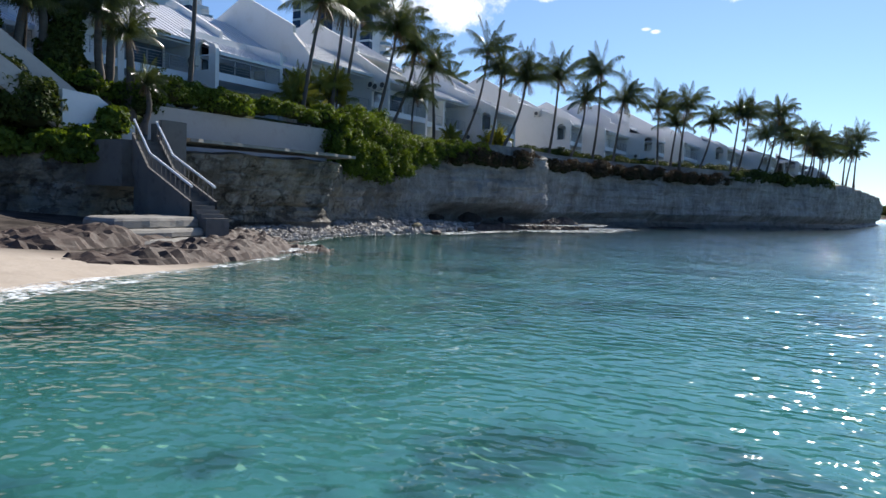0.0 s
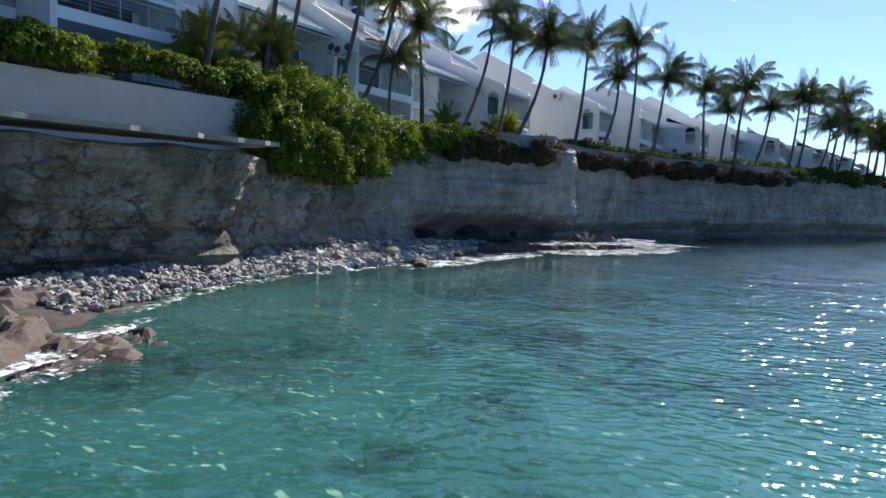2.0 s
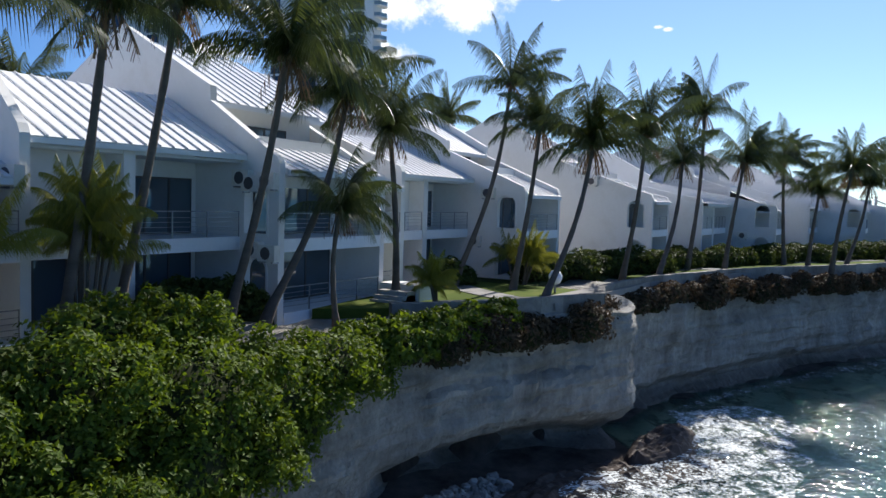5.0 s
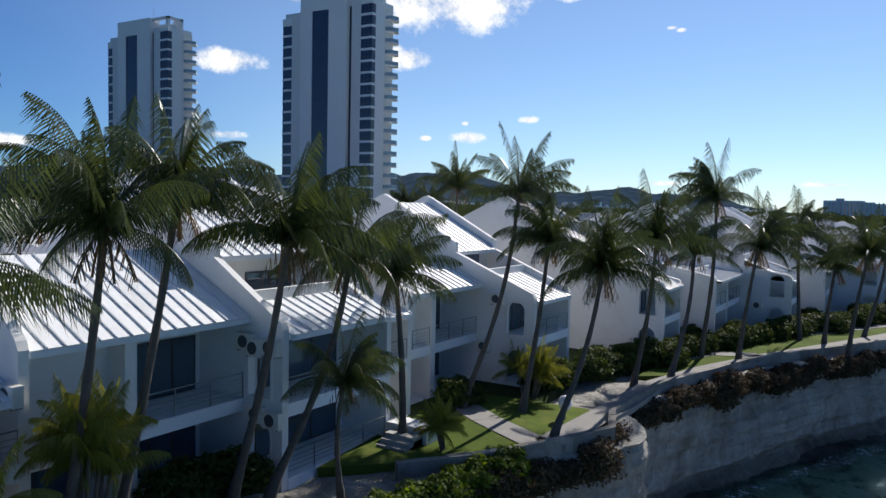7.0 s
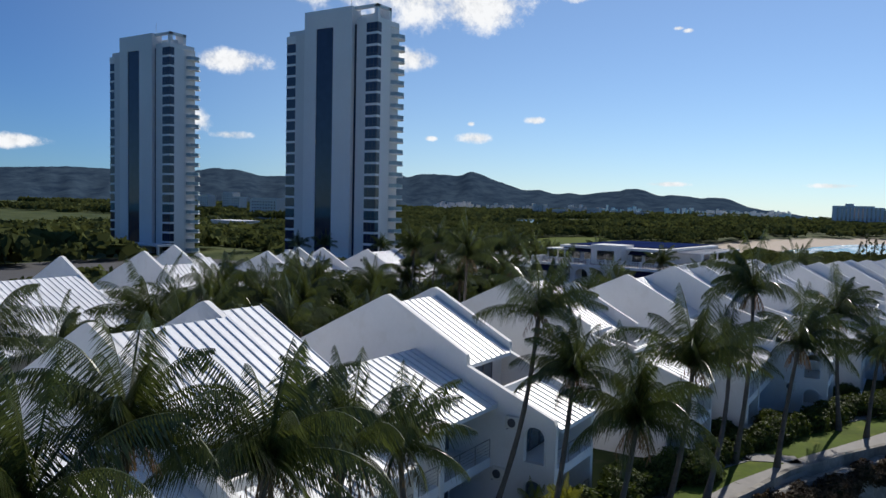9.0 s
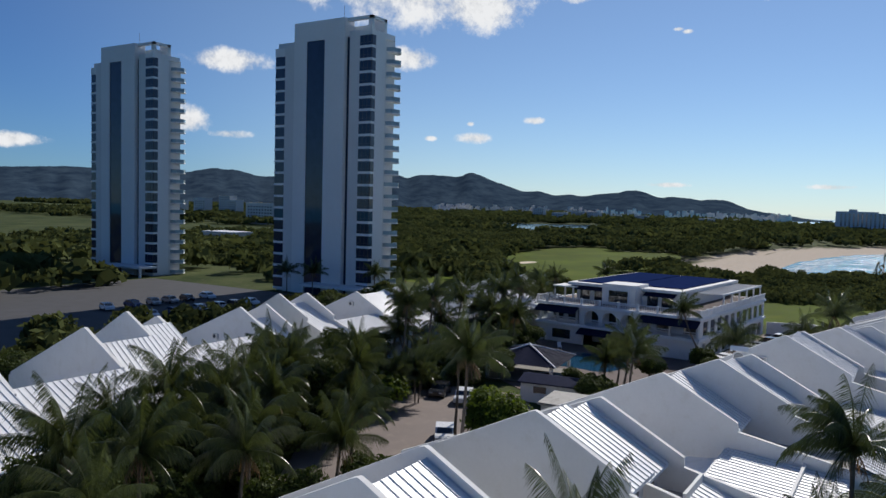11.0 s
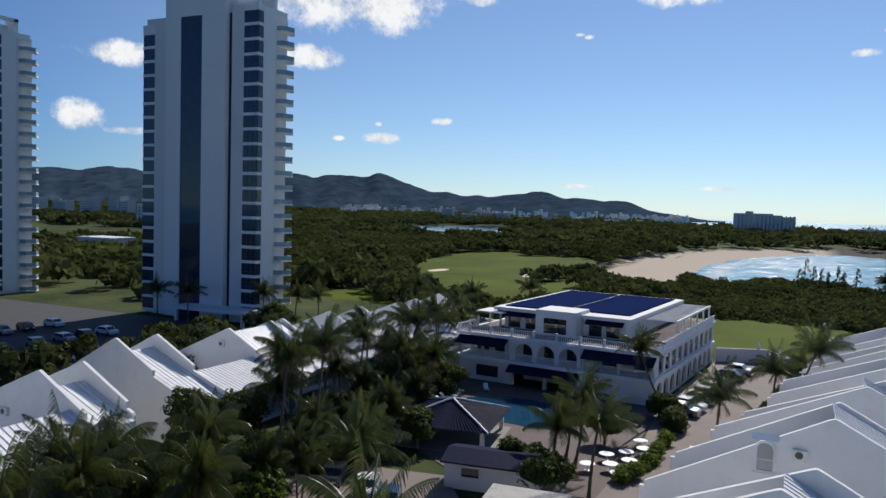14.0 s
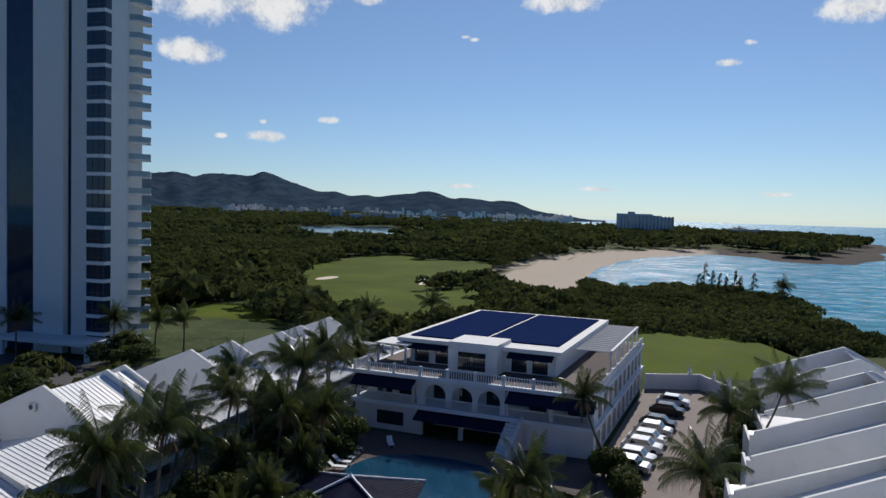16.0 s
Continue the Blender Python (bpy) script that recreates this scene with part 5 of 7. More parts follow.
    part("canopy_slab", Shape().box(-6, -2, 3.2, 0, d * 0.55, 3.8).box(-5.6, -1.6, 0, -5.0, -1.0, 3.2).box(-5.6, d * 0.5, 0, -5.0, d * 0.5 + 0.6, 3.2), TOWER_PANEL, t, "white entrance canopy on posts")
    return t


tower(200.0, 139.3, 10.4, 31.5, 5.6, 72.4, 21, "white apartment tower with blue windows and curved balconies")
tower(199.0, 219.0, 10.4, 30.5, 5.6, 73.2, 21, "white apartment tower with blue windows, farther inland")


# ---- the pool house ----
def pool_house():
    t = thing("pool_house", "white three-storey clubhouse with arcades, terraces and solar panels on the roof", "clubhouse", (176.2, 55.2, 6.2), -5.5)
    # x runs back from the front, y along the front
    W, D = 29.0, 37.0
    # ground storey
    part("ground_wall", Shape().box(0, 0, 0, 0.4, 10, 3.1).box(0, 20.5, 0, 0.4, W, 3.1).box(0.4, W - 0.4, 0, D, W, 3.1).box(D - 0.4, 0.4, 0, D, W - 0.4, 3.1).box(4.5, 10, 0, 4.9, 20.5, 3.1), PLASTER, t, "white plaster ground floor wall")
    part("ground_window", Shape().box(-0.03, 22.5, 0.7, 0.03, 26, 2.3), GLASS, t, "dark ground floor window")
    part("ground_pillar", Shape().box(-0.1, 9.6, 0, 0.5, 10.4, 3.1), PLASTER, t)
    part("ground_pillar", Shape().box(-0.1, 20.1, 0, 0.5, 20.9, 3.1), PLASTER, t)
    part("ground_pillar", Shape().box(-0.1, 15, 0, 0.4, 15.5, 3.1), PLASTER, t)
    # outside stair to the first floor
    s = Shape()
    for k in range(10):
        s.box(-5.6 + 0.5 * k, 8.0, 0, -5.1 + 0.5 * k, 9.6, 0.3 * (k + 1))
    part("stair", s, PLASTER, t, "white outside stair")
    part("stair_wall", Shape().plate([[(-6.5, 0), (-6.5, 0.9), (-0.2, 4.0), (-0.2, 0)]], 7.7, 8.0, "y"), PLASTER, t)
    # first floor slab and arcade along the front
    part("floor_slab", Shape().box(-0.6, -0.3, 3.1, D + 0.2, W + 0.3, 3.55), SLAB, t)
    arc = [arch(10.6 + k * 3.3, 13.2 + k * 3.3, 3.55, 6.1) for k in range(3)]
    part("arcade_wall", Shape().plate([[(10, 3.55), (20.8, 3.55), (20.8, 6.9), (10, 6.9)]] + arc, 0, 0.4), PLASTER, t, "arcade of round arches")
    part("first_wall", Shape().box(3.0, 0.5, 3.55, 3.3, W - 0.5, 6.5), PLASTER, t)
    for y in (1.5, 6.0, 11.2, 14.6, 17.9, 22.5, 25.5):
        part("window", Shape().box(2.96, y, 3.7, 3.0, y + 2.0, 5.9), GLASS, t)
    for y in (0.1, 4.6, 9.6, 21.2, 25.0, 28.5):
        part("post", Shape().box(0, y, 3.55, 0.3, y + 0.3, 6.3), PLASTER, t)
    for y0, y1 in ((0, 9.8), (21.0, W), (10.6, 20.2)):
        s = Shape().box(-0.25, y0, 4.45, -0.1, y1, 4.58)
        for k in range(int((y1 - y0) / 0.22)):
            s.box(-0.2, y0 + k * 0.22, 3.55, -0.15, y0 + k * 0.22 + 0.05, 4.45)
        part("balcony_railing", s, FRAME, t, "white balustrade")
    for y0, y1, z in ((-0.2, 9.6, 6.2), (21.0, W, 6.2), (9.4, 20.6, 2.9)):
        part("tiled_awning", Shape().quad((-1.6, y0, z - 0.75), (-1.6, y1, z - 0.75), (0.1, y1, z + 0.2), (0.1, y0, z + 0.2)).quad((-1.6, y0, z - 0.85), (-1.6, y1, z - 0.85), (0.1, y1, z + 0.08), (0.1, y0, z + 0.08)), NAVY, t, "navy blue tiled awning")
    # side towards -y: arches below, windows above
    low = [arch(1.5 + k * 3.5, 4.0 + k * 3.5, 0.05, 2.7) for k in range(10)]
    part("side_arcade", Shape().plate([[(0.4, 0), (D, 0), (D, 3.1), (0.4, 3.1)]] + low, 0, 0.4, "y"), PLASTER, t, "side arcade of round arches")
    part("side_shade_wall", Shape().box(0.4, 3.2, 0, D - 0.5, 3.4, 3.1), PLASTER, t)
    holes = [[(2.0 + k * 3.5, 3.75), (4.4 + k * 3.5, 3.75), (4.4 + k * 3.5, 6.0), (2.0 + k * 3.5, 6.0)] for k in range(10)]
    part("side_wall", Shape().plate([[(0.3, 3.55), (D, 3.55), (D, 6.5), (0.3, 6.5)]] + holes, 0.0, 0.3, "y"), PLASTER, t)
    for k in range(10):
        part("window", Shape().box(2.0 + k * 3.5, 0.15, 3.75, 4.4 + k * 3.5, 0.22, 6.0), GLASS, t)
    part("end_wall", Shape().box(D - 0.3, 0.3, 3.55, D, W, 6.5).box(3.3, W - 0.3, 3.55, D - 0.3, W, 6.5), PLASTER, t)
    # second floor, set back behind a terrace
    part("terrace_slab", Shape().box(-0.3, -0.3, 6.5, D + 0.2, W + 0.3, 6.95), SLAB, t)
    part("terrace_deck", Shape().plate([[(0.3, 0.3), (D - 0.4, 0.3), (D - 0.4, W - 0.3), (0.3, W - 0.3)]], 6.952, 6.99, "z"), DECK, t, "dark tiled terrace deck")
    part("penthouse_wall", Shape().box(7, 6, 6.95, 7.3, W - 4, 9.6).box(7.3, 6, 6.95, D - 6, 6.3, 9.6).box(7.3, W - 4.3, 6.95, D, W - 4, 9.6).box(D - 0.3, 6, 6.95, D, W - 4, 9.6), PLASTER, t)
    part("stair_box", Shape().box(4.0, 12.4, 6.95, 9.5, 18.6, 10.6), PLASTER, t, "white box over the stair with a large window")
    part("window", Shape().box(3.93, 13.8, 7.3, 4.0, 17.3, 9.5), GLASS, t)
    part("window_frame", Shape().box(3.9, 13.6, 7.1, 3.99, 17.5, 7.3).box(3.9, 13.6, 9.5, 3.99, 17.5, 9.7).box(3.9, 13.6, 7.3, 3.99, 13.8, 9.5).box(3.9, 17.3, 7.3, 3.99, 17.5, 9.5), PLASTER, t)
    for y in (7.0, 9.6, 19.6, 22.4):
        part("window", Shape().box(6.95, y, 7.1, 7.0, y + 1.9, 9.1), GLASS, t)
    part("roof_slab", Shape().box(6.2, 5.2, 9.6, D + 0.3, W - 2.5, 10.1), PLASTER, t, "white flat roof edge")
    for x0, x1, y0, y1 in ((8.0, D - 1.5, 16.4, W - 3.6), (9.8, D - 1.5, 6.4, 15.8)):
        part("solar_panel", Shape().box(x0, y0, 10.1, x1, y1, 10.28), SOLAR, t, "dark blue solar panels")
    part("tiled_awning", Shape().quad((5.6, 6.2, 8.9), (5.6, 11.8, 8.9), (7.1, 11.8, 9.75), (7.1, 6.2, 9.75)), NAVY, t)
    part("tiled_awning", Shape().quad((5.6, 19.6, 8.9), (5.6, W - 3, 8.9), (7.1, W - 3, 9.75), (7.1, 19.6, 9.75)), NAVY, t)
    part("pergola_frame", Shape().box(14, 0.6, 9.2, D, 0.9, 9.5), PLASTER, t, "white pergola beam")
    part("pergola_frame", Shape().box(14, 5.2, 9.2, D, 5.5, 9.5), PLASTER, t, "white pergola beam")
    beam = Shape().box(14, 0.9, 9.25, 14.25, 5.2, 9.45).mesh("pergola_slat", PLASTER)
    for k in range(16):
        part("pergola_slat", beam, PLASTER, t, at=(k * 1.48, 0, 0))
    part("tiled_awning", Shape().quad((15, 5.6, 9.5), (30, 5.6, 9.5), (30, 7.0, 10.25), (15, 7.0, 10.25)), NAVY, t)
    part("pergola_roof", Shape().box(5.0, W - 4.5, 9.2, 9.6, W, 9.4), PLASTER, t)
    for x, y in [(14.2 + k * 4.5, 0.7) for k in range(6)] + [(5.2, W - 0.4), (9.2, W - 0.4), (5.2, W - 4.2)]:
        part("post", Shape().box(x, y, 6.95, x + 0.25, y + 0.25, 9.2), PLASTER, t)
    for (xa, ya), (xb, yb) in (((-0.1, 0), (-0.1, W)), ((0, -0.1), (D, -0.1)), ((0, W + 0.1), (6, W + 0.1))):
        L = math.hypot(xb - xa, yb - ya)
        s = Shape().bar((xa, ya, 7.95), (xb, yb, 7.95), 0.06, 4)
        for k in range(int(L / 0.3)):
            u = k * 0.3 / L
            x, y = xa + (xb - xa) * u, ya + (yb - ya) * u
            s.box(x - 0.04, y - 0.04, 6.95, x + 0.04, y + 0.04, 7.95)
        for k in range(int(L / 3.4) + 1):
            u = min(1, k * 3.4 / L)
            x, y = xa + (xb - xa) * u, ya + (yb - ya) * u
            s.box(x - 0.16, y - 0.16, 6.95, x + 0.16, y + 0.16, 8.1)
        part("terrace_balustrade", s, FRAME, t, "white terrace balustrade")
    return t


pool_house()


GAZEBO = (151.6, 72.6, 6.2)


def gazebo():
    t = thing("gazebo", "square pool pavilion with a navy tiled pyramid roof", "gazebo", GAZEBO, 8)
    r, z0, z1 = 5.6, 2.3, 4.2
    for k in range(4):
        a, b = k * math.pi / 2 + math.pi / 4, (k + 1) * math.pi / 2 + math.pi / 4
        p, q = Vector((r * 1.35 * math.cos(a), r * 1.35 * math.sin(a), z0)), Vector((r * 1.35 * math.cos(b), r * 1.35 * math.sin(b), z0))
        top = Vector((0, 0, z1))
        s = Shape()
        n = 26
        for i in range(n):
            for dz, u in ((0.0, i / n), (0.0, (i + 0.5) / n), (0.09, (i + 0.5) / n), (0.09, (i + 1) / n)):
                e0 = p.lerp(q, u) + Vector((0, 0, dz))
                s.v += [tuple(e0), tuple(top + (e0 - top) * 0.02)]
        for i in range(4 * n - 1):
            s.f.append((2 * i, 2 * i + 2, 2 * i + 3, 2 * i + 1))
        part("roof_slope", s, NAVY, t, "navy ribbed tile slope")
        part("ridge_cap", Shape().bar(tuple(p + Vector((0, 0, 0.1))), tuple(top + Vector((0, 0, 0.1))), 0.11, 6), FRAME, t, "white ridge cap")
        part("post", Shape().box(p.x * 0.85 - 0.2, p.y * 0.85 - 0.2, 0, p.x * 0.85 + 0.2, p.y * 0.85 + 0.2, 2.6), PLASTER, t)
    part("floor", Shape().box(-5.5, -5.5, -0.1, 5.5, 5.5, 0.12), PATHSTONE, t)
    part("finial", Shape().lathe([(0.18, 3.9), (0.22, 4.2), (0.05, 4.5)], 8), FRAME, t)


gazebo()


def blob_sheet(name, outline, z, mat, label, category, kind="structure", thick=0.06):
    """A flat patch of ground with a rounded outline."""
    pts = outline
    for _ in range(3):
        nxt = []
        for i, p in enumerate(pts):
            q = pts[(i + 1) % len(pts)]
            nxt += [(0.75 * p[0] + 0.25 * q[0], 0.75 * p[1] + 0.25 * q[1]), (0.25 * p[0] + 0.75 * q[0], 0.25 * p[1] + 0.75 * q[1])]
        pts = nxt
    return solid(name, Shape().plate([pts], z - thick - 0.4, z, "z"), mat, label, category, kind=kind)


def slab_sheet(name, outline, z, mat, label, category, kind="structure", thick=0.4):
    return solid(name, Shape().plate([outline], z - thick, z, "z"), mat, label, category, kind=kind)


# courts and lawns
slab_sheet("pavement", [(140, 54), (176, 54), (178, 84), (160, 80), (150, 80), (140, 66)], 6.27, DECK, "dark reddish paved pool deck", "pavement")
blob_sheet("swimming_pool", [(158, 63), (170, 63), (171.5, 75), (166, 79), (155, 78), (160, 71)], 6.30, POOL, "blue swimming pool with still water", "pool")
slab_sheet("road", [(146, 46.5), (164, 42.2), (180, 40.2), (215, 36.5), (214, 51), (176.5, 54.5), (160, 53.5), (140, 54.2), (138, 49)], 6.29, PAVING, "pale reddish paved parking lane", "road")
slab_sheet("road", [(92, 66), (112, 58), (131, 61), (140, 68), (138, 79), (124, 86), (108, 76)], 6.28, PAVING, "brick-paved parking court in palm shade", "road")
slab_sheet("road", [(120, 116), (150, 116), (196, 128), (196, 215), (130, 215), (100, 150)], 6.26, ASPHALT, "dark asphalt car park before the towers", "road")
slab_sheet("lawn", [(62.5, 36.6), (65.5, 33.6), (70.3, 30.6), (74.0, 29.4), (77, 31), (76.5, 37.8), (70, 37.6)], 7.56, LAWN, "short green lawn by the cliff wall", "lawn")
slab_sheet("lawn", [(86, 31.5), (88, 29.0), (95, 27.0), (101, 24.3), (108, 20.6), (118, 16.4), (130, 11.4), (128, 17), (112, 24.6), (104, 28.4), (97, 30.6)], 7.56, LAWN, "sunlit lawn strip along the cliff top", "lawn")
for line in ([(74.9, 38.2), (72.2, 34.4), (70.3, 30.9)], [(70.6, 30.4), (79, 29.9), (84, 29.9), (91, 28.2), (98, 25.6), (108, 21.2), (120, 16.2)], [(93, 31), (96.5, 29.4), (98, 26.2)], [(104, 29), (112, 24), (122, 18.6)]):
    ps = resample(line, 2.5)
    s = Shape()
    for a, b in zip(ps[:-1], ps[1:]):
        d = (b - a).normalized()
        nrm = Vector((-d.y, d.x)) * 0.75
        s.quad((a.x + nrm.x, a.y + nrm.y, 7.6), (b.x + nrm.x, b.y + nrm.y, 7.6), (b.x - nrm.x, b.y - nrm.y, 7.6), (a.x - nrm.x, a.y - nrm.y, 7.6))
        s.quad((a.x - nrm.x, a.y - nrm.y, 7.6), (b.x - nrm.x, b.y - nrm.y, 7.6), (b.x - nrm.x, b.y - nrm.y, 7.3), (a.x - nrm.x, a.y - nrm.y, 7.3))
    solid("pavement", s, PATHSTONE, "narrow concrete garden path", "path", kind="structure")


def low_wall(line, z, h, mat, label, w=0.35):
    ps = resample(line, 1.2)
    s = Shape()
    for i, (a, b) in enumerate(zip(ps[:-1], ps[1:])):
        d = (b - a).normalized()
        n = Vector((-d.y, d.x)) * w / 2
        k = 0.05 * noise.noise(Vector((a.x, a.y, 0)))
        lo, hi = z - 0.8, z + h + k
        v = [(a - n), (b - n), (b + n), (a + n)]
        i0 = len(s.v)
        s.v += [(p.x, p.y, lo) for p in v] + [(p.x, p.y, hi) for p in v]
        s.f += [tuple(i0 + q for q in f) for f in ((3, 2, 1, 0), (4, 5, 6, 7), (0, 1, 5, 4), (1, 2, 6, 5), (2, 3, 7, 6), (3, 0, 4, 7))]
    return solid("garden_wall", s, mat, label, "wall", kind="structure")


low_wall([(64.0, 33.9), (66.5, 32.0), (70.0, 30.2), (73.6, 28.6), (76.5, 29.6), (79.2, 29.6), (84.2, 29.3), (90, 27.6), (94.6, 26.4), (100, 23.9), (108, 19.6), (118, 15.4), (128, 11.2)], 7.4, 0.5, STONEWALL, "low rubble stone wall along the cliff edge")
low_wall([(213, 51.0), (216, 43), (206, 37.5)], 6.3, 2.3, PLASTER, "tall white boundary wall of the parking lane", 0.3)
for x, y in ((215.8, 44.5), (213.0, 41.2), (209.5, 39.3)):
    solid("wall_urn", Shape().lathe([(0.3, 0), (0.3, 0.25), (0.18, 0.3), (0.32, 0.6), (0.12, 0.95), (0.05, 1.2)], 10), PLASTER, "white urn finial on the boundary wall", "urn", (x, y, 8.6), group="wall urns")


# ---- the far country ----
def hills():
    """The far range: overlapping ridges with uneven crests."""
    crest = ((6, 0), (7.2, 14), (9.3, 34), (10.3, 47), (11.7, 91), (12.9, 95), (13.4, 84), (14.0, 96), (15.7, 105), (16.3, 94), (17.4, 126), (18.3, 138), (19.2, 120), (20.7, 110), (21.8, 94), (22.8, 106), (23.8, 95), (25.1, 120), (26.2, 113), (27.5, 146), (28.3, 163), (29.2, 192), (30.2, 217), (31.1, 184), (31.9, 191), (33.1, 194), (34.3, 191), (34.8, 171), (36.2, 196), (38, 180), (42, 165), (45.9, 158), (47.6, 192), (48.3, 186), (49.0, 197), (50.9, 166), (52, 178), (55, 168), (58.5, 174), (62, 160), (70, 140), (80, 110))
    s = Shape()
    n, rows = 420, 9
    for i in range(n + 1):
        b = 5.0 + 75.0 * i / n
        h = sum(np.interp(b + o, [c[0] for c in crest], [c[1] for c in crest]) for o in (-0.25, 0, 0.25)) / 3
        h = max(0, h + 3.0 * noise.noise(Vector((b * 2.1, 5, 0))) + 1.6 * noise.noise(Vector((b * 7, 9, 0))))
        for k in range(rows + 1):
            u = k / rows
            r = 3300 + 950 * u + 180 * noise.noise(Vector((b * 0.8, u * 2, 6))) * (1 - u)
            rough = 1 + 0.25 * noise.noise(Vector((b * 0.9, u * 4, 2))) * (1 - u)
            z = h * u ** 1.15 * rough
            s.v.append((45 + r * math.cos(radians(b)), 20 + r * math.sin(radians(b)), z))
    for i in range(n):
        for k in range(rows):
            a = i * (rows + 1) + k
            s.f.append((a, a + rows + 1, a + rows + 2, a + 1))
    tagged(new("backdrop", s.mesh("backdrop", HILL, True)), "wooded hills along the horizon with blue haze in their colour", "hills", kind="structure")


hills()


GREEN = [(404, 209), (496, 217), (541, 206), (488, 179), (508, 154), (480, 137), (385, 119), (328, 107), (305, 94), (270, 94), (256, 97), (246, 104), (263, 120), (284, 145), (347, 178)]
GREEN_NEAR = [(257, 177), (268, 171), (280, 159), (262, 142), (231, 128), (212, 131), (212, 172)]


def fair(px, py):
    """Where the golf course keeps the woods open."""
    a = inside(px, py, GREEN) | (to_line(px, py, GREEN) < 2)
    b = inside(px, py, GREEN_NEAR)
    c = (px > 224) & (px < 274 - 0.3 * np.abs(py - 46)) & (py < 64) & (py > 24)
    d = (px > 225) & (px < 240) & (py < 110) & (py > 62)
    return a | b | c | d


blob_sheet("fairway", [(376 + (x - 376) * 1.04, 148 + (y - 148) * 1.06) for x, y in GREEN], 4.35, FAIRWAY, "open green golf fairway", "fairway")
blob_sheet("fairway", [(244 + (x - 244) * 1.1, 152 + (y - 152) * 1.1) for x, y in GREEN_NEAR], 5.0, FAIRWAY, "green golf course near the towers", "fairway")
blob_sheet("fairway", [(214, 20), (250, 22), (286, 36), (286, 60), (240, 68), (214, 64)], 6.12, FAIRWAY, "mown grass behind the headland", "fairway")
blob_sheet("fairway", [(640, 120), (760, 130), (900, 190), (700, 175)], 4.5, FAIRWAY, "distant green fairway", "fairway")
for c, r in (((244, 146.5), (5.5, 6.5)), ((382, 140.5), (11, 4)), ((370, 136.5), (8, 4)), ((368, 178), (9, 3.5))):
    blob_sheet("sand_bunker", [(c[0] + r[0] * math.cos(a * 0.785), c[1] + r[1] * math.sin(a * 0.785)) for a in range(8)], 5.08 if c[0] < 300 else 4.42, SAND, "pale oval sand bunker", "bunker")
blob_sheet("water_pond", [(1010, 560), (830, 410), (822, 352), (950, 335), (1130, 396), (1150, 475)], 4.7, POOL, "still golf course lagoon", "pond")
blob_sheet("water_pond", [(1500, 1100), (2400, 1300), (2600, 1900), (1700, 1700)], 4.6, POOL, "pale distant lagoon before the hills", "pond")


def canopy(name, label, count, region, seed, height, radius, keep, n=46, grain=0.42, mat=None):
    """Woods as one mass: lumpy crowns of many leaf facets."""
    rnd = np.random.RandomState(seed)
    x0, x1, y0, y1 = region
    got = np.zeros((0, 2))
    for _ in range(40):
        px, py = x0 + (x1 - x0) * rnd.rand(count * 2), y0 + (y1 - y0) * rnd.rand(count * 2)
        ok = keep(px, py)
        got = np.concatenate([got, np.stack([px[ok], py[ok]], 1)])[:count]
        if len(got) >= count:
            break
    m = len(got)
    r = (radius * (0.55 + 0.9 * rnd.rand(m)))[:, None, None]
    h = (height * (0.6 + 0.7 * rnd.rand(m)))[:, None]
    base = np.where(got[:, :1] < 232, 6.0, 4.2)
    d = rnd.normal(size=(m, n, 3))
    d /= np.linalg.norm(d, axis=2)[:, :, None]
    d[:, :, 2] = np.abs(d[:, :, 2]) - 0.25
    # each crown is a heap of smaller clumps
    lump = 1 + 0.16 * np.sin(d[:, :, 0] * 6 + 9 * rnd.rand(m, 1)) * np.sin(d[:, :, 1] * 6 + 9 * rnd.rand(m, 1))
    k = ((0.78 + 0.34 * rnd.rand(m, n)) * lump)[:, :, None]
    centre = np.concatenate([got, base + h * 0.55], 1)[:, None, :]
    p = centre + d * np.concatenate([r, r, h[:, :, None] * 0.5], 2) * k
    face = d + rnd.normal(size=(m, n, 3)) * 0.5
    face /= np.linalg.norm(face, axis=2)[:, :, None]
    u = np.cross(face, rnd.normal(size=(m, n, 3)))
    u /= np.linalg.norm(u, axis=2)[:, :, None]
    w = np.cross(face, u)
    sz = r * grain * (0.5 + 0.9 * rnd.rand(m, n))[:, :, None]
    q = np.stack([p - u * sz, p + w * sz * 0.7, p + u * sz, p - w * sz * 0.7], 2).reshape(-1, 3).astype(np.float32)
    me = bpy.data.meshes.new(name)
    me.vertices.add(len(q))
    me.vertices.foreach_set("co", q.ravel())
    me.loops.add(len(q))
    me.loops.foreach_set("vertex_index", np.arange(len(q), dtype=np.int32))
    me.polygons.add(m * n)
    me.polygons.foreach_set("loop_start", np.arange(0, len(q), 4, dtype=np.int32))
    me.update(calc_edges=True)
    me.materials.append(mat or WOOD_LEAF)
    tagged(new(name, me), label, "woods", kind="stuff")


def on_land(px, py, away):
    return inside(px, py, LAND) & (to_line(px, py, SHORE) > away)


POND = lambda x, y: (((x - 985) / 195) ** 2 + ((y - 440) / 135) ** 2 < 1) | ((x > 660) & (x < 850) & (np.abs(y - 300 - 0.42 * (x - 660)) < 60))
canopy("woods", "dense dark green coastal scrub and sea grape", 2600, (225, 620, 5, 420), 1, 6.0, 4.2, lambda x, y: on_land(x, y, 14) & ~fair(x, y) & ~((x < 250) & (y > 120)) & ~((x < 400) & (y < 76)) & ~((np.abs(x - 480) < 190) & (to_line(x, y, SHORE) < 42) & (y > 60)), 150, 0.2)
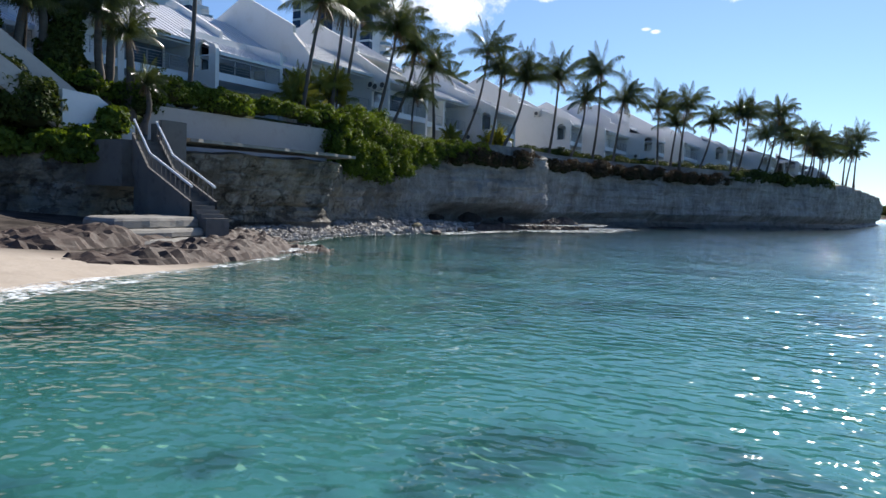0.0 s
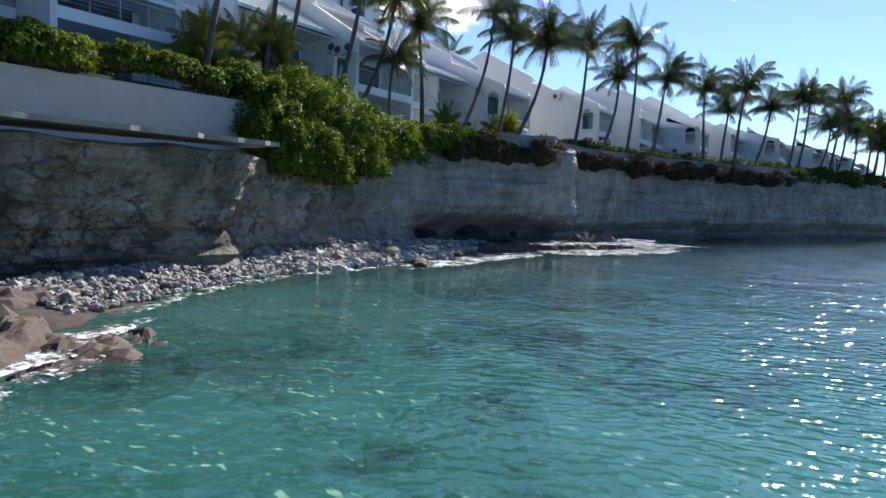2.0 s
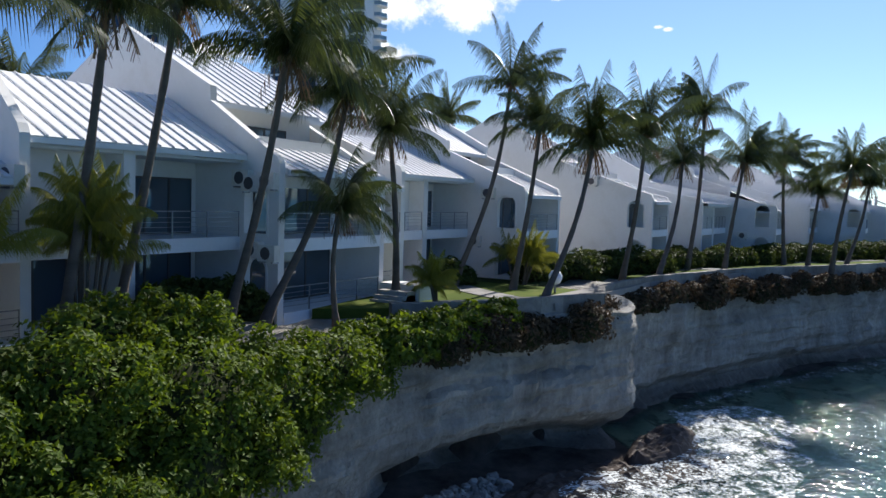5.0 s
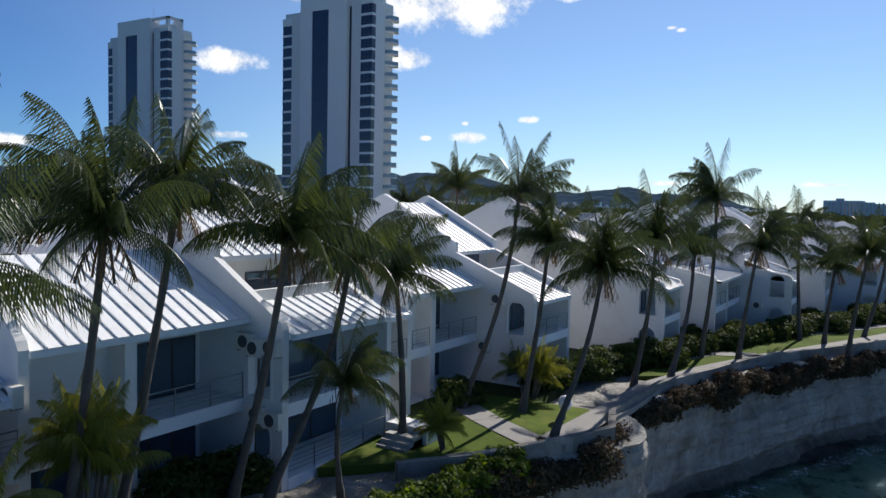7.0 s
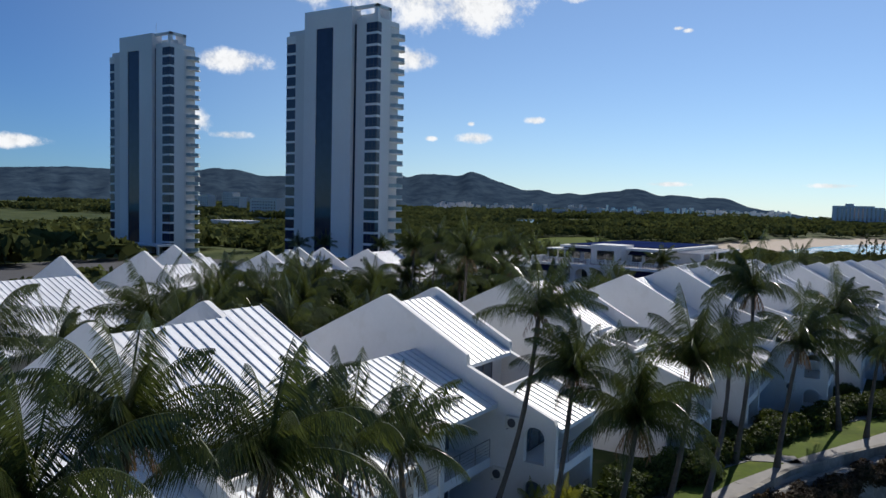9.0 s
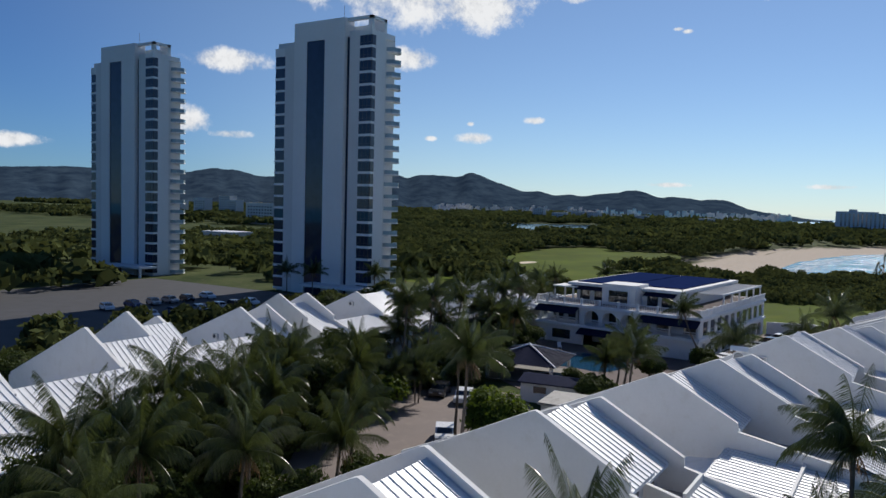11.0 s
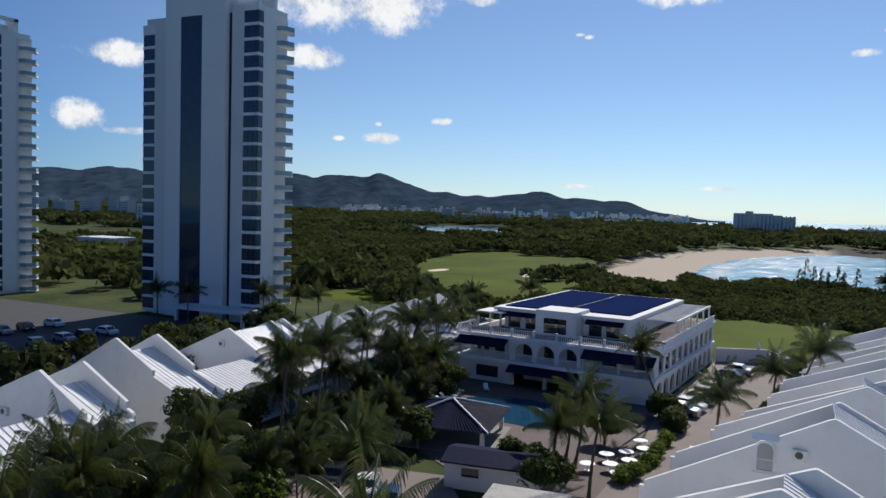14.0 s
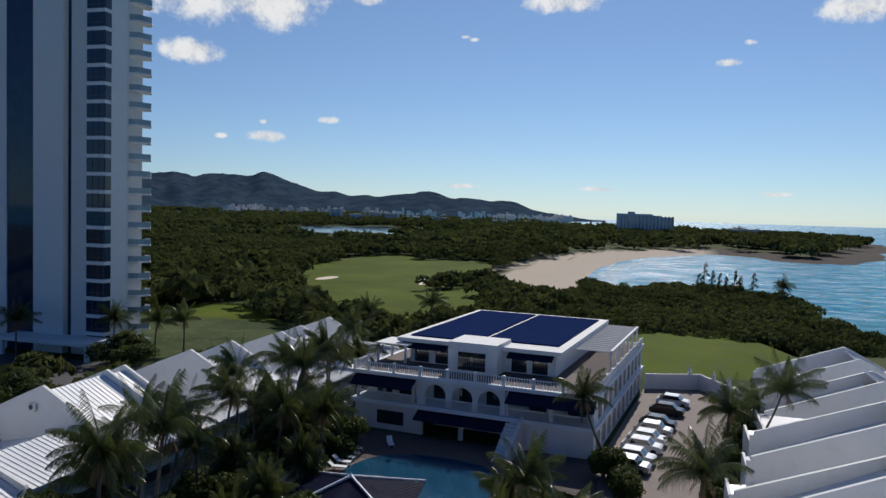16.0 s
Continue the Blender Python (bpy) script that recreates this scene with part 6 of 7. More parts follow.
canopy("woods", "dark green woodland across the flat country", 2600, (600, 1500, -200, 1300), 2, 8.0, 9.5, lambda x, y: on_land(x, y, 40) & ~POND(x, y), 90, 0.28)
canopy("woods", "distant dark tree belts before the hills", 1500, (1400, 3200, -100, 2600), 3, 7.0, 18.0, lambda x, y: on_land(x, y, 60) & ~((x > 1600) & (x < 2500) & (y > 1150) & (y < 1800)))
canopy("woods", "green trees and scrub round the towers", 420, (215, 420, 170, 420), 4, 6.5, 4.8, lambda x, y: ~fair(x, y))
canopy("woods", "dark trees behind the car park", 260, (60, 200, 205, 420), 5, 6.0, 5.0, lambda x, y: ~((x > 180) & (y < 262)))
canopy("woods", "wooded headland of dense sea grape", 620, (262, 392, 2, 78), 6, 3.9, 3.4, lambda x, y: on_land(x, y, 3) & ~((x < 272) & (y > 22)), 260, 0.13)


def hotel():
    t = thing("hotel_building", "blue-grey slab hotel rising over the far beach", "hotel", (1245, 44, 4.0))
    for y0, y1, h in ((0, 18, 27), (18, 30, 29), (30, 56, 31), (56, 66, 34), (66, 82, 31)):
        part("wing", Shape().box(0, y0, 0, 16, y1, h), PLASTER_GREY, t, "grey hotel wing")
    s = Shape().box(-0.3, 1, 2, -0.05, 3, 4).mesh("window", GLASS)
    for k in range(9):
        for j in range(15):
            part("window", s, GLASS, t, at=(0, 5.2 * j, 3.0 * k))


hotel()


FAR_WHITE = [(800, 905, 24, 26), (815, 870, 22, 30), (800, 840, 20, 24), (790, 945, 26, 22), (830, 800, 20, 20), (780, 985, 24, 26)]


def far_block(x, y, w, h, label):
    t = thing("apartment_building", label, "building", (x, y, 4.0), group="distant apartment blocks")
    part("wall", Shape().box(0, 0, 0, 14, w, h), FARWHITE, t)
    part("roof", Shape().box(-0.5, -0.5, h, 14.5, w + 0.5, h + 0.6), PLASTER_GREY, t)
    win = Shape().box(-0.25, 1.2, 1.2, -0.05, 3.0, 2.6).mesh("window", GLASS)
    for k in range(int(h / 3.3)):
        for j in range(int(w / 4.2)):
            part("window", win, GLASS, t, at=(0, 4.2 * j, 3.3 * k))


for x, y, w, h in ((1480, 560, 26, 19), (1490, 600, 24, 19), (1500, 640, 30, 16), (1490, 520, 30, 14), (1500, 470, 26, 14), (1520, 420, 22, 13), (1500, 690, 24, 24), (640, 610, 40, 22), (660, 560, 30, 24), (560, 720, 34, 18), (1560, 360, 28, 12), (1550, 310, 24, 12)):
    far_block(x, y, w, h, "pale low apartment block across the woods")
for x, y, w, h in FAR_WHITE:
    far_block(x, y, w, h, "white stepped apartment complex across the golf course")
far_block(1290, -95, 60, 12, "long grey low resort building by the shore")
far_block(330, 330, 22, 8, "low white building behind the towers")


# ---- cars ----
def car(at, turn, paint, label, tall=1.0):
    t = thing("car", label, "car", at, turn, group="parked cars")
    L, W = 2.2, 0.9
    side = [(-L, 0.35), (-L, 0.85), (-L + 0.25, 0.98), (-1.25, 1.05), (-0.75, 1.52 * tall), (1.1, 1.55 * tall), (1.85, 1.05), (L, 0.9), (L, 0.35)]
    part("body", Shape().plate([side], -W, W, "y"), paint, t)
    win = [(-1.12, 1.06), (-0.72, 1.46 * tall), (1.0, 1.48 * tall), (1.6, 1.06)]
    part("window", Shape().plate([win], -W - 0.01, -W + 0.02, "y"), GLASS, t)
    part("window", Shape().plate([win], W - 0.02, W + 0.01, "y"), GLASS, t)
    part("windscreen", Shape().quad((-1.27, -0.78, 1.07), (-1.27, 0.78, 1.07), (-0.79, 0.7, 1.5 * tall), (-0.79, -0.7, 1.5 * tall)), GLASS, t)
    part("rear_window", Shape().quad((1.87, -0.78, 1.07), (1.87, 0.78, 1.07), (1.15, 0.7, 1.54 * tall), (1.15, -0.7, 1.54 * tall)), GLASS, t)
    for x in (-1.4, 1.4):
        for y in (-0.86, 0.86):
            w = part("wheel", Shape().plate([[(x + 0.33 * math.cos(k * 0.5236), 0.33 + 0.33 * math.sin(k * 0.5236)) for k in range(12)]], y - 0.1, y + 0.1, "y"), TYRE, t)
    for y in (-0.62, 0.62):
        part("headlight", Shape().box(-L - 0.01, y - 0.2, 0.66, -L + 0.05, y + 0.2, 0.82), FRAME, t)
    return t


PAINTS = [(material("white_car_paint", (0.72, 0.73, 0.74), 0.25, 0.03, 1.0), "white"), (material("black_car_paint", (0.02, 0.02, 0.023), 0.2, 0.1, 1.0), "black"), (material("silver_car_paint", (0.42, 0.43, 0.45), 0.28, 0.05, 1.0, metal=0.5), "silver"), (material("blue_car_paint", (0.04, 0.07, 0.16), 0.25, 0.1, 1.0), "dark blue")]
for i, x in enumerate((203.8, 198.6, 191.6, 188.4, 184.4, 181.2, 177.0, 174.0)):
    m, c = PAINTS[(0, 1, 1, 2, 0, 0, 0, 2)[i]]
    car((x, 46.9 + 0.15 * (203.8 - x), 6.27), 81, m, f"{c} car parked beside the clubhouse", 1.05)
for i, (x, y, a) in enumerate(((132.6, 72.0, 20), (131.0, 69.0, 22), (133.6, 76.0, 16), (118.6, 66.0, 30), (115.0, 62.5, 30))):
    m, c = PAINTS[(0, 3, 1, 0, 1)[i]]
    car((x, y, 6.29), a, m, f"{c} car parked in the brick-paved court")
for i in range(18):
    x, y = 150 + 5.2 * (i % 6), 138 + 15 * (i // 6)
    m, c = PAINTS[(i * 7 + i // 3) % 4]
    car((x + 0.8 * math.sin(i * 5), y, 6.27), 80 + 6 * math.sin(i * 3), m, f"{c} car in the asphalt car park")


# ---- the shore ----
def rock_shape(seed, flat=0.7, rough=0.25, n=7):
    s = Shape()
    rnd = random.Random(seed)
    off = Vector((rnd.uniform(0, 50), rnd.uniform(0, 50), rnd.uniform(0, 50)))
    sx, sy = rnd.uniform(0.75, 1.2), rnd.uniform(0.7, 1.0)
    m = n + 2
    for a in range(n + 1):
        th = math.pi * a / n
        for b in range(m):
            ph = 2 * math.pi * b / m + 0.3 * (a % 2)
            d = Vector((math.sin(th) * math.cos(ph), math.sin(th) * math.sin(ph), math.cos(th)))
            k = 1 + rough * noise.noise(d * 1.3 + off) + rough * 0.5 * noise.noise(d * 3.1 + off)
            s.v.append((d.x * k * sx, d.y * k * sy, d.z * k * flat))
    for a in range(n):
        for b in range(m):
            s.f.append((a * m + b, a * m + (b + 1) % m, (a + 1) * m + (b + 1) % m, (a + 1) * m + b))
    return s


def boulder_beach():
    rnd = random.Random(5)
    beach = thing("boulder_beach", "beach of rounded grey and pale boulders under the cliff", "boulders", (52, 30, 0), kind="structure")
    kinds = [rock_shape(40 + i, 0.62, 0.62, 5).mesh("boulder", BOULDER) for i in range(7)]
    spots = []
    while len(spots) < 3400:
        x, y = rnd.uniform(33, 68), rnd.uniform(23.5, 33.2)
        lo = np.interp(x, [33, 40, 44, 50, 56, 62, 68], [24.2, 26.7, 27.5, 27.4, 27.4, 29.2, 30.2])
        hi = np.interp(x, [33, 40, 44, 50, 56, 62, 68], [27.4, 29.6, 30.4, 31.6, 32.2, 32.2, 31.2])
        if lo < y < hi:
            spots.append((x, y, 0.12 + 0.17 * (y - lo), rnd.uniform(0.10, 0.25) * (1.7 if rnd.random() < 0.12 else 1) * (0.62 if x < 45 else 1)))
    rest = Shape()
    near = [p for p in spots if 43 < p[0] < 58][:300]
    for p in spots:
        m = pose(p[0] - 52, p[1] - 30, p[2], rnd.uniform(-25, 25), rnd.uniform(-25, 25), rnd.uniform(0, 360)) @ Matrix.Diagonal((p[3], p[3], p[3], 1))
        if p in near:
            ob = part("boulder", kinds[rnd.randrange(7)], BOULDER, beach)
            ob.matrix_basis = m
        else:
            me = rnd.randrange(7)
            i = len(rest.v)
            rest.v += [tuple(m @ v.co) for v in kinds[me].vertices]
            rest.f += [tuple(i + k for k in f.vertices) for f in kinds[me].polygons]
    tagged(part("shingle", rest, BOULDER, beach, "smaller boulders at the back of the beach"), kind="stuff")
    ob = solid("yellow_rock", rock_shape(77, 0.5, 0.2, 8), material("ochre_stone", (0.27, 0.22, 0.11), 0.85, 0.2, 2.0), "flat ochre-stained rock among the boulders", "rock", (53.1, 28.6, 0.5), smooth=True)
    ob.scale = (0.62, 0.42, 0.5)


boulder_beach()


def rock_shelf(name, label, line, width, z, seed, mat, thick=1.1):
    """A low, broken rock platform built along a line."""
    pts = resample(line, 0.22)
    s = Shape()
    across = 30
    for i, p in enumerate(pts):
        t = (pts[min(i + 1, len(pts) - 1)] - pts[max(i - 1, 0)]).normalized()
        out = Vector((t.y, -t.x))
        e = math.sin(math.pi * (i + 0.5) / len(pts)) ** 0.35
        w = width * e * (1 + 0.25 * noise.noise(Vector((p.x * 0.4, p.y * 0.4, seed))))
        for k in range(across + 1):
            u = k / across * 2 - 1
            q = p + out * u * w
            edge = 1 - abs(u) ** 5
            zz = z * edge * e - 0.7 * (1 - edge) + 0.20 * noise.noise(Vector((q.x * 0.7, q.y * 0.7, seed))) + 0.07 * noise.cell(Vector((q.x * 0.9 + 0.4 * q.y, q.y * 0.9, seed))) + 0.04 * noise.cell(Vector((q.x * 2.3, q.y * 2.0 + q.x, seed))) + 0.30 * abs(noise.noise(Vector((q.x * 1.5, q.y * 1.9, seed)))) + 0.16 * abs(noise.noise(Vector((q.x * 4.2, q.y * 4.6, seed))))
            s.v.append((q.x, q.y, zz))
    m = across + 1
    for i in range(len(pts) - 1):
        for k in range(across):
            a = i * m + k
            s.f.append((a, a + m, a + m + 1, a + 1))
    return solid(name, s, mat, label, "rock")


rock_shelf("rock_shelf", "jagged brown reef rock shelf at the water's edge", [(17.5, 18.6), (21, 19.2), (25, 20.2), (28.6, 21.4), (31.5, 23.5)], 2.0, 0.5, 3, REEF)
rock_shelf("rock_shelf", "low dark rock ledge behind the sand", [(15.5, 22.0), (19, 22.2), (24, 23.6), (28, 24.6)], 2.4, 0.95, 4, REEF)
rock_shelf("rock_shelf", "dark wet rock platform running along the cliff foot", [(29, 25.5), (32, 26.0), (35, 26.8)], 1.2, 0.45, 5, REEF)
rock_shelf("rock_shelf", "brown tidal rock platform washed by waves under the cliff corner", [(64, 29.8), (68.5, 28.6), (72, 26.6), (74.5, 24.5), (76.5, 23.4)], 1.5, 0.4, 8, REEF)
rock_shelf("rock_shelf", "low wave-washed rock off the cliff corner", [(72.5, 26.4), (76, 26.0), (79.5, 25.8)], 1.3, 0.95, 9, REEF)
rock_shelf("submerged_reef", "brown reef just under the surface", [(29.2, 19.0), (30.6, 20.2), (32.6, 22.0)], 1.9, -0.02, 11, REEF)
rock_shelf("submerged_reef", "pale brown reef patch under shallow water", [(30.4, 13.4), (32.2, 13.4), (34.0, 13.0)], 1.1, -0.45, 12, LIMESTONE)
rock_shelf("submerged_reef", "dark reef patch under shallow water", [(47, 22.5), (53, 25), (58, 26.5)], 1.6, -0.55, 13, REEF)
for i, (x, y, r) in enumerate(((53.0, 26.9, 0.5), (51.5, 26.0, 0.45), (55.6, 27.8, 0.8), (57.2, 28.6, 0.9), (59.0, 28.2, 0.6), (61.0, 29.2, 0.8), (54.3, 28.3, 0.6))):
    ob = solid("sea_rock", rock_shape(90 + i, 0.5, 0.35, 9), REEF, "dark wet rock in the shallows", "rock", (x, y, 0.12), smooth=True, group="sea rocks")
    ob.scale = (r, r * 0.8, r * 0.7)


def foam_strip(line, width, label, z=0.035, seed=1, mat=None):
    pts = resample(line, 0.6)
    s = Shape()
    for i, p in enumerate(pts):
        t = (pts[min(i + 1, len(pts) - 1)] - pts[max(i - 1, 0)]).normalized()
        out = Vector((t.y, -t.x))
        w = width * (0.55 + 0.9 * abs(noise.noise(Vector((p.x * 0.35, p.y * 0.35, seed))))) * min(1, (i + 1) / 4, (len(pts) - i) / 4)
        for k in range(4):
            u = k / 3 - 0.5
            q = p + out * u * w
            s.v.append((q.x, q.y, z + 0.05 * (1 - abs(2 * u)) + 0.02 * noise.noise(Vector((q.x * 3, q.y * 3, 0)))))
    for i in range(len(pts) - 1):
        for k in range(3):
            a = i * 4 + k
            s.f.append((a, a + 4, a + 5, a + 1))
    tagged(new("sea_foam", s.mesh("sea_foam", mat or FOAM, True)), label, "foam", kind="stuff")


foam_strip([(2, 13.6), (8, 14.0), (14.2, 14.9), (18.8, 15.9)], 2.6, "white wash of a wave on the sand", 0.07, 1, WASH)
foam_strip([(18.4, 16.2), (23, 17.0), (27, 18.4), (31, 20.0)], 1.0, "thin foam along the reef edge", 0.05, 2)
foam_strip([(28, 19.5), (31, 21.8), (34, 22.6)], 1.6, "small breaking wave beside the reef", 0.08, 3)
foam_strip([(34, 23.8), (37, 25.4), (40, 26.5), (44, 27.3), (50, 27.1), (56, 27.0), (62, 28.2)], 1.3, "thin foam on the boulder shore", 0.05, 4)
foam_strip([(50, 25.8), (56, 26.8), (62, 27.0), (67, 26.4)], 2.6, "lacy foam in the shallows", 0.03, 5)
foam_strip([(66, 25.6), (70, 23.9), (74, 22.4), (79, 22.4), (84, 23.6), (88, 24.0)], 6.5, "white water over the tidal rock", 0.06, 6, WASH)
foam_strip([(67, 27.4), (71, 25.6), (75.0, 24.2), (80, 24.4), (84, 25.6)], 4.5, "bright wash running off the rock", 0.5, 7, WASH)
foam_strip([(52, 25.4), (57, 26.2), (61, 26.0), (64, 25.2)], 2.6, "milky foam in the shallows by the rocks", 0.05, 12, WASH)
foam_strip([(28.5, 19.6), (31, 21.2), (33.5, 22.2)], 1.0, "small white breaker at the reef end", 0.1, 13, WASH)
foam_strip([(84, 27.4), (90, 26.0), (97, 22.8), (104, 19.8), (113, 15.8), (122, 11.8), (131, 7.8), (139, 4.2)], 1.4, "line of foam along the cliff foot", 0.05, 8)
foam_strip([(376, 56), (391, 66.5), (434, 74.5), (493, 79), (566, 78), (664, 64), (746, 33)], 15.0, "white surf line on the far beach", 0.3, 9, WASH)

# retaining wall, ledge and slab
slab = thing("retaining_wall", "pale grey painted retaining wall below the hedge", "wall", (33, 32.3, 4.4), kind="structure")
part("wall", Shape().plate([[(-0.8, 0.55), (13.3, -0.85), (13.3, -0.5), (-0.8, 0.9)]], 0, 2.65, "z"), GREYWALL, slab)
part("return_wall", Shape().plate([[(12.95, -0.5), (13.3, -0.5), (14.3, 2.2), (13.95, 2.2)]], 0, 2.75, "z"), GREYWALL, slab)
ledge = thing("stone_ledge", "broken concrete slab ledge topping a rubble wall on the cliff", "ledge", (33, 28.2, 4.3), kind="structure")
part("coping", Shape().plate([[(-2.3, -0.35)] + [(-2.3 + 12.9 * k / 30, -0.35 - 0.45 * k / 30 + 0.22 * noise.noise(Vector((k * 1.7, 3, 0)))) for k in range(1, 30)] + [(10.6, -0.75), (10.9, 1.2), (-1.8, 3.4)]], 0.60, 0.76, "z"), LIMESTONE, ledge, "cracked concrete coping")


def slab_stack():
    """Weathered beds of pale rock, one on another, with worn edges."""
    t = thing("landing_slab", "stacked weathered limestone slabs at the foot of the stair", "slab", (24.4, 22.9, 0.0), kind="structure")
    beds = [(0.25, 0.62, 3.3, 1.6, 0.0, 0.3), (0.6, 0.98, 3.0, 1.35, 0.25, 0.45), (0.96, 1.42, 2.55, 1.1, 0.2, 0.6)]
    for j, (lo, hi, rx, ry, ox, oy) in enumerate(beds):
        s, n = Shape(), 44
        prof = ((lo, 0.93), (lo + 0.08, 1.0), (hi - 0.14, 1.0), (hi - 0.04, 0.955), (hi, 0.88), (hi + 0.02, 0.4))
        for z, k in prof:
            for q in range(n):
                w = 2 * math.pi * q / n
                c, sn = math.cos(w), math.sin(w)
                sq = 1.0 / max(abs(c), abs(sn)) ** 0.65
                r = k * sq * (1 + 0.09 * noise.noise(Vector((c * 2, sn * 2, j * 5))) + 0.035 * noise.noise(Vector((c * 7, sn * 7, j * 5 + z * 3))))
                s.v.append((ox + c * rx * r, oy + sn * ry * r + 0.16 * c * rx * r, z + 0.04 * noise.noise(Vector((c * rx, sn * ry, j)))))
        for a in range(len(prof) - 1):
            for q in range(n):
                s.f.append((a * n + q, a * n + (q + 1) % n, (a + 1) * n + (q + 1) % n, (a + 1) * n + q))
        s.f.append(tuple(range((len(prof) - 1) * n, len(prof) * n)))
        part("rock_bed", s, LIMESTONE, t)


slab_stack()


def cliff_stair():
    """Two flights with a kink between them, on a solid base."""
    t = thing("stairway", "dark concrete stair with pale handrails climbing from the beach", "stairs", (27.3, 23.1, 0.6), kind="structure")
    o = Vector((27.3, 23.1, 0.6))
    line = [Vector((27.15, 22.2, 1.2)), Vector((27.25, 23.15, 1.7)), Vector((27.7, 26.3, 3.1)), Vector((28.35, 28.2, 4.7))]
    side = Vector((0.55, -0.08, 0))
    for a, b, n in zip(line[:-1], line[1:], (3, 8, 9)):
        for k in range(n):
            p, q = a.lerp(b, k / n) - o, a.lerp(b, (k + 1) / n) - o
            v = [p - side, p + side, q + side, q - side]
            s = Shape()
            s.v += [(c.x, c.y, max(-0.9, q.z - 3.2)) for c in v] + [(c.x, c.y, q.z) for c in v]
            s.f += [(3, 2, 1, 0), (4, 5, 6, 7), (0, 1, 5, 4), (1, 2, 6, 5), (2, 3, 7, 6), (3, 0, 4, 7)]
            part("step", s, STAIR, t)
    for sg in (-1, 1):
        r = Shape()
        pts = [p - o + side * sg + Vector((0, 0, 0.95)) for p in line[1:]]
        r.bar(tuple(pts[0]), tuple(pts[1]), 0.055, 6).bar(tuple(pts[1]), tuple(pts[2]), 0.055, 6)
        part("handrail", r, FRAME, t, "pale tubular handrail")
        base = Shape()
        for a, b in zip(line[1:-1], line[2:]):
            a, b = a - o + side * sg, b - o + side * sg
            base.quad((a.x, a.y, a.z - 1.4), (b.x, b.y, b.z - 1.4), (b.x, b.y, b.z + 0.35), (a.x, a.y, a.z + 0.35))
            base.quad((a.x + 0.12 * sg, a.y, a.z - 1.4), (b.x + 0.12 * sg, b.y, b.z - 1.4), (b.x + 0.12 * sg, b.y, b.z + 0.35), (a.x + 0.12 * sg, a.y, a.z + 0.35))
            base.quad((a.x, a.y, a.z + 0.35), (b.x, b.y, b.z + 0.35), (b.x + 0.12 * sg, b.y, b.z + 0.35), (a.x + 0.12 * sg, a.y, a.z + 0.35))
        part("stringer", base, STAIR, t, "damp concrete stair side")
        for a, b, n in zip(line[1:-1], line[2:], (9, 7)):
            for k in range(n):
                c = a.lerp(b, (k + 0.5) / n) - o + side * sg
                part("baluster", Shape().bar((c.x, c.y, c.z), (c.x, c.y, c.z + 0.97), 0.018, 5), STAIR, t)
    part("landing", Shape().box(-0.2, 5.1, 2.0, 1.9, 8.0, 4.1), STAIR, t)
    part("parapet", Shape().box(1.65, 4.7, 2.6, 3.1, 4.9, 5.15).box(2.9, 4.9, 2.6, 3.1, 7.0, 5.15), STAIR, t, "dark stained concrete parapet")


cliff_stair()
w = thing("stair_wall", "pale blue-white sloping garden wall beside the upper stair", "wall", (26.2, 31.3, 4.2), kind="structure")
part("lower_wall", Shape().plate([[(0, -0.5), (0, 2.75), (1.8, 2.65), (3.9, 1.4), (3.9, -0.5)]], -0.15, 0.15, "y"), PLASTER, w)
# upper walls take the greyer paint to stand for the shade on them
part("upper_wall", Shape().plate([[(-3.6, 4.6), (-3.6, 6.0), (-3.0, 6.0), (2.6, 2.6), (2.6, 1.0)]], 1.7, 2.0, "y"), GREYWALL, w)
part("upper_wall", Shape().plate([[(-5.4, 4.2), (-5.4, 5.4), (-0.1, 2.4), (-0.1, 1.0)]], 0.2, 0.5, "y"), GREYWALL, w)
bush("bank_grass", "dry green grass and weeds over the low cliff edge", blobs_along([(16, 35.2), (21, 33.4), (25, 32.0), (28, 30.6)], 0.9, (1.1, 0.9, 0.5), 4.2, 31), 15000, 0.16, 32, SEA_GRAPE)
bush("bank_shrub", "dark shrubs on the bank above the beach", blobs_along([(20, 37), (24, 34.8), (27.5, 32.6)], 1.3, (1.5, 1.2, 1.1), 6.0, 33), 12000, 0.14, 34, HEDGE)
bush("garden_shrub", "dark garden shrubs below the stair palms", blobs_along([(30, 34.6), (31.5, 33.4), (33, 33.2)], 0.9, (0.8, 0.7, 0.8), 7.2, 35), 5000, 0.12, 36, HEDGE)
palm((31.4, 33.4, 6.4), (31.2, 33.2, 10.6), 0.62, "stout fan palm above the beach stair", "garden palms", 0.26)
palm((30.6, 34.0, 6.4), (30.2, 34.2, 11.6), 0.66, "stout fan palm above the beach stair", "garden palms", 0.26)
palm((31.0, 31.8, 5.6), (31.0, 31.6, 7.9), 0.42, "small fan palm beside the stair", "garden palms", 0.16)
palm((24.0, 36.0, 6.0), (23.2, 35.6, 10.4), 0.7, "dark palm in front of the first house", "garden palms", 0.2)
palm((27.4, 36.4, 6.0), (27.6, 36.2, 12.2), 0.7, "dark palm in front of the first house", "garden palms", 0.2)
palm((26.0, 38.4, 6.0), (26.2, 38.2, 12.6), 0.7, "dark palm in front of the first house", "garden palms", 0.2)


